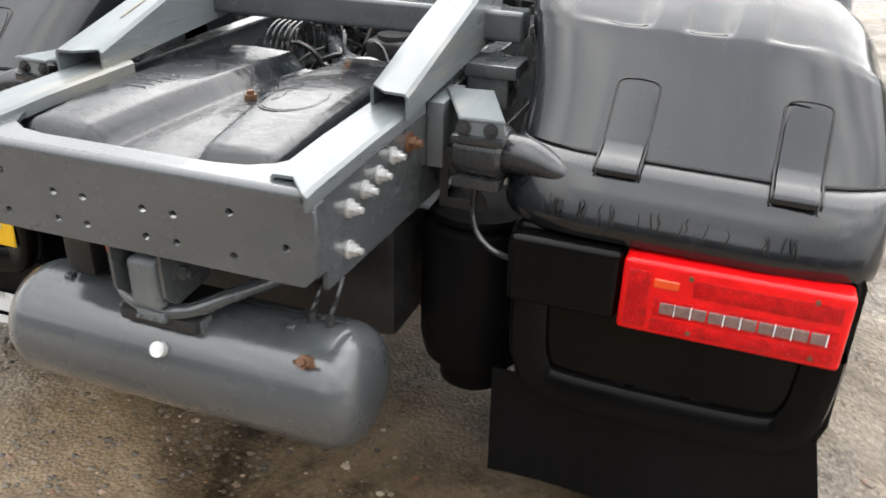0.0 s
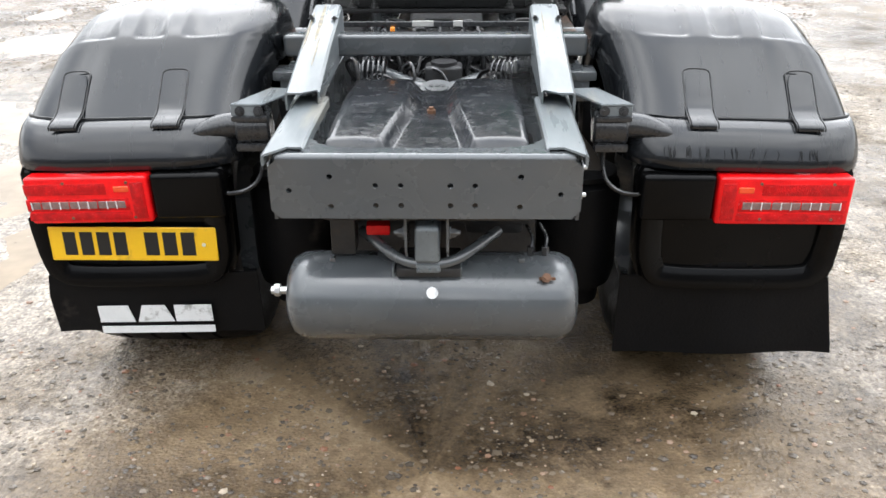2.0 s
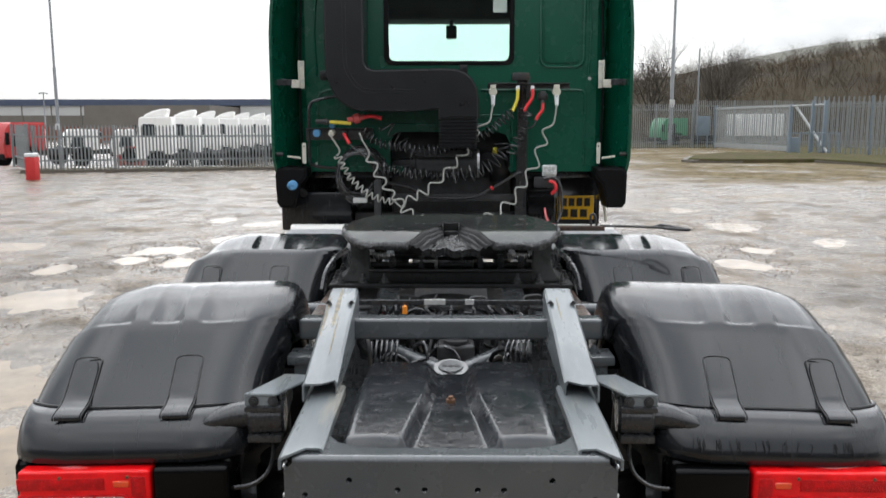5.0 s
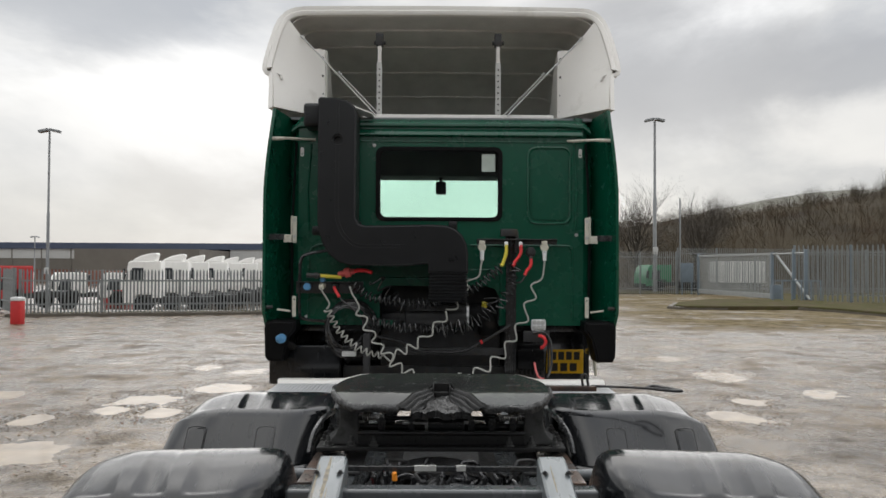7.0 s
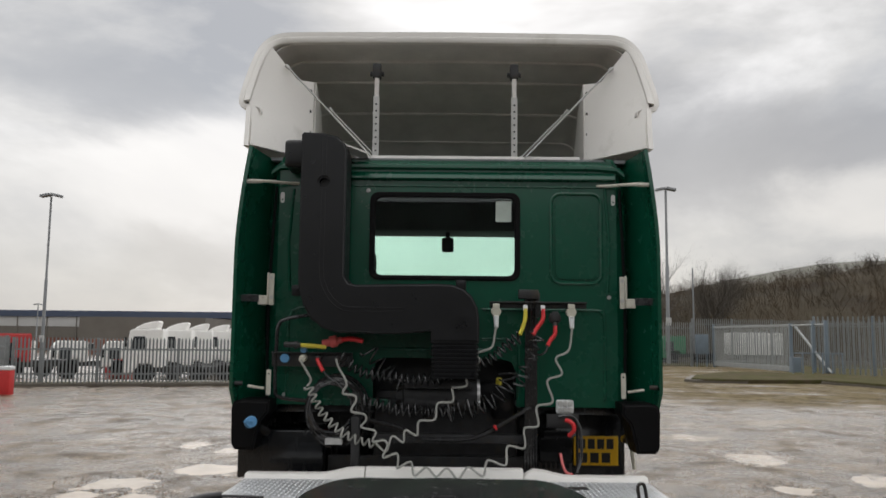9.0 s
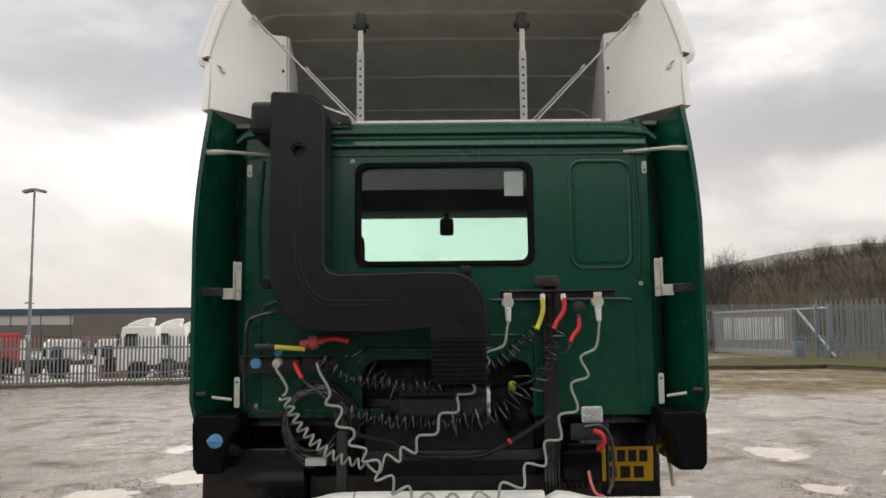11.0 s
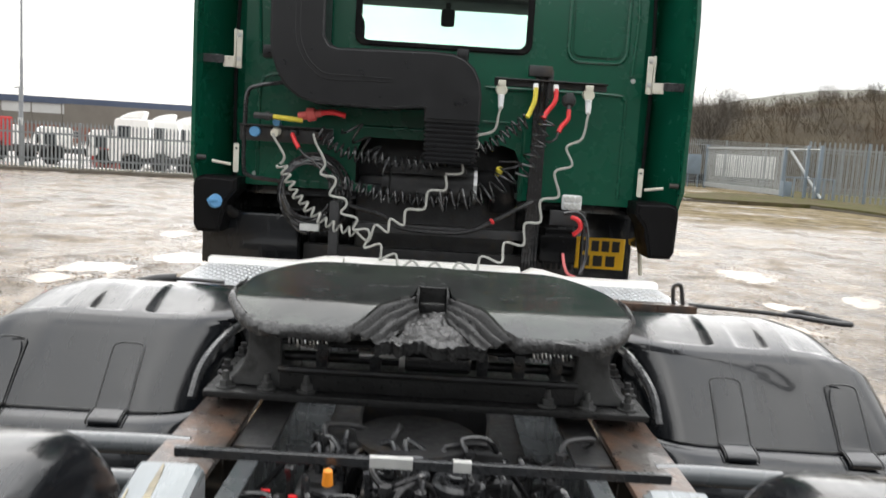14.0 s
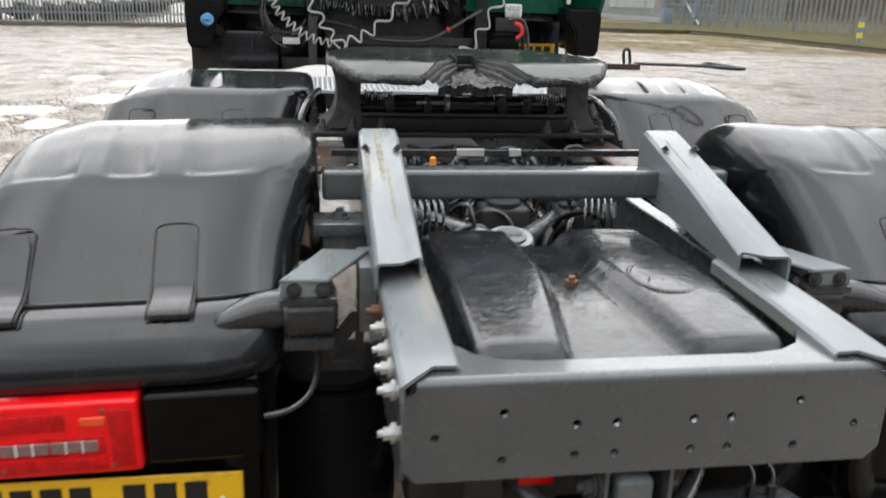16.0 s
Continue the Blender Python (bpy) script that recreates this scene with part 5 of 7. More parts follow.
box(b, -0.2, 0.2, 2.2, 4.2, 0.70, 0.90, 0.05)
part("drive_line", b, DARK, truck)
b = bm_new()
cyl(b, (-0.177, 1.262, 1.035), (-0.177, 1.26, 1.068), 0.011, 0.009, n=14, bev=0.003)
part("orange_valve_cap", b, ORANGE, truck, "small orange cap on a valve")
for x, y, m_ in ((-0.30, 1.30, RED_HOSE), (-0.245, 1.28, RED_HOSE), (0.20, 1.22, BEIGE), (0.235, 1.215, SILVER), (0.25, 0.96, STEEL), (0.275, 0.97, STEEL)):
    b = bm_new()
    cyl(b, (x, y, 0.96), (x, y + 0.01, 1.0), 0.009, n=8)
    part("pipe_fitting", b, m_, truck)
for s in (-1, 1):
    for k in range(5):
        b = bm_new()
        x = s * (0.20 + 0.018 * k)
        tube(b, curve([(x, 1.12, 0.97), (x + 0.01, 1.03, 1.0), (x - 0.01 * s, 0.95, 0.97), (x, 0.93, 0.86)], 5), 0.004, 6)
        part("brake_pipe", b, BLACK_CABLE if k % 2 else CLAMP, truck)
    for y_, z_ in ((1.50, 1.0), (1.415, 0.955)):
        b = bm_new()
        tube(b, curve([(s * 0.50, y_, z_), (s * 0.60, y_ + 0.005, z_), (s * 0.78, y_ + 0.01, z_ - 0.005)], 6), 0.023, 14)
        part("guard_strut", b, GREY, truck)

# deck behind the cab
DECK = 1.028
b = bm_new()
box(b, -1.125, 1.14, 3.22, 3.90, DECK - 0.02, DECK, 0.003, 1)
deck = part("tread_deck", b, ALU, truck, "aluminium tread deck with raised dimples")
for x0, x1, h in ((-1.125, -0.452, 0.03), (-0.446, 0.44, 0.062), (0.446, 1.14, 0.03)):
    b = bm_new()
    rows = []
    for k in range(13):
        x = x0 + (x1 - x0) * k / 12
        hh = h
        if abs(x) > 0.446:
            t = max(0.0, min(1.0, (0.70 - abs(x)) / 0.18))
            hh = 0.026 + 0.034 * t * t * (3 - 2 * t)
        rows.append([Vector((x, 3.87, DECK - 0.02)), Vector((x, 3.875, DECK + hh * 0.5)), Vector((x, 3.885, DECK + hh * 0.9)), Vector((x, 3.90, DECK + hh)), Vector((x, 3.97, DECK + hh * 0.96)), Vector((x, 3.985, DECK - 0.02))])
    sheet(b, rows, 0.004)
    part("deck_lip", b, WHITE, deck, "smooth pale front lip of the deck")
dv, df = [], []
for i in range(41):
    for j in range(19):
        cx, cy = -1.10 + 0.0545 * i + (0.027 if j % 2 else 0), 3.245 + 0.60 * j / 18
        n0 = len(dv)
        dv += [(cx + 0.010 * math.cos(q * math.pi / 3), cy + 0.008 * math.sin(q * math.pi / 3), DECK) for q in range(6)]
        dv += [(cx + 0.005 * math.cos(q * math.pi / 3), cy + 0.004 * math.sin(q * math.pi / 3), DECK + 0.005) for q in range(6)]
        df += [(n0 + q, n0 + (q + 1) % 6, n0 + 6 + (q + 1) % 6, n0 + 6 + q) for q in range(6)] + [tuple(n0 + 6 + q for q in range(6))]
me = bpy.data.meshes.new("tread_pattern")
me.from_pydata(dv, [], df)
me.materials.append(ALU)
dimples = tagged(new("tread_pattern", me), kind="stuff")
dimples.parent = deck
b = bm_new()
box(b, 0.66, 0.76, 3.62, 3.68, DECK + 0.004, DECK + 0.008)
part("deck_sticker", b, DARK, deck)
for s in (-1, 1):
    b = bm_new()
    box(b, *sorted((s * 0.55, s * 1.15)), 3.18, 3.22, 0.97, 1.02, 0.006)
    part("deck_support", b, DARK, truck)
b = bm_new()
tube(b, curve([(-0.86, 3.16, 1.06), (-1.0, 3.17, 1.062), (-1.08, 3.17, 1.062)], 5), 0.008, 8)
tube(b, curve([(-1.06, 3.17, 1.065), (-1.14, 3.15, 1.058), (-1.215, 3.12, 1.04)], 4), 0.020, 10)
part("deck_handle", b, DARK, truck)

# ---- cab ----
CY = 4.22
b = bm_new()
notch = [(0.43, 1.412), (0.43, 1.62), (0.40, 1.68), (0.33, 1.70), (-0.36, 1.70), (-0.42, 1.68), (-0.445, 1.62), (-0.445, 1.412)]
outline = notch + [(-1.05, 1.412), (-1.05, 2.90), (-1.0, 2.93), (1.0, 2.93), (1.05, 2.90), (1.05, 1.412)]
plate(b, outline, [rounded(-0.462, 0.432, 2.20, 2.705, 0.05)], 0.03, xz(CY + 0.03))
cab = part("cab_back_wall", b, GREEN, truck, "glossy dark green cab back wall")
for s in (-1, 1):
    b = bm_new()
    rows = []
    for z, f in ((1.412, 0), (1.6, 0), (2.2, 0), (2.6, 0.0), (2.86, 0.02), (2.95, 0.06)):
        rows.append([Vector((s * (x - f), y, z)) for x, y in ((1.045, CY + 0.004), (1.075, CY + 0.012), (1.10, CY + 0.035), (1.125, CY + 0.075), (1.14, CY + 0.13), (1.14, 4.9), (1.14, 6.0))])
    sheet(b, rows, 0.02)
    part("cab_side_wall", b, GREEN, cab)
b = bm_new()
rows = []
for y, z in ((CY - 0.002, 2.868), (CY - 0.022, 2.880), (CY - 0.020, 2.898), (CY + 0.0, 2.918), (CY + 0.04, 2.936), (CY + 0.12, 2.946), (5.9, 2.965)):
    rows.append([Vector((x, y, z - dz)) for x, dz in ((-1.10, 0.05), (-1.05, 0.012), (-0.9, 0), (0, 0), (0.9, 0), (1.05, 0.012), (1.10, 0.05))])
sheet(b, rows, 0.02)
part("cab_roof", b, GREEN, cab)


def bead(name, pts, r=0.008, material=GREEN, parent=cab, closed=False):
    bb = bm_new()
    pts = list(pts) + ([pts[0]] if closed else [])
    tube(bb, pts, r, 8)
    return part(name, bb, material, parent)


def flat(y, pts):
    return [(u, y, v) for u, v in pts]


b = bm_new()
sheet(b, [[Vector((x, CY + y, z)) for y, z in ((0.002, 2.858), (-0.010, 2.846), (-0.026, 2.824), (-0.030, 2.812), (-0.022, 2.803), (0.002, 2.798))] for x in (-0.60, -0.2, 0.3, 0.7, 1.0, 1.04)])
part("pressed_ledge", b, GREEN, cab)
bead("pressed_bead", flat(CY - 0.001, [(-0.60, 2.765), (1.03, 2.765)]), 0.006)
bead("panel_bead", flat(CY, rounded(0.645, 0.955, 2.165, 2.725, 0.06)), 0.011, closed=True)
b = bm_new()
plate(b, rounded(0.668, 0.932, 2.19, 2.70, 0.045), [], 0.012, xz(CY + 0.004), 0.008)
part("pressed_panel", b, GREEN, cab)
bead("pressed_bead", flat(CY, curve([(0.22, 0, 2.0), (0.5, 0, 2.0), (0.90, 0, 2.0), (0.955, 0, 1.98), (0.97, 0, 1.92), (0.97, 0, 1.45)], 5) and [(p.x, p.z) for p in curve([(0.22, 0, 2.0), (0.5, 0, 2.0), (0.90, 0, 2.0), (0.955, 0, 1.98), (0.97, 0, 1.92), (0.97, 0, 1.45)], 5)]), 0.010)
bead("pressed_bead", flat(CY, [(-0.97, 1.45), (-0.97, 1.92), (-0.95, 1.98), (-0.90, 2.0), (-0.80, 2.0)]), 0.010)
bead("pressed_bead", flat(CY, [(-0.97, 2.10), (-0.985, 2.4), (-0.96, 2.74)]), 0.010)
bead("pressed_bead", flat(CY, [(0.99, 2.10), (1.005, 2.4), (0.98, 2.78)]), 0.010)
bead("pressed_bead", flat(CY, [(-0.45, 1.755), (0.22, 1.755)]), 0.009)
bead("pressed_bead", flat(CY, [(0.22, 1.82), (0.40, 1.82), (0.44, 1.78), (0.445, 1.45)]), 0.009)
for k in range(6):
    b = bm_new()
    box(b, -0.75 + 0.07 * k, -0.70 + 0.07 * k, CY - 0.012, CY + 0.01, 1.41, 1.45, 0.004)
    part("sill_tab", b, GREEN, cab)
# rear window
b = bm_new()
o, i_ = rounded(-0.482, 0.452, 2.178, 2.726, 0.055), rounded(-0.448, 0.418, 2.206, 2.695, 0.045)
plate(b, o, [i_], 0.022, xz(CY + 0.008), 0.006)
win = part("rear_window_seal", b, RUBBER, cab, "black rubber seal round the rear window")
b = bm_new()
plate(b, rounded(-0.455, 0.425, 2.20, 2.70, 0.045), [], 0.005, xz(CY + 0.012))
pane = part("window_pane", b, CAB_GLASS, win)
pane.visible_shadow = False
b = bm_new()
plate(b, rounded(0.30, 0.398, 2.545, 2.675, 0.004), [], 0.001, xz(CY + 0.0045))
part("window_sticker", b, mat("pale_green_sticker", (0.45, 0.52, 0.47), 0.5), win)
for x, z in ((-0.495, 2.735), (1.0, 2.08), (-0.985, 1.47)):
    b = bm_new()
    bolt(b, (x, CY, z), (0, -1, 0), 0.009, 0.01)
    part("cab_screw", b, SILVER, cab)
# cab inside
b = bm_new()
box(b, -1.12, 1.12, 5.92, 5.98, 1.45, 1.98)
part("dashboard", b, SEAT, cab)
b = bm_new()
box(b, -1.12, 1.12, 4.26, 5.95, 2.93, 2.95)
box(b, -1.12, 1.12, 5.55, 5.95, 2.66, 2.94, 0.02)
part("headliner", b, TRIM, cab)
b = bm_new()
box(b, -1.12, 1.12, 4.26, 5.95, 1.415, 1.45)
part("cab_floor", b, SEAT, cab)
for s in (-1, 1):
    b = bm_new()
    rows = [[Vector((s * x, y, z)) for x, y in ((1.12, 5.3), (0.98, 5.7), (0.93, 5.95))] for z in (1.45, 2.1, 2.94)]
    sheet(b, rows, 0.05)
    part("windscreen_pillar", b, SEAT, cab)
    b = bm_new()
    box(b, s * 0.74 - 0.25, s * 0.74 + 0.25, 4.75, 4.92, 1.6, 2.44, 0.09, 4)
    box(b, s * 0.74 - 0.19, s * 0.74 + 0.19, 4.78, 4.88, 2.42, 2.66, 0.08, 4)
    part("cab_seat", b, SEAT, cab)
b = bm_new()
plate(b, [(-0.96, 1.98), (0.96, 1.98), (0.93, 2.67), (-0.93, 2.67)], [], 0.006, xz(5.96))
wind = part("windscreen", b, CAB_GLASS, cab)
wind.visible_shadow = False
b = bm_new()
box(b, -0.045, 0.05, 5.62, 5.66, 2.50, 2.62, 0.02, 3)
box(b, -0.015, 0.02, 5.63, 5.66, 2.6, 2.70, 0.004)
part("cab_camera", b, SEAT, cab)
# side deflectors
for s in (-1, 1):
    b = bm_new()
    rows = []
    for k in range(13):
        v = k / 12
        row = []
        for j in range(9):
            u = j / 8
            y = 4.03 + 0.36 * u
            ztop, zbot = 2.985 - 0.05 * u - 0.16 * max(0, 0.12 - u) / 0.12, 1.415 + 0.10 * max(0, 0.12 - u) / 0.12
            z = zbot + (ztop - zbot) * v
            x = 1.272 - 0.125 * u ** 1.2 - 0.045 * max(0, (v - 0.62) / 0.38) ** 1.6
            row.append(Vector((s * x, y, z)))
        rows.append(row)
    sheet(b, rows, 0.022)
    fin = part("side_deflector", b, GREEN, truck, "dark green side air deflector fin")
    b = bm_new()
    tube(b, curve([(s * 1.235, 4.06, 2.755), (s * 1.12, 4.10, 2.765), (s * 1.0, 4.19, 2.772), (s * 0.93, CY, 2.775)], 5), [0.014, 0.014, 0.014, 0.014, 0.013] + [0.010] * 11, 8)
    part("deflector_arm", b, CREAM, fin, "cream deflector stay")
    b = bm_new()
    box(b, *sorted((s * 1.041, s * 1.070)), 4.098, 4.106, 2.008, 2.20, 0.003, 1)
    box(b, *sorted((s * 1.072, s * 1.086)), 4.104, 4.112, 2.012, 2.205, 0.003, 1)
    box(b, *sorted((s * 1.080, s * 1.136)), 4.098, 4.106, 2.012, 2.068, 0.003, 1)
    hinge = part("deflector_hinge", b, CREAM, fin, "cream painted hinge bracket")
    for z in (2.055, 2.174):
        b = bm_new()
        bolt(b, (s * 1.057, 4.098, z), (0, -1, 0), 0.008, 0.006)
        part("hinge_bolt", b, ZINC, hinge)
    b = bm_new()
    box(b, *sorted((s * 1.13, s * 1.25)), 4.085, 4.095, 2.028, 2.072, 0.004, 1)
    part("hinge_strap", b, CLAMP, fin)
    b = bm_new()
    plate(b, rounded(*sorted((s * 1.043, s * 1.070)), 1.475, 1.625, 0.008), [ring(s * 1.0565, 1.60, 0.006)], 0.006, xz(4.106))
    part("lower_hinge", b, CREAM, fin)
    b = bm_new()
    tube(b, [(s * 1.08, 4.09, 1.515), (s * 1.14, 4.07, 1.525), (s * 1.17, 4.06, 1.53)], 0.008, 8)
    part("lower_stay", b, CREAM, fin)
    b = bm_new()
    cyl(b, (s * 1.20, 4.06, 1.545), (s * 1.245, 4.05, 1.545), 0.014, n=10)
    part("stay_knob", b, DARK, fin)
    b = bm_new()
    tube(b, curve([(s * 1.085, 4.20, 1.45), (s * 1.09, 4.19, 2.1), (s * 1.065, 4.20, 2.75)], 6), 0.010, 8)
    part("door_seal", b, RUBBER, fin)
    b = bm_new()
    plate(b, rounded(*sorted((s * 0.996, s * 1.020)), 2.635, 2.70, 0.010), [ring(s * 1.008, 2.655, 0.006)], 0.006, xz(4.11))
    part("upper_hinge", b, ZINC, fin)
    b = bm_new()
    plate(b, [(s * x, z) for x, z in ((1.03, 1.45), (1.20, 1.455), (1.24, 1.44), (1.252, 1.40), (1.246, 1.20), (1.225, 1.165), (1.115, 1.165), (1.098, 1.24), (1.075, 1.33), (1.03, 1.385))], [], 0.24, xz(4.25), 0.022)
    part("cab_skirt", b, RUBBER, truck, "black plastic skirt below the cab corner")

# roof fairing
def fair_edge():
    pts = curve([(-1.225, 0, 2.985), (-1.232, 0, 3.10), (-1.240, 0, 3.20), (-1.252, 0, 3.27), (-1.298, 0, 3.30), (-1.285, 0, 3.44), (-1.25, 0, 3.62), (-1.205, 0, 3.73), (-1.12, 0, 3.79), (-0.95, 0, 3.803), (-0.5, 0, 3.808), (0, 0, 3.812)], 4)
    pts += [Vector((-p.x, 0, p.z)) for p in pts[-2::-1]]
    return pts


b = bm_new()
edge = fair_edge()
rows = []
for i in range(17):
    v = i / 16
    row = []
    for p in edge:
        h = (p.z - 2.985) / 0.83
        y0 = 4.08 + 0.34 * h
        y = y0 + (6.0 - y0) * v
        fall = math.sqrt(max(0.0, 1 - v ** 1.7))
        z = 2.985 + (p.z - 2.985) * fall
        row.append(Vector((p.x * (1 - 0.16 * v), y, z)))
    rows.append(row)
sheet(b, rows, -0.03)
fair = part("roof_fairing", b, WHITE, truck, "white moulded roof fairing, open at the back", 50)
b = bm_new()
lip = []
for i, p in enumerate(edge):
    if p.z < 3.29:
        continue
    d = (edge[min(i + 1, len(edge) - 1)] - edge[max(i - 1, 0)]).normalized()
    inn = Vector((d.z, 0, -d.x))
    yy = 4.08 + 0.34 * (p.z - 2.985) / 0.827
    lip.append([p + inn * o + Vector((0, yy + dy, 0)) for o, dy in ((0.006, 0.05), (0.0, 0.02), (-0.002, 0.004), (0.008, -0.008), (0.030, -0.010), (0.042, -0.003), (0.046, 0.012), (0.046, 0.07))])
sheet(b, lip)
for end in (lip[0], lip[-1]):
    b.faces.new([b.verts.new(p) for p in end])
part("fairing_lip", b, WHITE, fair)
for i in (3, 6, 10, 13):
    b = bm_new()
    tube(b, [Vector((p.x * 0.95, p.y, 2.985 + (p.z - 2.985) * 0.94)) for p in rows[i][12:-12]], 0.013, 6)
    part("fairing_rib", b, LINER, fair)
b = bm_new()
sheet(b, [[Vector((p.x * 0.958, p.y + (0.035 if i == 0 else 0.0), 2.985 + (p.z - 2.985) * 0.951)) for p in r[10:-10]] for i, r in enumerate(rows)], 0.006)
part("fairing_lining", b, LINER, fair, "dull grey fairing lining", 50)
for s in (-1, 1):
    b = bm_new()
    rows2 = []
    for xo, yo, z, zi in ((1.222, 4.10, 2.99, 2.99), (1.236, 4.17, 3.15, 3.12), (1.272, 4.235, 3.31, 3.26), (1.262, 4.305, 3.50, 3.40), (1.225, 4.355, 3.62, 3.47), (1.185, 4.395, 3.735, 3.515)):
        rows2.append([Vector((s * (xo + (0.905 - xo) * u), yo + (4.50 - yo) * u, z + (zi - z) * min(1.0, u / 0.62))) for u in (0, 0.2, 0.4, 0.62, 0.8, 1)])
    sheet(b, rows2, 0.010)
    side_panel = part("fairing_side", b, WHITE, fair)
    b = bm_new()
    plate(b, [(4.505, 2.99), (4.505, 3.515), (4.56, 3.50), (4.75, 3.38), (4.82, 3.25), (4.95, 3.10), (4.95, 2.99)], [], 0.010, yz(s * 0.898))
    box(b, *sorted((s * 0.900, s * 0.936)), 4.488, 4.496, 2.995, 3.51, 0.002, 1)
    part("side_flange", b, WHITE, side_panel)
    for x, y, z in ((0.919, 4.487, 3.45), (0.919, 4.487, 3.31), (0.919, 4.487, 3.17), (0.919, 4.487, 3.04)):
        b = bm_new()
        cyl(b, (s * x, y, z), (s * x, y - 0.012, z), 0.010, n=8)
        part("fairing_bolt", b, DARK, side_panel)
    cx = -0.481 if s < 0 else 0.437
    b = bm_new()
    box(b, cx - 0.02, cx + 0.02, 4.48, 4.486, 3.0, 3.42, 0.003, 1)
    box(b, cx - 0.02, cx - 0.017, 4.48, 4.51, 3.0, 3.42)
    box(b, cx + 0.017, cx + 0.02, 4.48, 4.51, 3.0, 3.42)
    post = part("fairing_post", b, ZINC, fair, "bright drilled steel post")
    b = bm_new()
    for k in range(8):
        cyl(b, (cx, 4.477, 3.05 + 0.045 * k), (cx, 4.482, 3.05 + 0.045 * k), 0.007, n=8)
    part("post_hole", b, INK, post)
    b = bm_new()
    box(b, cx - 0.015, cx + 0.015, 4.49, 4.51, 3.40, 3.62, 0.003, 1)
    part("post_slide", b, LINER, fair)
    b = bm_new()
    box(b, cx - 0.028, cx + 0.028, 4.48, 4.55, 3.55, 3.65, 0.01)
    cyl(b, (cx - 0.045, 4.51, 3.58), (cx + 0.045, 4.51, 3.58), 0.016, n=10)
    part("post_block", b, DARK, fair)
    for p0, p1 in (((0.50, 4.40, 2.992), (1.06, 4.40, 3.585)), ((0.455, 4.56, 2.995), (0.80, 4.62, 3.36))):
        b = bm_new()
        tube(b, [(s * p0[0], p0[1], p0[2]), (s * p1[0], p1[1], p1[2])], 0.006, 8)
        cyl(b, (s * p1[0] - s * 0.01, p1[1], p1[2] - 0.01), (s * p1[0] + s * 0.014, p1[1], p1[2] + 0.014), 0.012, n=8)
        part("fairing_stay", b, ZINC, fair)
b = bm_new()
box(b, -0.60, 0.86, 4.42, 4.46, 2.968, 3.005, 0.004)
part("fairing_foot", b, WHITE, fair)

# air intake
def duct_outline():
    return [(-0.60, 2.16 + 0.02), (-0.60, 2.93), (-0.615, 2.97), (-0.66, 3.01), (-0.74, 3.03), (-0.86, 3.035), (-0.872, 3.02), (-0.872, 2.16), (-0.862, 2.08), (-0.835, 2.0), (-0.79, 1.925), (-0.72, 1.872), (-0.64, 1.848), (-0.30, 1.842), (-0.20, 1.85), (-0.10, 1.862), (-0.09, 1.855), (-0.09, 1.80), (0.192, 1.80), (0.192, 1.93), (0.182, 2.0), (0.15, 2.065), (0.10, 2.11), (0.04, 2.132), (-0.06, 2.138), (-0.53, 2.128), (-0.575, 2.14)]


b = bm_new()
plate(b, duct_outline(), [ring(-0.733, 2.735, 0.028, 18)], 0.24, xz(4.18), 0.035)
duct = part("air_intake_duct", b, DUCT, truck, "matt black plastic air intake duct")
b = bm_new()
cyl(b, (-0.733, 4.0, 2.735), (-0.733, 3.99, 2.735), 0.034, n=16)
part("duct_hole", b, INK, duct)
b = bm_new()
box(b, -0.99, -0.86, 4.02, 4.35, 2.84, 3.01, 0.03, 3)
part("duct_mouth", b, DUCT, duct)
b = bm_new()
rows = [[Vector((x, y, z)) for x, z in ((-0.84, 3.045), (-0.7, 3.04), (-0.62, 3.0), (-0.50, 2.955))] for y in (4.10, 4.35)]
sheet(b, rows, 0.01)
part("duct_flap", b, WHITE, duct)
for off in (0.0, 0.024):
    b = bm_new()
    tube(b, curve([(-0.747 + off, 3.942, 2.69), (-0.747 + off, 3.942, 2.45), (-0.747 + off, 3.942, 2.206), (-0.73 + off, 3.942, 2.12 + 0.2 * off), (-0.688 + off * 0.8, 3.942, 2.042 + off * 0.6), (-0.62 + off * 0.4, 3.942, 1.984 + off * 0.9), (-0.56, 3.942, 1.970 + off), (-0.45, 3.942, 1.970 + off), (-0.254, 3.942, 1.976 + off * 0.6)], 6), 0.0042, 6)
    part("duct_rib", b, DUCT, duct)
    b = bm_new()
    tube(b, [(-0.747 + off, 3.942, 2.775), (-0.747 + off, 3.942, 2.99)], 0.0042, 6)
    part("duct_rib", b, DUCT, duct)
b = bm_new()
rows = []
for k in range(37):
    z = 1.80 - 0.0058 * k
    off = 0.0 if k % 4 in (0, 1) else 0.010
    rows.append([Vector((0.051 + (0.139 - off) * u, 4.063 + (0.115 - off) * v, z)) for u, v in [(x, y) for x, y in rounded(-1, 1, -1, 1, 0.18)] + [rounded(-1, 1, -1, 1, 0.18)[0]]])
sheet(b, rows)
bmesh.ops.remove_doubles(b, verts=b.verts, dist=1e-5)
part("duct_bellows", b, DUCT, duct, "ribbed black rubber bellows", 25)
for x, z in ((0.085, 2.13), (-0.885, 2.09)):
    b = bm_new()
    box(b, x - 0.03, x + 0.03, 3.99, 4.05, z - 0.03, z + 0.035, 0.012)
    bolt(b, (x, 3.99, z), (0, -1, 0), 0.010, 0.01)
    part("duct_lug", b, DUCT, duct)
b = bm_new()
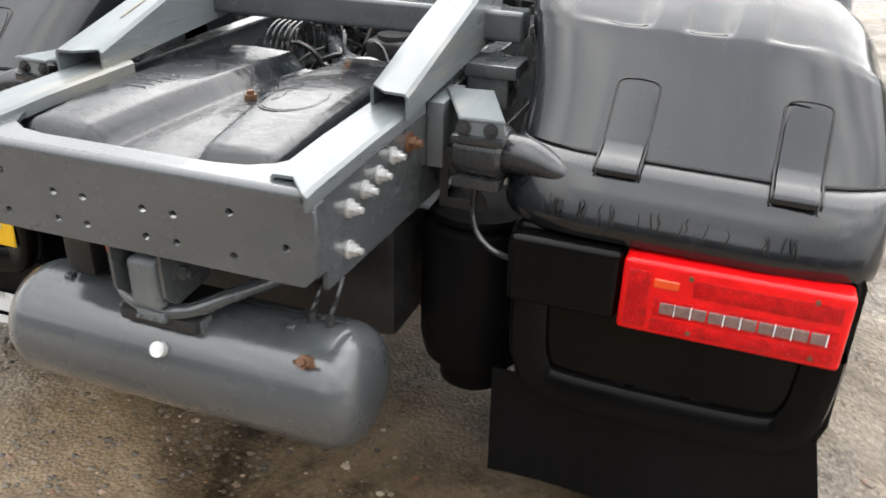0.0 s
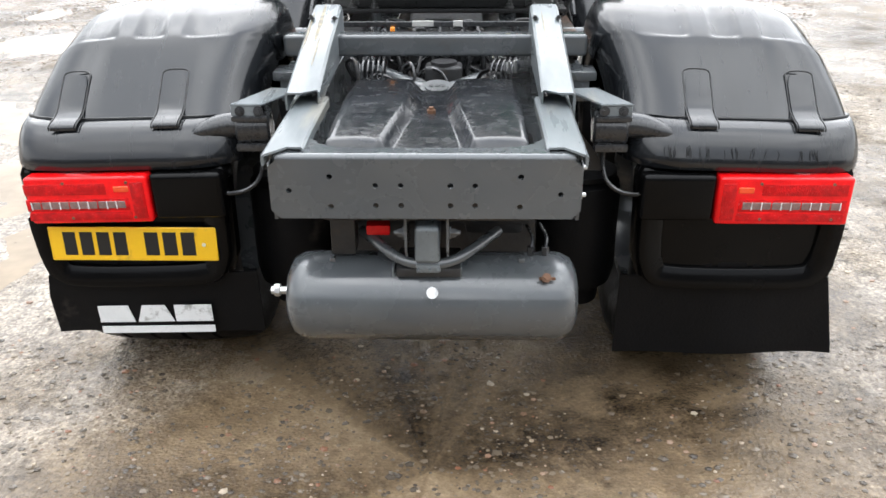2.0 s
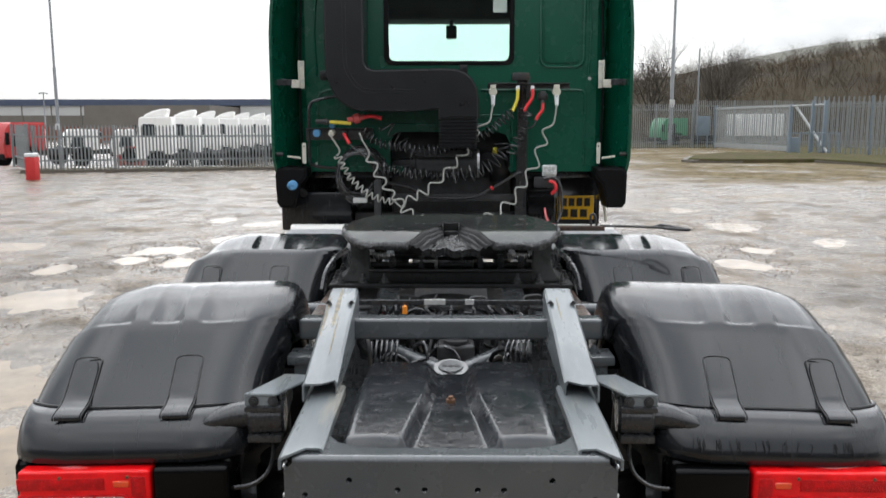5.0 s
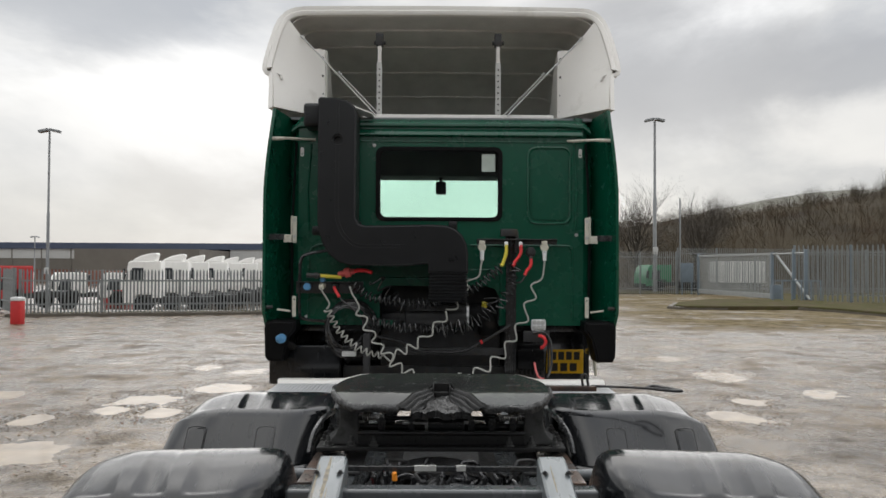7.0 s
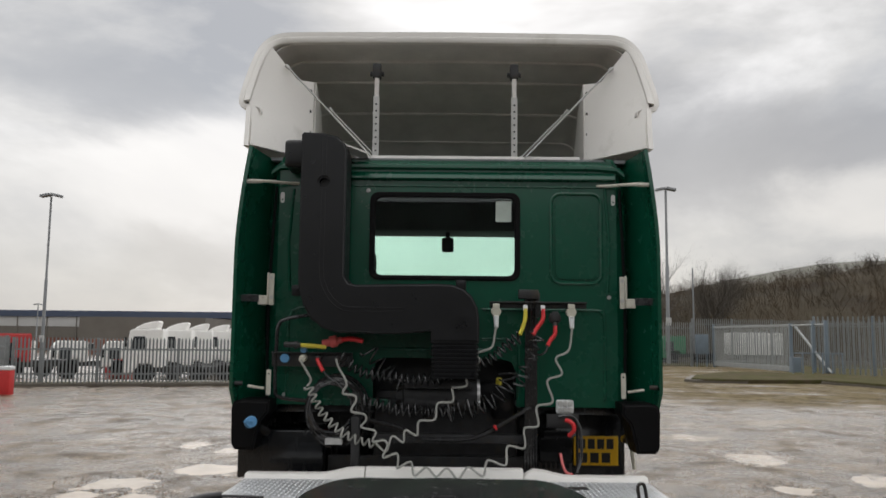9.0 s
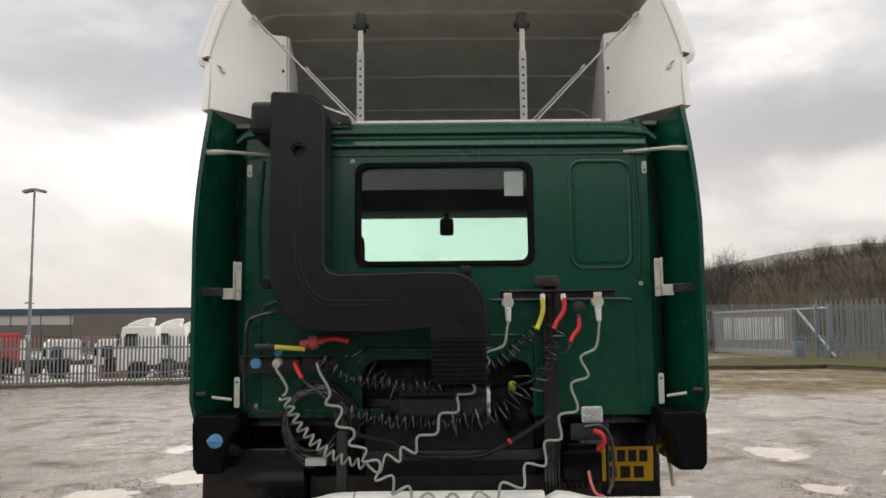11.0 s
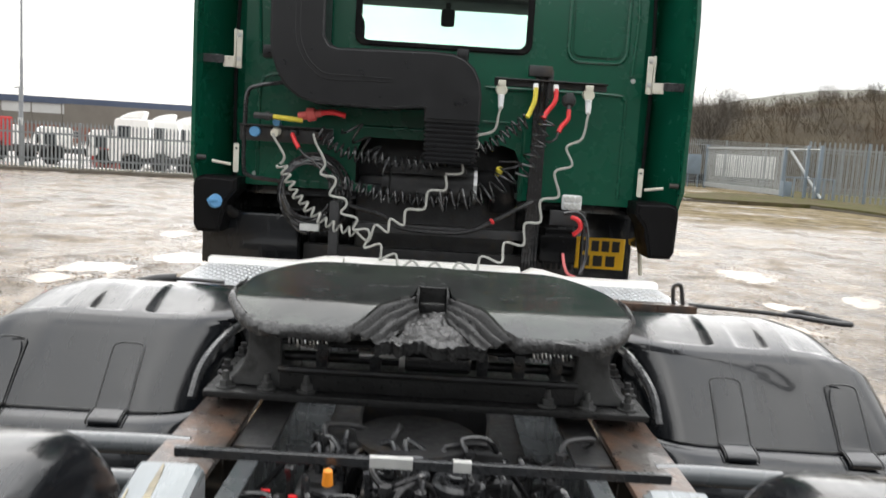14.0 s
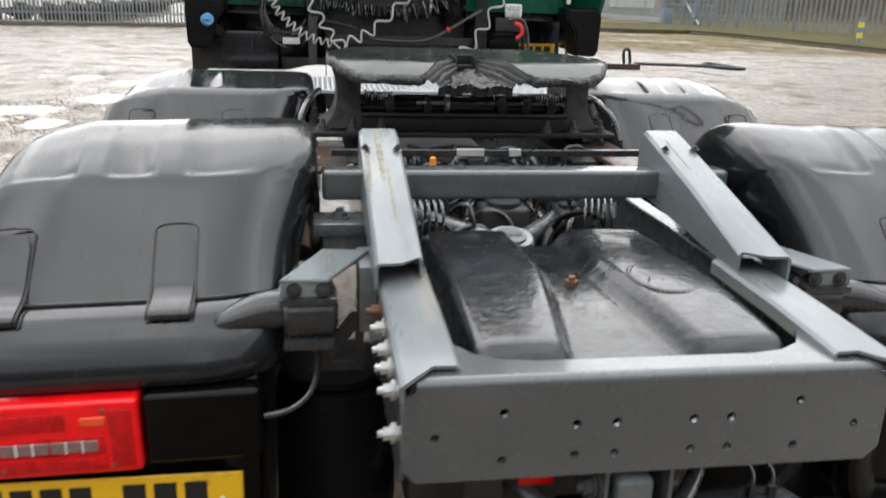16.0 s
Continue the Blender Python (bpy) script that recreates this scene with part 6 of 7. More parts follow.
tube(b, curve([(-0.62, 4.16, 2.02), (-0.80, 4.14, 1.96), (-0.95, 4.12, 1.93), (-1.01, 4.12, 1.89), (-1.02, 4.12, 1.75), (-1.02, 4.12, 1.52), (-0.99, 4.13, 1.46), (-0.80, 4.13, 1.44)], 6), 0.012, 8)
part("breather_pipe", b, BLACK_CABLE, truck)

# engine and gear under the cab
b = bm_new()
box(b, -0.45, 0.45, 4.35, 5.4, 0.75, 1.5, 0.05)
part("engine_block", b, DARK, truck)
b = bm_new()
box(b, -0.47, 0.46, 4.46, 5.6, 1.40, 1.74, 0.01)
box(b, -0.47, 0.46, 4.252, 4.47, 1.705, 1.74)
box(b, -0.47, -0.448, 4.252, 4.47, 1.40, 1.71)
box(b, 0.433, 0.46, 4.252, 4.47, 1.40, 1.71)
part("engine_tunnel", b, DARK, cab)
for s in (-1, 1):
    b = bm_new()
    box(b, *sorted((s * 0.44, s * 1.17)), 4.62, 4.68, 0.55, 1.43, 0.01)
    box(b, *sorted((s * 0.44, s * 1.17)), 4.30, 4.68, 1.36, 1.41, 0.01)
    part("wheel_arch", b, PLASTIC, truck)
b = bm_new()
box(b, -1.255, -1.10, 4.22, 4.70, 0.975, 1.41, 0.01)
part("arch_filler", b, PLASTIC, truck)
b = bm_new()
box(b, 1.10, 1.225, 4.26, 4.42, 1.19, 1.41, 0.01)
part("arch_filler", b, PLASTIC, truck)
b = bm_new()
cyl(b, (-0.26, 4.26, 1.47), (0.20, 4.26, 1.47), 0.095, n=24, bev=0.01)
cyl(b, (-0.30, 4.26, 1.47), (-0.26, 4.26, 1.47), 0.05, n=16)
box(b, -0.25, 0.15, 4.13, 4.2, 1.52, 1.57, 0.012)
part("filter_housing", b, DARK, truck)
b = bm_new()
lathe(b, [(0.0, 0.098), (0.0, 0.104), (0.018, 0.104), (0.018, 0.098)], (0.19, 4.26, 1.47), 24)
part("hose_band", b, STEEL, truck)
b = bm_new()
tube(b, curve([(0.2, 4.26, 1.47), (0.28, 4.26, 1.49), (0.34, 4.28, 1.46), (0.36, 4.3, 1.35)], 5), 0.075, 16)
part("charge_hose", b, RUBBER, truck)
b = bm_new()
cyl(b, (0.318, 4.19, 1.545), (0.322, 4.165, 1.58), 0.020, n=14, bev=0.004)
part("yellow_filler_cap", b, YELLOW_HOSE, truck)
b = bm_new()
box(b, -1.20, -0.735, 4.20, 4.75, 0.97, 1.262, 0.015)
part("air_box", b, PLASTIC, truck, "black plastic box below the cab")
b = bm_new()
cyl(b, (-1.13, 3.98, 1.325), (-1.11, 3.93, 1.335), 0.034, n=12, bev=0.006)
cyl(b, (-1.12, 4.05, 1.31), (-1.13, 3.98, 1.325), 0.026, n=12)
box(b, -1.15, -1.10, 3.915, 3.935, 1.33, 1.342)
part("blue_filler_cap", b, BLUE, truck, "blue filler cap")
b = bm_new()
tube(b, [(-1.12, 4.05, 1.31), (-1.08, 4.2, 1.25)], 0.028, 12)
part("filler_neck", b, DARK, truck)
b = bm_new()
box(b, -0.72, 0.78, 4.30, 4.36, 0.95, 1.10, 0.01)
box(b, -0.55, -0.50, 4.02, 4.08, 1.0, 1.36, 0.008)
box(b, -0.44, 0.55, 4.15, 4.22, 1.20, 1.25, 0.008)
part("rear_cab_member", b, DARK, truck)
b = bm_new()
rows = []
for z in (0.60, 0.9, 1.10, 1.25, 1.36):
    rows.append([Vector((x, 4.55 + max(0, z - 1.0) * 0.25, z)) for x in (0.72, 0.9, 1.14)])
sheet(b, rows, 0.01)
part("front_guard_panel", b, PLASTIC, truck)
b = bm_new()
tube(b, curve([(1.18, 4.40, 1.02), (1.165, 4.42, 1.16), (1.13, 4.45, 1.30)], 5), 0.012, 8)
part("guard_edge", b, BEIGE, truck)
number_plate("square_number_plate", 0.965, 4.525, 1.115, 0.285, 0.185, [(-0.12, 0.12, 0.012, 0.075, 4), (-0.12, 0.10, -0.075, -0.012, 3)], 2, "square yellow number plate with dark bars")

# connector brackets
b = bm_new()
box(b, -1.045, -0.56, 4.115, 4.13, 1.645, 1.728, 0.004)
box(b, -1.045, -0.56, 4.08, 4.125, 1.722, 1.73, 0.002, 1)
brk_l = part("left_connector_plate", b, DARK, truck, "black connector plate")
brk_l.name = "connector_plate"
b = bm_new()
box(b, 0.26, 0.84, 4.10, 4.13, 2.005, 2.04, 0.004)
box(b, 0.26, 0.84, 4.06, 4.13, 2.036, 2.044, 0.002, 1)
brk_r = part("connector_plate", b, DARK, truck, "black connector rail")
b = bm_new()
box(b, 0.43, 0.55, 4.06, 4.12, 2.06, 2.115, 0.008)
box(b, 0.535, 0.56, 4.08, 4.12, 1.95, 2.10, 0.005)
part("connector_block", b, DARK, brk_r)
for k in range(5):
    b = bm_new()
    tube(b, curve([(0.475 + 0.016 * k, 4.10 + 0.012 * (k % 2), 2.06), (0.48 + 0.014 * k, 4.11, 1.6), (0.47 + 0.018 * k, 4.10, 1.03)], 6), 0.0095, 8)
    part("bundled_cable", b, BLACK_CABLE, brk_r)
b = bm_new()
cyl(b, (-0.962, 4.115, 1.693), (-0.962, 4.085, 1.693), 0.028, n=18, bev=0.004)
part("blue_cover", b, BLUE, brk_l)
b = bm_new()
cyl(b, (-0.853, 4.12, 1.70), (-0.853, 4.05, 1.688), 0.026, 0.02, n=16, bev=0.004)
part("white_plug", b, BEIGE, brk_l)
for x in (-0.76, -0.64):
    b = bm_new()
    cyl(b, (x, 4.12, 1.70), (x, 4.06, 1.69), 0.024, 0.02, n=14, bev=0.004)
    part("socket", b, DARK, brk_l)
b = bm_new()
cyl(b, (-0.85, 4.13, 1.735), (-0.85, 4.08, 1.745), 0.02, n=12)
part("socket_lid", b, BLUE, brk_l)
b = bm_new()
tube(b, curve([(-0.762, 4.06, 1.69), (-0.745, 4.04, 1.66), (-0.72, 4.02, 1.622)], 4), 0.012, 10)
part("red_lead", b, RED_HOSE, brk_l)
b = bm_new()
tube(b, curve([(-0.72, 4.02, 1.622), (-0.69, 4.02, 1.59), (-0.63, 4.02, 1.55), (-0.56, 4.0, 1.47)], 4), 0.006, 7)
part("black_lead", b, BLACK_CABLE, brk_l)
b = bm_new()
cyl(b, (-0.96, 4.05, 1.775), (-0.86, 4.05, 1.772), 0.017, n=12, bev=0.004)
cyl(b, (-0.90, 4.05, 1.773), (-0.88, 4.05, 1.773), 0.023, n=10)
part("coupling_head", b, DARK, brk_l)
b = bm_new()
tube(b, curve([(-0.86, 4.05, 1.772), (-0.80, 4.05, 1.768), (-0.71, 4.05, 1.762)], 4), 0.013, 10)
part("yellow_coupling_sleeve", b, YELLOW_HOSE, brk_l)
b = bm_new()
cyl(b, (-0.735, 4.06, 1.782), (-0.69, 4.06, 1.79), 0.022, n=12, bev=0.004)
cyl(b, (-0.69, 4.06, 1.79), (-0.645, 4.06, 1.80), 0.036, 0.034, n=14, bev=0.006)
cyl(b, (-0.645, 4.06, 1.80), (-0.62, 4.06, 1.805), 0.02, n=12)
part("red_coupling_head", b, mat("faded_red_coupling", (0.55, 0.09, 0.08), 0.5, var=0.2), brk_l)
b = bm_new()
tube(b, curve([(-0.62, 4.06, 1.805), (-0.56, 4.05, 1.812), (-0.491, 4.04, 1.798)], 4), 0.014, 10)
part("red_coupling_sleeve", b, RED_HOSE, brk_l)
for x in (0.296, 0.744):
    b = bm_new()
    cyl(b, (x, 4.10, 1.985), (x, 4.055, 1.98), 0.030, n=18, bev=0.005)
    box(b, x - 0.02, x + 0.02, 4.05, 4.08, 2.0, 2.03, 0.004)
    part("plug_cap", b, BEIGE, brk_r)
    b = bm_new()
    cyl(b, (x, 4.055, 1.955), (x, 4.045, 1.885), 0.017, 0.013, n=12, bev=0.003)
    part("plug_boot", b, PALE, brk_r)
for x, z0, x1, z1, m_ in ((0.469, 2.0, 0.432, 1.848, YELLOW_HOSE), (0.573, 2.0, 0.515, 1.848, RED_HOSE), (0.645, 1.90, 0.597, 1.783, RED_HOSE)):
    b = bm_new()
    cyl(b, (x, 4.06, z0 + 0.02), (x, 4.05, z0 - 0.01), 0.014, n=10)
    part("hose_ferrule", b, PALE if z0 > 1.95 else DARK, brk_r)
    b = bm_new()
    tube(b, curve([(x, 4.05, z0), (x - 0.002, 4.04, z0 - (z0 - z1) * 0.4), (x1 + 0.015, 4.03, z1 + 0.03), (x1, 4.02, z1)], 5), 0.0125, 10)
    part("hose_sleeve", b, m_, brk_r)
b = bm_new()
cyl(b, (0.645, 4.10, 1.95), (0.645, 4.05, 1.945), 0.036, n=18, bev=0.006)
box(b, 0.625, 0.665, 4.04, 4.06, 1.93, 1.985, 0.005)
part("round_socket", b, DARK, brk_r)
b = bm_new()
tube(b, curve([(0.597, 4.02, 1.783), (0.585, 4.02, 1.75), (0.55, 4.03, 1.73), (0.50, 4.04, 1.75), (0.47, 4.04, 1.80)], 5), 0.006, 7)
part("black_lead", b, BLACK_CABLE, brk_r)

# work lamp and fuse box
LENS = mat("frosted_lamp_lens", (0.50, 0.50, 0.48), 0.3, var=0.25, scale=60.0, bump=0.3, coat=0.4)
b = bm_new()
box(b, 0.655, 0.76, 4.085, 4.12, 1.385, 1.465, 0.014, 3)
lamp = part("work_lamp", b, PALE, truck, "small square white work lamp")
for k in range(6):
    b = bm_new()
    x, z = 0.68 + 0.028 * (k % 3), 1.407 + 0.036 * (k // 3)
    cyl(b, (x, 4.086, z), (x, 4.078, z), 0.017, 0.013, n=12)
    part("lamp_reflector", b, LENS, lamp)
b = bm_new()
box(b, 0.555, 0.745, 4.06, 4.16, 1.10, 1.25, 0.012)
box(b, 0.575, 0.72, 4.05, 4.07, 1.245, 1.29, 0.008)
for k in range(6):
    box(b, 0.57 + 0.028 * k, 0.585 + 0.028 * k, 4.05, 4.07, 1.075, 1.11, 0.002, 1)
part("fuse_box", b, GLOSS_BLACK, truck, "black fuse box with cables")
b = bm_new()
box(b, 0.60, 0.785, 4.10, 4.13, 1.30, 1.38, 0.006)
box(b, 0.775, 0.785, 4.08, 4.13, 1.04, 1.38, 0.003)
part("fuse_bracket", b, DARK, truck)
for pts, m_, r in (([(0.70, 4.02, 1.355), (0.735, 4.0, 1.34), (0.745, 4.0, 1.30), (0.72, 4.03, 1.265)], RED_HOSE, 0.012), ([(0.672, 4.04, 1.16), (0.68, 4.0, 1.10), (0.70, 3.99, 1.06), (0.735, 3.99, 1.05)], mat("pink_cable", (0.6, 0.14, 0.14), 0.5), 0.008), ([(0.66, 4.04, 1.37), (0.74, 4.03, 1.375), (0.785, 4.03, 1.30), (0.79, 4.02, 1.15), (0.76, 4.0, 1.06)], BLACK_CABLE, 0.010)):
    b = bm_new()
    tube(b, curve(pts, 6), r, 9)
    part("battery_cable", b, m_, truck)

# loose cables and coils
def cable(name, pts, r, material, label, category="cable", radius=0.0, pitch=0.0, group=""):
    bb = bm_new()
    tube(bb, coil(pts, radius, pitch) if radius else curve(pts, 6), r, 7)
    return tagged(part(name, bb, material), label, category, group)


def on(y, pts):
    return [(x, y, z) for x, z in pts]


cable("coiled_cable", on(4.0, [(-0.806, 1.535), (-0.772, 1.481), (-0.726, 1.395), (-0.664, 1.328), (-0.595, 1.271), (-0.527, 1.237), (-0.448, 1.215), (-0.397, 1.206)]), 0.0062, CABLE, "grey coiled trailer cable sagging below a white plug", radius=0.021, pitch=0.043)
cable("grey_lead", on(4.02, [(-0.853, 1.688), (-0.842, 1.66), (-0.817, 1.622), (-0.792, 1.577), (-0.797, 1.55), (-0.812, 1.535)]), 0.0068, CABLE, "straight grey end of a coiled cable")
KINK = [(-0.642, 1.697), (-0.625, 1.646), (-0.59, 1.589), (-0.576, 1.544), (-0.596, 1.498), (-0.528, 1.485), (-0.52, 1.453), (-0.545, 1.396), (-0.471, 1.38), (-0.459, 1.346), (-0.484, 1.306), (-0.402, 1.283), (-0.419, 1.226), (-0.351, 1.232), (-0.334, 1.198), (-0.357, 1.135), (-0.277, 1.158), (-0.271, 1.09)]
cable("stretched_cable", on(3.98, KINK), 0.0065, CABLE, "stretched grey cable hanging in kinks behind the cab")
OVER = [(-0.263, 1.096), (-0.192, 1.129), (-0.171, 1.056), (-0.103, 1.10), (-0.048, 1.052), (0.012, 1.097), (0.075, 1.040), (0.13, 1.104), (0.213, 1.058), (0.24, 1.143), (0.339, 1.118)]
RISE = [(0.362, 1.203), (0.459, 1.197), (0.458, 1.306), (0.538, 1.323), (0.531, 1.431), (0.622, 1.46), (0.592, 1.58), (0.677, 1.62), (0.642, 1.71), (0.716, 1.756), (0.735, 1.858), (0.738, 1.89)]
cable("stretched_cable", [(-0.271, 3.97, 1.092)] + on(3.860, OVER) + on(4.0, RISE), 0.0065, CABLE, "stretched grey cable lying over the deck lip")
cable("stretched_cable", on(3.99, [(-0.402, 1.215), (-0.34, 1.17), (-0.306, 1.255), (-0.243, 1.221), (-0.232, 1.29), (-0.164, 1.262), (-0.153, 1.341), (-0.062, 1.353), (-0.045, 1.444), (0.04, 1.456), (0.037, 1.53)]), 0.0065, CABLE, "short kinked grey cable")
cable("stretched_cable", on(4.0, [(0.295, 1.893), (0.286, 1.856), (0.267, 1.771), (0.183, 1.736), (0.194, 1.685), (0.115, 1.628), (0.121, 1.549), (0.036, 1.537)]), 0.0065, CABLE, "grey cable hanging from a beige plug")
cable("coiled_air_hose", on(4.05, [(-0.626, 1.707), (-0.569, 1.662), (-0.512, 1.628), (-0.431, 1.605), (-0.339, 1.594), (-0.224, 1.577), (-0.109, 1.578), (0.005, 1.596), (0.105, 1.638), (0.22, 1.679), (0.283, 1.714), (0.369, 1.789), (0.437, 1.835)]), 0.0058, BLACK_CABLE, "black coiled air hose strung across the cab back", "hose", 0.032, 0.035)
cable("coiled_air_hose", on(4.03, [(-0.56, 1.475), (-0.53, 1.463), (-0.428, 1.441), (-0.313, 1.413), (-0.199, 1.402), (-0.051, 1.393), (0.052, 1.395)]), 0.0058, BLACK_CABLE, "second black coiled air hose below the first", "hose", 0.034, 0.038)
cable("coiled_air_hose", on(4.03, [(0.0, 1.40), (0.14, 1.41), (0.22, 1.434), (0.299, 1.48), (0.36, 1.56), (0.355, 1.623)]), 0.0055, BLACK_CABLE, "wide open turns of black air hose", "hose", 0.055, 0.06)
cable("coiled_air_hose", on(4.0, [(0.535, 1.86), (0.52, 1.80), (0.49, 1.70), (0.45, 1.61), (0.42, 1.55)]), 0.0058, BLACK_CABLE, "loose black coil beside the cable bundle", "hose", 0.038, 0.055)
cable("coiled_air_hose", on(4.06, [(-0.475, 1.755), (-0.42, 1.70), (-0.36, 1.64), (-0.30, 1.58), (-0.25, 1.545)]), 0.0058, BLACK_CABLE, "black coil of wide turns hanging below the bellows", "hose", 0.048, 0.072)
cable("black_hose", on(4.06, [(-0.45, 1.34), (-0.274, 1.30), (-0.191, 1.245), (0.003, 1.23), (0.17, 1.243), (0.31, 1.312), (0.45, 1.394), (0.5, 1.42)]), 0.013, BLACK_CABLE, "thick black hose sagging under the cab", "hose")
b = bm_new()
cyl(b, (0.285, 4.045, 1.30), (0.30, 4.045, 1.31), 0.016, n=10, bev=0.003)
part("red_hose_end", b, RED_HOSE, truck)
for k in range(6):
    rr = 0.125 + 0.013 * k
    cable("looped_cable", [(-0.675 + 0.006 * k + rr * math.cos(a * math.pi / 14 + k), 4.08 + 0.012 * k + 0.01 * math.sin(a * 0.9), 1.405 - 0.004 * k + rr * 1.12 * math.sin(a * math.pi / 14 + k)) for a in range(27)], 0.0085, BLACK_CABLE, "black cable wound in a loop", group="loops of black cable")
b = bm_new()
box(b, -0.70, -0.60, 4.02, 4.06, 1.20, 1.235, 0.004)
part("silver_bracket", b, ZINC, truck)
# ---- yard and distance ----
FENCE = mat("galvanised_fence", (0.20, 0.213, 0.215), 0.55, metal=0.1, var=0.25, scale=3.0)
GATE = mat("pale_galvanised_gate", (0.31, 0.325, 0.32), 0.5, metal=0.1, var=0.15, scale=3.0)
BLUE_GREY = mat("blue_grey_gate_paint", (0.15, 0.19, 0.225), 0.5, var=0.15, scale=3.0)
POLE = mat("grey_pole", (0.26, 0.27, 0.28), 0.5, metal=0.3, var=0.12, scale=3.0)
KERB = mat("wet_concrete_kerb", (0.10, 0.086, 0.068), 0.6, var=0.25, scale=4.0, bump=0.3)
GRASS = mat("rough_winter_grass", (0.066, 0.064, 0.024), 0.95, var=0.5, scale=1.5, bump=0.8, bscale=40, spec=0.05, dirt=(0.085, 0.068, 0.042), damt=0.5, dscale=0.9)
VAN_WHITE = mat("white_lorry_paint", (0.88, 0.87, 0.84), 0.35, var=0.06, scale=2.0)
VAN_RED = mat("red_lorry_paint", (0.45, 0.03, 0.03), 0.35, var=0.08, scale=2.0)
DARK_GLASS = mat("dark_lorry_glass", (0.03, 0.035, 0.04), 0.1, var=0.1)
CLAD_GREY = mat("grey_cladding", (0.155, 0.14, 0.12), 0.6, var=0.12, scale=0.6)
CLAD_BLUE = mat("blue_cladding", (0.06, 0.08, 0.13), 0.6, var=0.1, scale=0.6)
CLAD_WHITE = mat("pale_cladding", (0.50, 0.50, 0.49), 0.6, var=0.08, scale=0.6)
BRICK = mat("red_brick_wall", (0.22, 0.09, 0.06), 0.8, var=0.3, scale=2.0)
BARK = mat("bare_bark", (0.078, 0.068, 0.056), 0.85, var=0.3, scale=3.0, spec=0.2)
TWIGS = mat("brown_winter_twigs", (0.088, 0.072, 0.050), 0.9, var=0.55, scale=0.16, spec=0.1, dirt=(0.085, 0.055, 0.035), damt=0.3, dscale=0.12)
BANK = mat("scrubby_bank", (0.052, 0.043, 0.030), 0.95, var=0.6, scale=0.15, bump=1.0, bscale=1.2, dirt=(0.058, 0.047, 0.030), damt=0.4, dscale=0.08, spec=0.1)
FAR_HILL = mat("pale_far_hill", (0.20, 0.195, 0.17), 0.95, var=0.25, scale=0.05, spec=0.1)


def pale_mesh(h, w=0.062):
    bb = bm_new()
    rows = [[Vector((x, y, z)) for x, y in ((-w / 2, 0.012), (-w / 4, 0), (w / 4, 0), (w / 2, 0.012))] for z in (0.05, h - 0.10)]
    sheet(bb, rows, 0.004)
    tip = [[Vector((x, y, h - 0.10)) for x, y in ((-w / 2, 0.012), (-w / 4, 0), (w / 4, 0), (w / 2, 0.012))], [Vector((x * 0.25, 0.004, h)) for x in (-w / 2, -w / 4, w / 4, w / 2)]]
    sheet(bb, tip, 0.004)
    return bb


def palisade(name, p0, p1, h, label, z=0.0, step=0.155, post_every=2.75, post_material=FENCE):
    """A steel palisade fence from p0 to p1."""
    root = tagged(new(name), label, "fence")
    p0, p1 = Vector((*p0, z)), Vector((*p1, z))
    d = p1 - p0
    yaw = math.degrees(math.atan2(d.y, d.x))
    n = int(d.length / step)
    first = part("fence_pale", pale_mesh(h), FENCE, root)
    turn = pose(0, 0, 0, 0, 0, yaw) @ Matrix.Diagonal((max(1.0, step / 0.17), 1, 1, 1))
    first.matrix_basis = Matrix.Translation(p0) @ turn
    for k in range(1, n):
        share(first, Matrix.Translation(p0 + d * (k / n)) @ turn, root)
    for hh in (0.4, h - 0.45):
        bb = bm_new()
        box(bb, 0, d.length, 0.014, 0.06, hh, hh + 0.06)
        r = part("fence_rail", bb, FENCE, root)
        r.matrix_basis = Matrix.Translation(p0) @ pose(0, 0, 0, 0, 0, yaw)
    m = max(1, int(d.length / post_every))
    for k in range(m + 1):
        bb = bm_new()
        box(bb, -0.05, 0.05, 0.06, 0.15, 0, h, 0.006, 1)
        q = part("fence_post", bb, post_material, root)
        q.matrix_basis = Matrix.Translation(p0 + d * (k / m)) @ pose(0, 0, 0, 0, 0, yaw)
    return root


palisade("palisade_fence", (-15.2, 28.0), (-1.9, 31.8), 1.72, "galvanised palisade fence beside the parked lorries", 0.0, step=0.125)
palisade("palisade_fence", (-15.3, 28.0), (-17.4, 31.0), 1.72, "short return of galvanised palisade fence", 0.05)
palisade("palisade_fence", (9.0, 56.5), (17.6, 58.5), 3.15, "far galvanised palisade fence below the scrub", 0.0)
palisade("palisade_fence", (20.35, 45.0), (32.0, 36.0), 3.2, "galvanised palisade fence along the grass strip", 0.05, step=0.25, post_material=BLUE_GREY)

palisade("palisade_fence", (17.7, 58.6), (36.0, 61.5), 3.45, "tall galvanised palisade fence behind the sliding gate", 0.0)

# sliding gate
gate = tagged(new("sliding_gate"), "blue-grey steel sliding gate, closed, with a diagonal brace", "gate")
g0, g1 = Vector((18.75, 57.2, 0.0)), Vector((20.0, 47.2, 0.0))
gd = g1 - g0
gyaw = math.degrees(math.atan2(gd.y, gd.x))
gm = Matrix.Translation(g0) @ pose(0, 0, 0, 0, 0, gyaw)
for z0, z1, m_ in ((0.12, 0.42, GATE), (2.72, 2.86, GATE)):
    b = bm_new()
    box(b, 0, gd.length, -0.05, 0.05, z0, z1, 0.01, 1)
    part("gate_beam", b, m_, gate).matrix_basis = gm
b = bm_new()
box(b, -0.030, 0.030, -0.008, 0.008, 0.4, 2.75)
gp = part("gate_bar", b, GATE, gate)
gp.matrix_basis = gm @ pose(0.1, 0, 0)
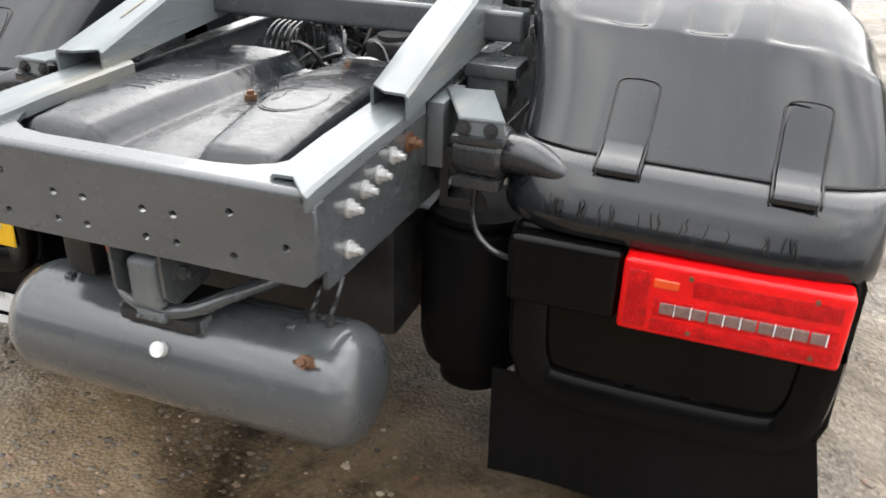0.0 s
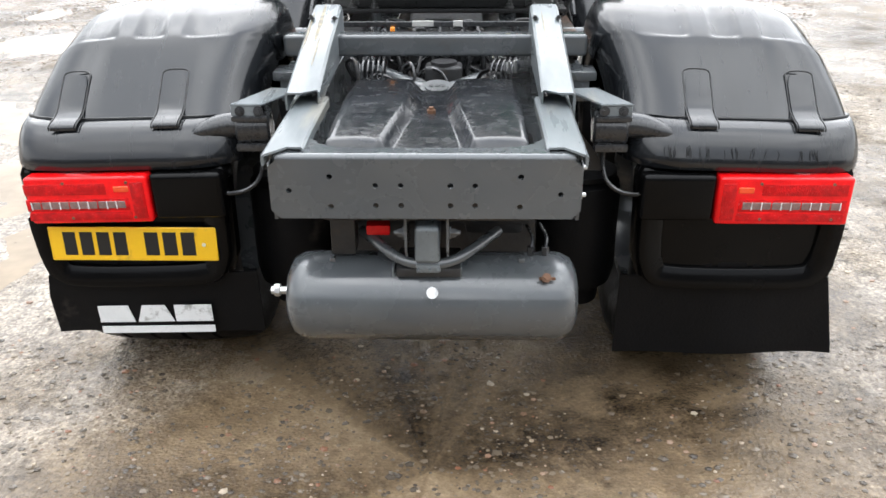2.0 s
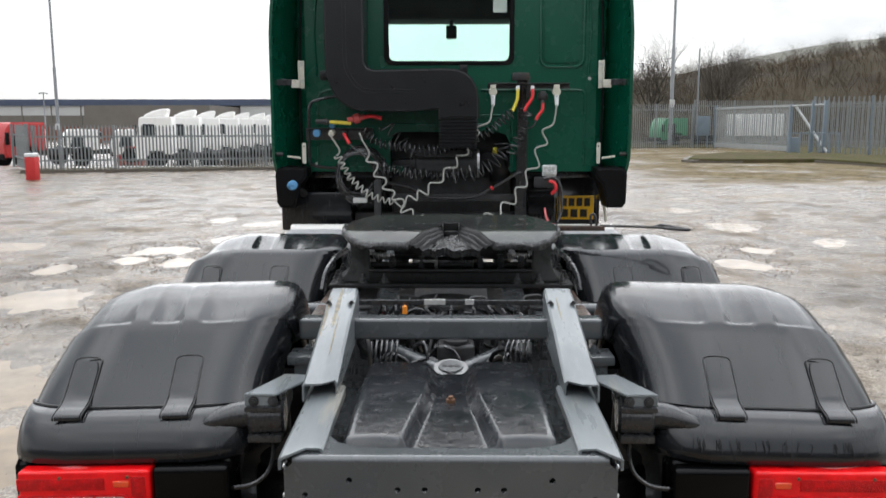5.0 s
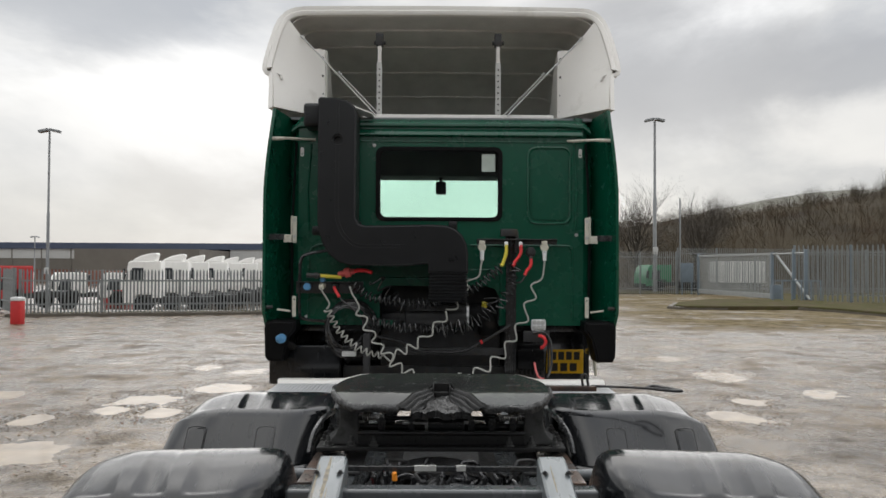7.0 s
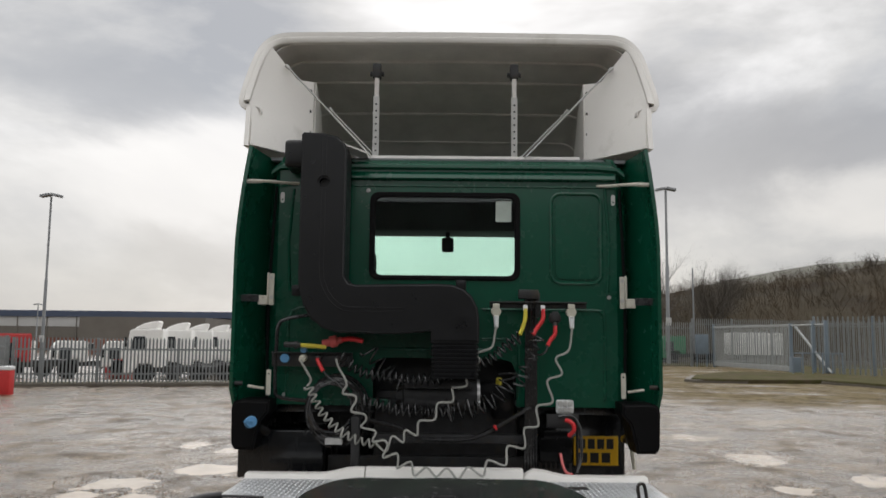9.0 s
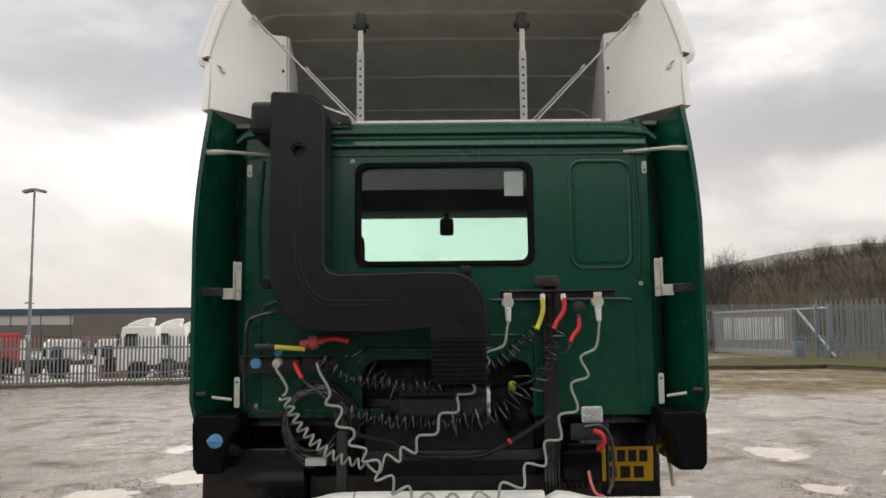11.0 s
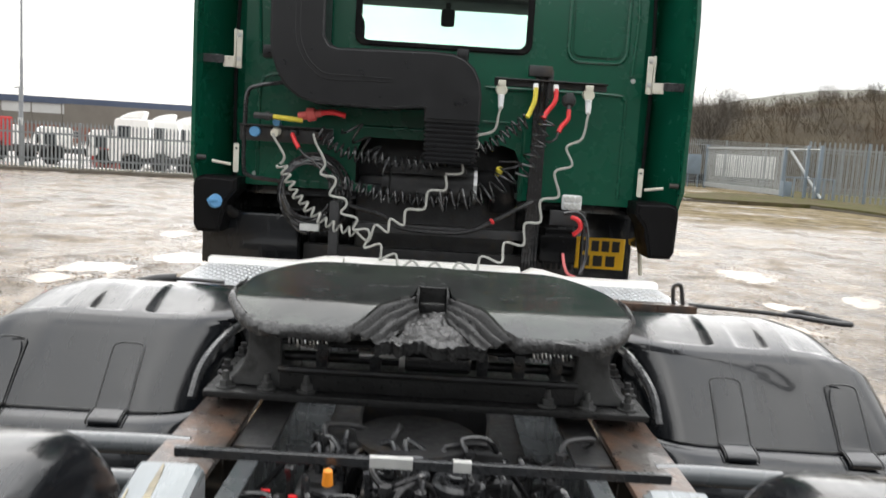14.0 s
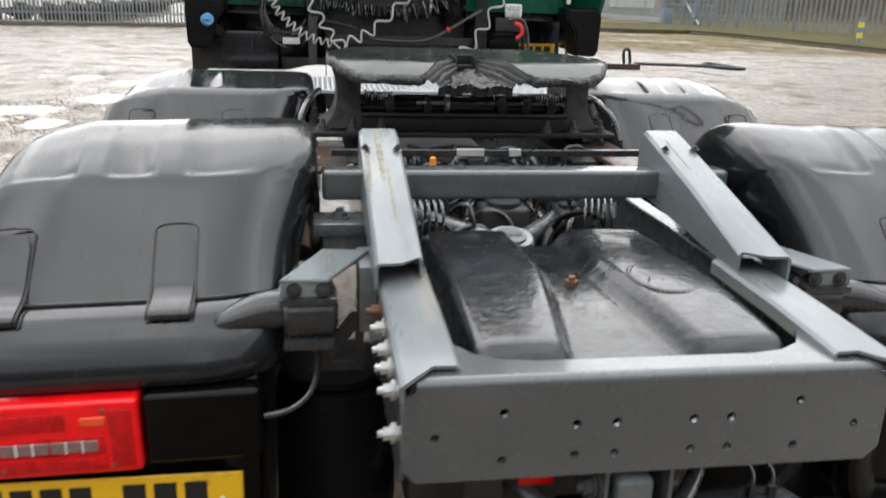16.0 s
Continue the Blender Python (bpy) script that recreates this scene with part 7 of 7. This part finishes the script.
for k in range(1, 66):
    share(gp, gm @ pose(0.1 + k * (gd.length - 0.2) / 66, 0, 0), gate)
for p, m_, h in ((g0, BLUE_GREY, 3.0), (g1, BLUE_GREY, 2.9), (Vector((20.15, 44.6, 0)), BLUE_GREY, 3.0), (Vector((20.3, 43.4, 0)), BLUE_GREY, 3.0)):
    b = bm_new()
    box(b, p.x - 0.08, p.x + 0.08, p.y - 0.08, p.y + 0.08, 0, h, 0.012)
    part("gate_post", b, m_, gate)
b = bm_new()
box(b, 19.8, 20.3, 46.6, 47.1, 0, 0.95, 0.02)
part("gate_motor", b, BLUE_GREY, gate)
b = bm_new()
tube(b, [(20.03, 46.6, 2.70), (20.35, 43.0, 0.20)], 0.07, 8)
tube(b, [(20.0, 47.2, 2.78), (20.3, 43.4, 2.78)], 0.05, 8)
part("gate_brace", b, GATE, gate)
b = bm_new()
box(b, 17.7, 18.6, 57.9, 58.1, 0.9, 2.3, 0.02)
tagged(part("control_cabinet", b, BLUE_GREY), "blue-grey control cabinet by the gate", "cabinet")
for x in (17.8, 18.5):
    b = bm_new()
    box(b, x - 0.04, x + 0.04, 57.96, 58.04, 0, 0.95)
    part("cabinet_leg", b, BLUE_GREY, bpy.data.objects["control_cabinet"])

# low railing beside the gate motor
railing = tagged(new("low_railing"), "low blue-grey steel railing in front of the gate", "railing")
b = bm_new()
box(b, 18.12, 20.80, 42.60, 42.66, 1.22, 1.28, 0.008, 1)
part("rail", b, BLUE_GREY, railing)
for k in range(6):
    b = bm_new()
    box(b, 18.16 + 0.52 * k - 0.035, 18.16 + 0.52 * k + 0.035, 42.60, 42.66, 0, 1.22, 0.008, 1)
    part("post", b, BLUE_GREY, railing)

# lamp poles
def lamp_pole(x, y, h, r, head, label):
    root = tagged(new("lamp_pole"), label, "street lamp")
    bb = bm_new()
    tube(bb, [(x, y, 0), (x, y, h * 0.55), (x, y, h * 0.56), (x, y, h)], [r * 1.25, r * 1.15, r * 0.85, r * 0.75], 12)
    part("pole", bb, POLE, root)
    for s in (-1, 1):
        bb = bm_new()
        box(bb, -head * 0.5, head * 0.5, -head * 0.35, head * 0.35, -head * 0.13, head * 0.13, head * 0.05)
        q = part("lamp_head", bb, POLE, root)
        q.matrix_basis = pose(x + s * head * 0.55, y, h + head * 0.12, 0, s * 12, 0)
    bb = bm_new()
    box(bb, x - r * 1.6, x + r * 1.6, y - r * 2.4, y - r * 1.1, h * 0.22, h * 0.22 + r * 5, 0.01)
    part("control_box", bb, CLAD_WHITE, root)
    return root


lamp_pole(-14.87, 29.4, 6.95, 0.05, 0.38, "grey lamp pole with two floodlights behind the fence")
lamp_pole(17.1, 62.9, 13.6, 0.12, 0.75, "tall grey lamp pole with two floodlights near the gate")
b = bm_new()
tube(b, [(21.2, 70, 0), (21.2, 70, 8.1)], [0.09, 0.06], 8)
tagged(part("thin_pole", b, POLE), "thin grey pole beyond the fence", "pole")
b = bm_new()
box(b, -26.0, -24.1, 62.0, 64.5, -1.05, 1.15, 0.03)
tagged(part("red_container", b, VAN_RED), "red steel container beyond the parked vans", "container")

# kerbs and grass
def strip(name, outline, h, material, label, category):
    bb = bm_new()
    plate(bb, outline, [], h, xy(0.0), min(0.03, h * 0.4))
    return tagged(part(name, bb, material), label, category, kind="structure")


island = [(10.6, 36.2), (10.9, 35.3), (13.0, 35.0), (16.3, 35.4), (17.2, 33.0), (17.5, 29.6), (18.2, 22.0), (18.6, 10.0), (24.0, 10.0), (21.6, 30.0), (20.6, 44.5), (15.2, 44.4), (12.0, 40.0)]
strip("kerb", island, 0.14, KERB, "weathered concrete kerb round a grass strip", "kerb")
cx, cy = 17.5, 34.0
strip("grass_strip", [(cx + (x - cx) * 0.96, cy + (y - cy) * 0.975) for x, y in island], 0.19, GRASS, "patchy winter grass strip by the fence", "grass")
strip("kerb", [(-15.4, 27.4), (-1.9, 31.2), (-1.9, 31.5), (-15.4, 27.7)], 0.13, KERB, "concrete kerb under the palisade fence", "kerb")
strip("grass_verge", [(-15.4, 27.7), (-1.9, 31.5), (-1.9, 32.4), (-15.4, 28.7)], 0.12, GRASS, "thin grass verge under the fence", "grass")
strip("grass_field", [(21.9, 20.0), (20.9, 45.4), (20.7, 57.8), (17.8, 58.9), (9.0, 57.0), (4.0, 56.6), (4.0, 67.0), (70.0, 67.0), (70.0, 20.0)], 0.06, GRASS, "rough grass and scrub behind the fence", "grass")
root = tagged(new("striped_bollard"), "blue and yellow striped bollard on the grass", "bollard")
for k in range(5):
    bb = bm_new()
    cyl(bb, (19.2, 27.3, 0.18 + 0.19 * k), (19.2, 27.3, 0.37 + 0.19 * k), 0.10, n=14)
    part("bollard_band", bb, YELLOW_HOSE if k % 2 else BLUE_GREY, root)
bol = tagged(new("red_barrier_post"), "red and white barrier post at the yard entrance", "bollard")
b = bm_new()
box(b, -13.32, -13.0, 23.75, 24.05, 0, 0.74, 0.03)
part("post_body", b, mat("red_post_paint", (0.55, 0.03, 0.03), 0.5, var=0.15, scale=6), bol)
b = bm_new()
box(b, -13.33, -12.99, 23.74, 24.06, 0.74, 0.86, 0.04)
part("post_cap", b, PALE, bol)

# parked lorries behind the fence
def lorry(name, label, paint, m, low=False):
    """A lorry cab unit, nose towards local -x."""
    root = tagged(new(name), label, "lorry", "parked lorries")
    hgt = 2.3 if low else 3.2
    bb = bm_new()
    plate(bb, [(-1.15, 0.55), (-1.2, 1.2), (-1.05, 1.9), (-0.85, hgt - 0.1), (-0.7, hgt), (1.0, hgt), (1.05, hgt - 0.1), (1.05, 0.9), (0.6, 0.9), (0.5, 1.1), (-0.35, 1.1), (-0.5, 0.6)], [], 2.4, lambda u, v, w: (u, 1.2 - w, v), 0.06)
    part("cab_body", bb, paint, root)
    bb = bm_new()
    if not low:
        plate(bb, [(-0.62, hgt + 0.005), (-0.5, hgt + 0.14), (-0.1, hgt + 0.34), (0.4, hgt + 0.47), (0.72, hgt + 0.5), (0.78, hgt + 0.42), (0.66, hgt + 0.005)], [], 2.0, lambda u, v, w: (u, 1.0 - w, v), 0.12)
        part("roof_deflector", bb, paint, root)
    else:
        bb.free()
    bb = bm_new()
    plate(bb, [(-1.05, 0), (1.05, 0), (0.98, 0.85), (-0.98, 0.85)], [], 0.03, lambda u, v, w: (-1.09 + 0.22 * v / 0.85 - w, u, hgt - 1.25 + v))
    part("windscreen", bb, DARK_GLASS, root)
    for s in (-1, 1):
        bb = bm_new()
        plate(bb, [(-0.75, hgt - 1.2), (0.05, hgt - 1.2), (0.05, hgt - 0.45), (-0.62, hgt - 0.45)], [], 0.02, lambda u, v, w: (u, s * (1.2 + w), v))
        part("side_window", bb, DARK_GLASS, root)
        for x in (-0.05, 3.2):
            bb = bm_new()
            lathe(bb, [(0.12, 0.0), (0.13, 0.26), (0.16, 0.30), (0.16, 0.46), (0.12, 0.50), (-0.16, 0.50), (-0.18, 0.3), (-0.18, 0.0)], (0, 0, 0), 20)
            q = part("lorry_wheel", bb, RUBBER, root)
            q.matrix_basis = pose(x, s * 1.03, 0.5, 0, 0, 90 * s)
        bb = bm_new()
        box(bb, -1.15, -1.0, s * 1.28 - 0.08, s * 1.28 + 0.08, hgt - 1.1, hgt - 0.5, 0.03)
        part("wing_mirror", bb, RUBBER, root)
    bb = bm_new()
    box(bb, -0.9, 4.2, -0.45, 0.45, 0.6, 0.95, 0.02)
    part("lorry_chassis", bb, DARK, root)
    bb = bm_new()
    box(bb, -1.23, -1.0, -1.1, 1.1, 0.45, 0.75, 0.03)
    part("front_bumper", bb, RUBBER, root)
    root.matrix_basis = m
    return root


first_lorry = lorry("white_lorry", "white lorry parked in a row behind the fence", VAN_WHITE, pose(-18.5, 50.0, -1.0, 0, 0, 12))
for k in range(1, 9):
    copy_thing(first_lorry, pose(-18.4 + 0.25 * k + (0.1 if k % 2 else 0), 50.0 + 4.1 * k, -1.0, 0, 0, 12 + (k * 7 % 5) - 2))
van = lorry("white_van", "white van parked behind the fence", VAN_WHITE, pose(-25.6, 55.0, -0.9, 0, 0, 30), True)
copy_thing(van, pose(-22.6, 56.0, -0.9, 0, 0, 24))
copy_thing(van, pose(-28.6, 54.0, -0.9, 0, 0, 28))
lorry("red_lorry", "red lorry parked beyond the yard entrance", VAN_RED, pose(-22.3, 40.0, -0.45, 0, 0, 60), True)
lorry("green_skip_lorry", "green vehicle parked behind the far fence", mat("green_vehicle_paint", (0.03, 0.20, 0.09), 0.4, var=0.3, scale=2), pose(17.8, 66.0, -0.1, 0, 0, 10), True)

# warehouse
wh = tagged(new("warehouse"), "long low warehouse with blue fascia and grey cladding", "building")
for name, x0, x1, y0, z0, z1, m_ in (("lower_wall", -150, -22, 110.0, -1.0, 1.4, BRICK), ("dark_wall", -150, -22, 109.95, 1.4, 2.9, CLAD_GREY), ("pale_wall", -150, -48, 109.9, 2.9, 4.2, CLAD_WHITE), ("fascia", -150, -2, 109.7, 4.2, 5.05, CLAD_BLUE), ("grey_wall", -43.4, -28.5, 96.0, -0.5, 3.95, CLAD_GREY), ("end_wall", -28.4, -2, 109.9, -1.0, 4.2, CLAD_WHITE)):
    b = bm_new()
    box(b, x0, x1, y0, y0 + 20, z0, z1)
    part(name, b, m_, wh)
post_bm = bm_new()
box(post_bm, -0.075, 0.075, 109.84, 109.96, -0.5, 4.2)
first_post = part("wall_post", post_bm, CLAD_GREY, wh)
for k in range(30):
    share(first_post, pose(-150 + 4 * k, 0, 0), wh)

# brick block in front of the cladding
block = tagged(new("brick_block"), "low red brick block with small pale windows and a grey door", "building")
b = bm_new()
box(b, -39.2, -34.2, 88.0, 92.0, -1.2, 1.35, 0.02)
part("brick_wall", b, BRICK, block)
for x in (-38.4, -35.6):
    b = bm_new()
    box(b, x - 0.45, x + 0.45, 87.94, 88.02, 0.2, 0.95, 0.02)
    part("window_frame", b, CLAD_WHITE, block)
    b = bm_new()
    box(b, x - 0.36, x + 0.36, 87.90, 87.95, 0.28, 0.87)
    part("pane", b, DARK_GLASS, block)
b = bm_new()
box(b, -38.0, -34.6, 87.92, 88.02, -1.2, -0.1, 0.02)
part("door", b, BLUE_GREY, block)
lamp_pole(-30.4, 60.0, 4.0, 0.05, 0.30, "short grey lamp pole far behind the vans")
trailer = tagged(new("white_trailer"), "white box trailer parked behind the sliding gate", "trailer")
b = bm_new()
box(b, 23.4, 27.4, 66.5, 69.0, 0.75, 2.55, 0.04)
part("trailer_box", b, VAN_WHITE, trailer)
b = bm_new()
box(b, 23.6, 27.2, 66.8, 68.7, 0.45, 0.75, 0.02)
part("trailer_frame", b, DARK, trailer)
for x in (24.2, 26.6):
    b = bm_new()
    cyl(b, (x, 66.7, 0.5), (x, 66.95, 0.5), 0.42, n=20, bev=0.03)
    part("trailer_wheel", b, RUBBER, trailer)

# scrub bank, hill and bare trees
def bank_height(x, y):
    top = 6.2 + 2.6 * max(0.0, min(1.0, (x - 12) / 23)) + 1.2 * max(0.0, min(1.0, (x - 35) / 13)) + 3.6 * max(0.0, min(1.0, (x - 48) / 20)) + 3.0 * max(0.0, min(1.0, (x - 68) / 40))
    rise = max(0.0, min(1.0, (y - 66) / 56))
    return top * rise * rise * (3 - 2 * rise) + 0.9 * noise.noise((x * 0.11, y * 0.11, 3)) * rise


b = bm_new()
sheet(b, [[Vector((x, y, bank_height(x, y) + 0.08)) for x in range(4, 172, 4)] for y in range(64, 132, 4)])
tagged(part("bank", b, BANK), "brown scrub-covered bank beyond the fence", "hillside", kind="structure")
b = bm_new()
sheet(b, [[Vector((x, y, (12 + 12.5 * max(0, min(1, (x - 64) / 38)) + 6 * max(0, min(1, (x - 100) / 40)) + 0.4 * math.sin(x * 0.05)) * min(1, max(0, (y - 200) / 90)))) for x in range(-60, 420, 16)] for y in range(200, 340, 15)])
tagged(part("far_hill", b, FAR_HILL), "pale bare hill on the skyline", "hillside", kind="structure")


def grow(verts, faces, p, d, length, r, depth, rnd, spread):
    """One limb as a three-sided tapered tube, then its branches."""
    steps = 3 if depth > 1 else 2
    prev = None
    q, dd = p.copy(), d.copy()
    for k in range(steps + 1):
        rad = r * (1 - 0.5 * k / steps)
        a = dd.orthogonal().normalized()
        c = dd.cross(a)
        n0 = len(verts)
        for j in range(3):
            t = 2 * math.pi * j / 3
            verts.append(q + a * (rad * math.cos(t)) + c * (rad * math.sin(t)))
        if prev is not None:
            for j in range(3):
                faces.append((prev + j, prev + (j + 1) % 3, n0 + (j + 1) % 3, n0 + j))
        prev = n0
        if depth > 0 and k > 0:
            for _ in range(2 if k < steps else 3):
                nd = (dd + Vector((rnd.uniform(-1, 1), rnd.uniform(-1, 1), rnd.uniform(-0.35, 0.8))) * spread).normalized()
                grow(verts, faces, q, nd, length * rnd.uniform(0.5, 0.75), rad * 0.55, depth - 1, rnd, spread)
        dd = (dd + Vector((rnd.uniform(-1, 1), rnd.uniform(-1, 1), rnd.uniform(-0.2, 0.5))) * 0.22).normalized()
        q = q + dd * (length / steps)


def bare_tree(x, y, z, h, seed, label, depth=4):
    rnd = random.Random(seed)
    root = tagged(new("bare_tree"), label, "tree")
    v, f = [], []
    bb = bm_new()
    tube(bb, [(x, y, z - 0.3), (x + 0.1, y, z + h * 0.15), (x, y, z + h * 0.36)], [h * 0.04, h * 0.028, h * 0.022], 8)
    part("trunk", bb, BARK, root)
    for k in range(9):
        a = 2 * math.pi * k / 9 + rnd.uniform(-0.3, 0.3)
        grow(v, f, Vector((x, y, z + h * rnd.uniform(0.22, 0.36))), Vector((math.cos(a), math.sin(a), rnd.choice((0.3, 0.6, 1.0, 1.8, 3.0)))).normalized(), h * rnd.uniform(0.29, 0.37), h * 0.011, depth, rnd, 0.9)
    me_ = bpy.data.meshes.new("crown")
    me_.from_pydata(v, [], f)
    me_.materials.append(BARK)
    cr = new("crown", me_)
    cr.parent = root
    return root


bare_tree(17.6, 71.0, 0.0, 9.8, 5, "bare spreading oak behind the far fence", 3)
bare_tree(26.4, 82.0, 0.8, 8.6, 11, "bare slender tree on the bank", 3)
bare_tree(31.5, 96.0, 2.6, 8.0, 23, "bare slender tree on the bank", 3)
bare_tree(34.5, 101.0, 3.6, 8.0, 29, "bare slender tree on the bank", 3)
bare_tree(56.0, 120.0, 10.2, 4.6, 17, "tall bare tree on the skyline of the bank", 3)
bare_tree(63.5, 121.0, 11.6, 4.0, 31, "tall bare tree on the skyline of the bank", 3)
bare_tree(67.5, 120.0, 12.0, 5.0, 37, "tall bare tree on the skyline of the bank", 3)
rnd = random.Random(21)
sv, sf = [], []
for k in range(3000):
    x = rnd.uniform(8, 96)
    y = 66 + 60 * rnd.random() ** 0.8
    if x > 75 and rnd.random() < 0.5:
        continue
    z = bank_height(x, y) - 0.3
    hh = rnd.uniform(1.2, 2.9) * (0.85 if y > 112 else 1.0)
    for j in range(4):
        grow(sv, sf, Vector((x + rnd.uniform(-0.6, 0.6), y, z)), Vector((rnd.uniform(-1.0, 1.0), rnd.uniform(-0.7, 0.7), 1)).normalized(), hh * rnd.uniform(0.45, 0.95), 0.022, 1, rnd, 0.95)
me = bpy.data.meshes.new("scrub")
me.from_pydata(sv, [], sf)
me.materials.append(TWIGS)
tagged(new("scrub", me), "leafless brown scrub and saplings on the bank", "scrub", kind="stuff")

# plain dark wall, added unseen behind the yard to block low sky light
UNSEEN_WALL = mat("dark_unseen_wall", (0.055, 0.055, 0.054), 0.8, var=0.3, scale=0.5)
b = bm_new()
box(b, -50, 50, -19.0, -18.0, -0.3, 6.4)
tagged(part("unseen_wall_south", b, UNSEEN_WALL), "plain dark wall added unseen, closing the yard and blocking low light", "wall", kind="structure")

# loose stones near the truck
rnd = random.Random(33)
stv, stf = [], []
for k in range(18200):
    x, y = rnd.uniform(-5.5, 5.5), rnd.uniform(-2.4, 6.0)
    if k > 3200:
        x, y = rnd.uniform(-2.0, 2.0), rnd.uniform(-0.9, 0.9)
    r = rnd.choice((0.004, 0.005, 0.006, 0.008, 0.011)) * rnd.uniform(0.7, 1.4)
    if k >= 5200:
        x, y = rnd.uniform(-8.0, 8.0), rnd.uniform(4.0, 15.0)
        r = rnd.uniform(0.006, 0.015)
        if k >= 7600:
            px, py, rx, ry = POOLS[k % len(POOLS)]
            a, far = rnd.uniform(0, 6.28), rnd.uniform(0.85, 1.9)
            x, y = px + rx * far * math.cos(a), py + ry * far * math.sin(a)
            r = rnd.uniform(0.005, 0.016)
        elif noise.noise((x * 0.8, y * 0.8, 8.8)) < 0.0:
            continue
    if k >= 11200:
        x, y = rnd.gauss(0.0, 1.1), rnd.uniform(-1.1, 0.7)
        r = 0.003 + 0.009 * rnd.random() ** 3
    if abs(x) < 1.6 and y < 1.0 and noise.noise((x * 1.4, y * 1.4, 2.5)) + 0.5 * noise.noise((x * 4.0, y * 4.0, 1.5)) < rnd.uniform(-0.25, 0.35):
        continue
    z = ground_height(x, y) - 0.12 * r
    n0 = len(stv)
    a0 = rnd.uniform(0, 6.28)
    for ring_z, rr in ((-0.3, 0.9), (0.35, 0.85)):
        for j in range(5):
            a = a0 + 2 * math.pi * j / 5
            q = rr * rnd.uniform(0.75, 1.25)
            stv.append((x + r * q * math.cos(a) * 1.2, y + r * q * math.sin(a), z + r * ring_z))
    stv.append((x, y, z + r * 0.62))
    for j in range(5):
        stf.append((n0 + j, n0 + (j + 1) % 5, n0 + 5 + (j + 1) % 5, n0 + 5 + j))
        stf.append((n0 + 5 + j, n0 + 5 + (j + 1) % 5, n0 + 10))


def stone_material():
    m = mat("wet_stone", (0.22, 0.20, 0.17), 0.22, var=0.4, scale=8.0)
    nt = m.node_tree
    g = nt.nodes.new("ShaderNodeNewGeometry")
    r = nt.nodes.new("ShaderNodeValToRGB")
    r.color_ramp.elements[0].color, r.color_ramp.elements[1].color = (0.060, 0.049, 0.038, 1), (0.42, 0.36, 0.27, 1)
    r.color_ramp.elements.new(0.55).color = (0.115, 0.092, 0.068, 1)
    r.color_ramp.elements.new(0.86).color = (0.19, 0.15, 0.105, 1)
    r.color_ramp.elements.new(0.93).color = (0.21, 0.09, 0.05, 1)
    nt.links.new(g.outputs["Random Per Island"], r.inputs["Fac"])
    nt.links.new(r.outputs["Color"], nt.nodes["Principled BSDF"].inputs["Base Color"])
    return m


me = bpy.data.meshes.new("gravel")
me.from_pydata(stv, [], stf)
me.materials.append(stone_material())
tagged(new("gravel", me), "loose wet gravel scattered over the yard", "gravel", kind="stuff")
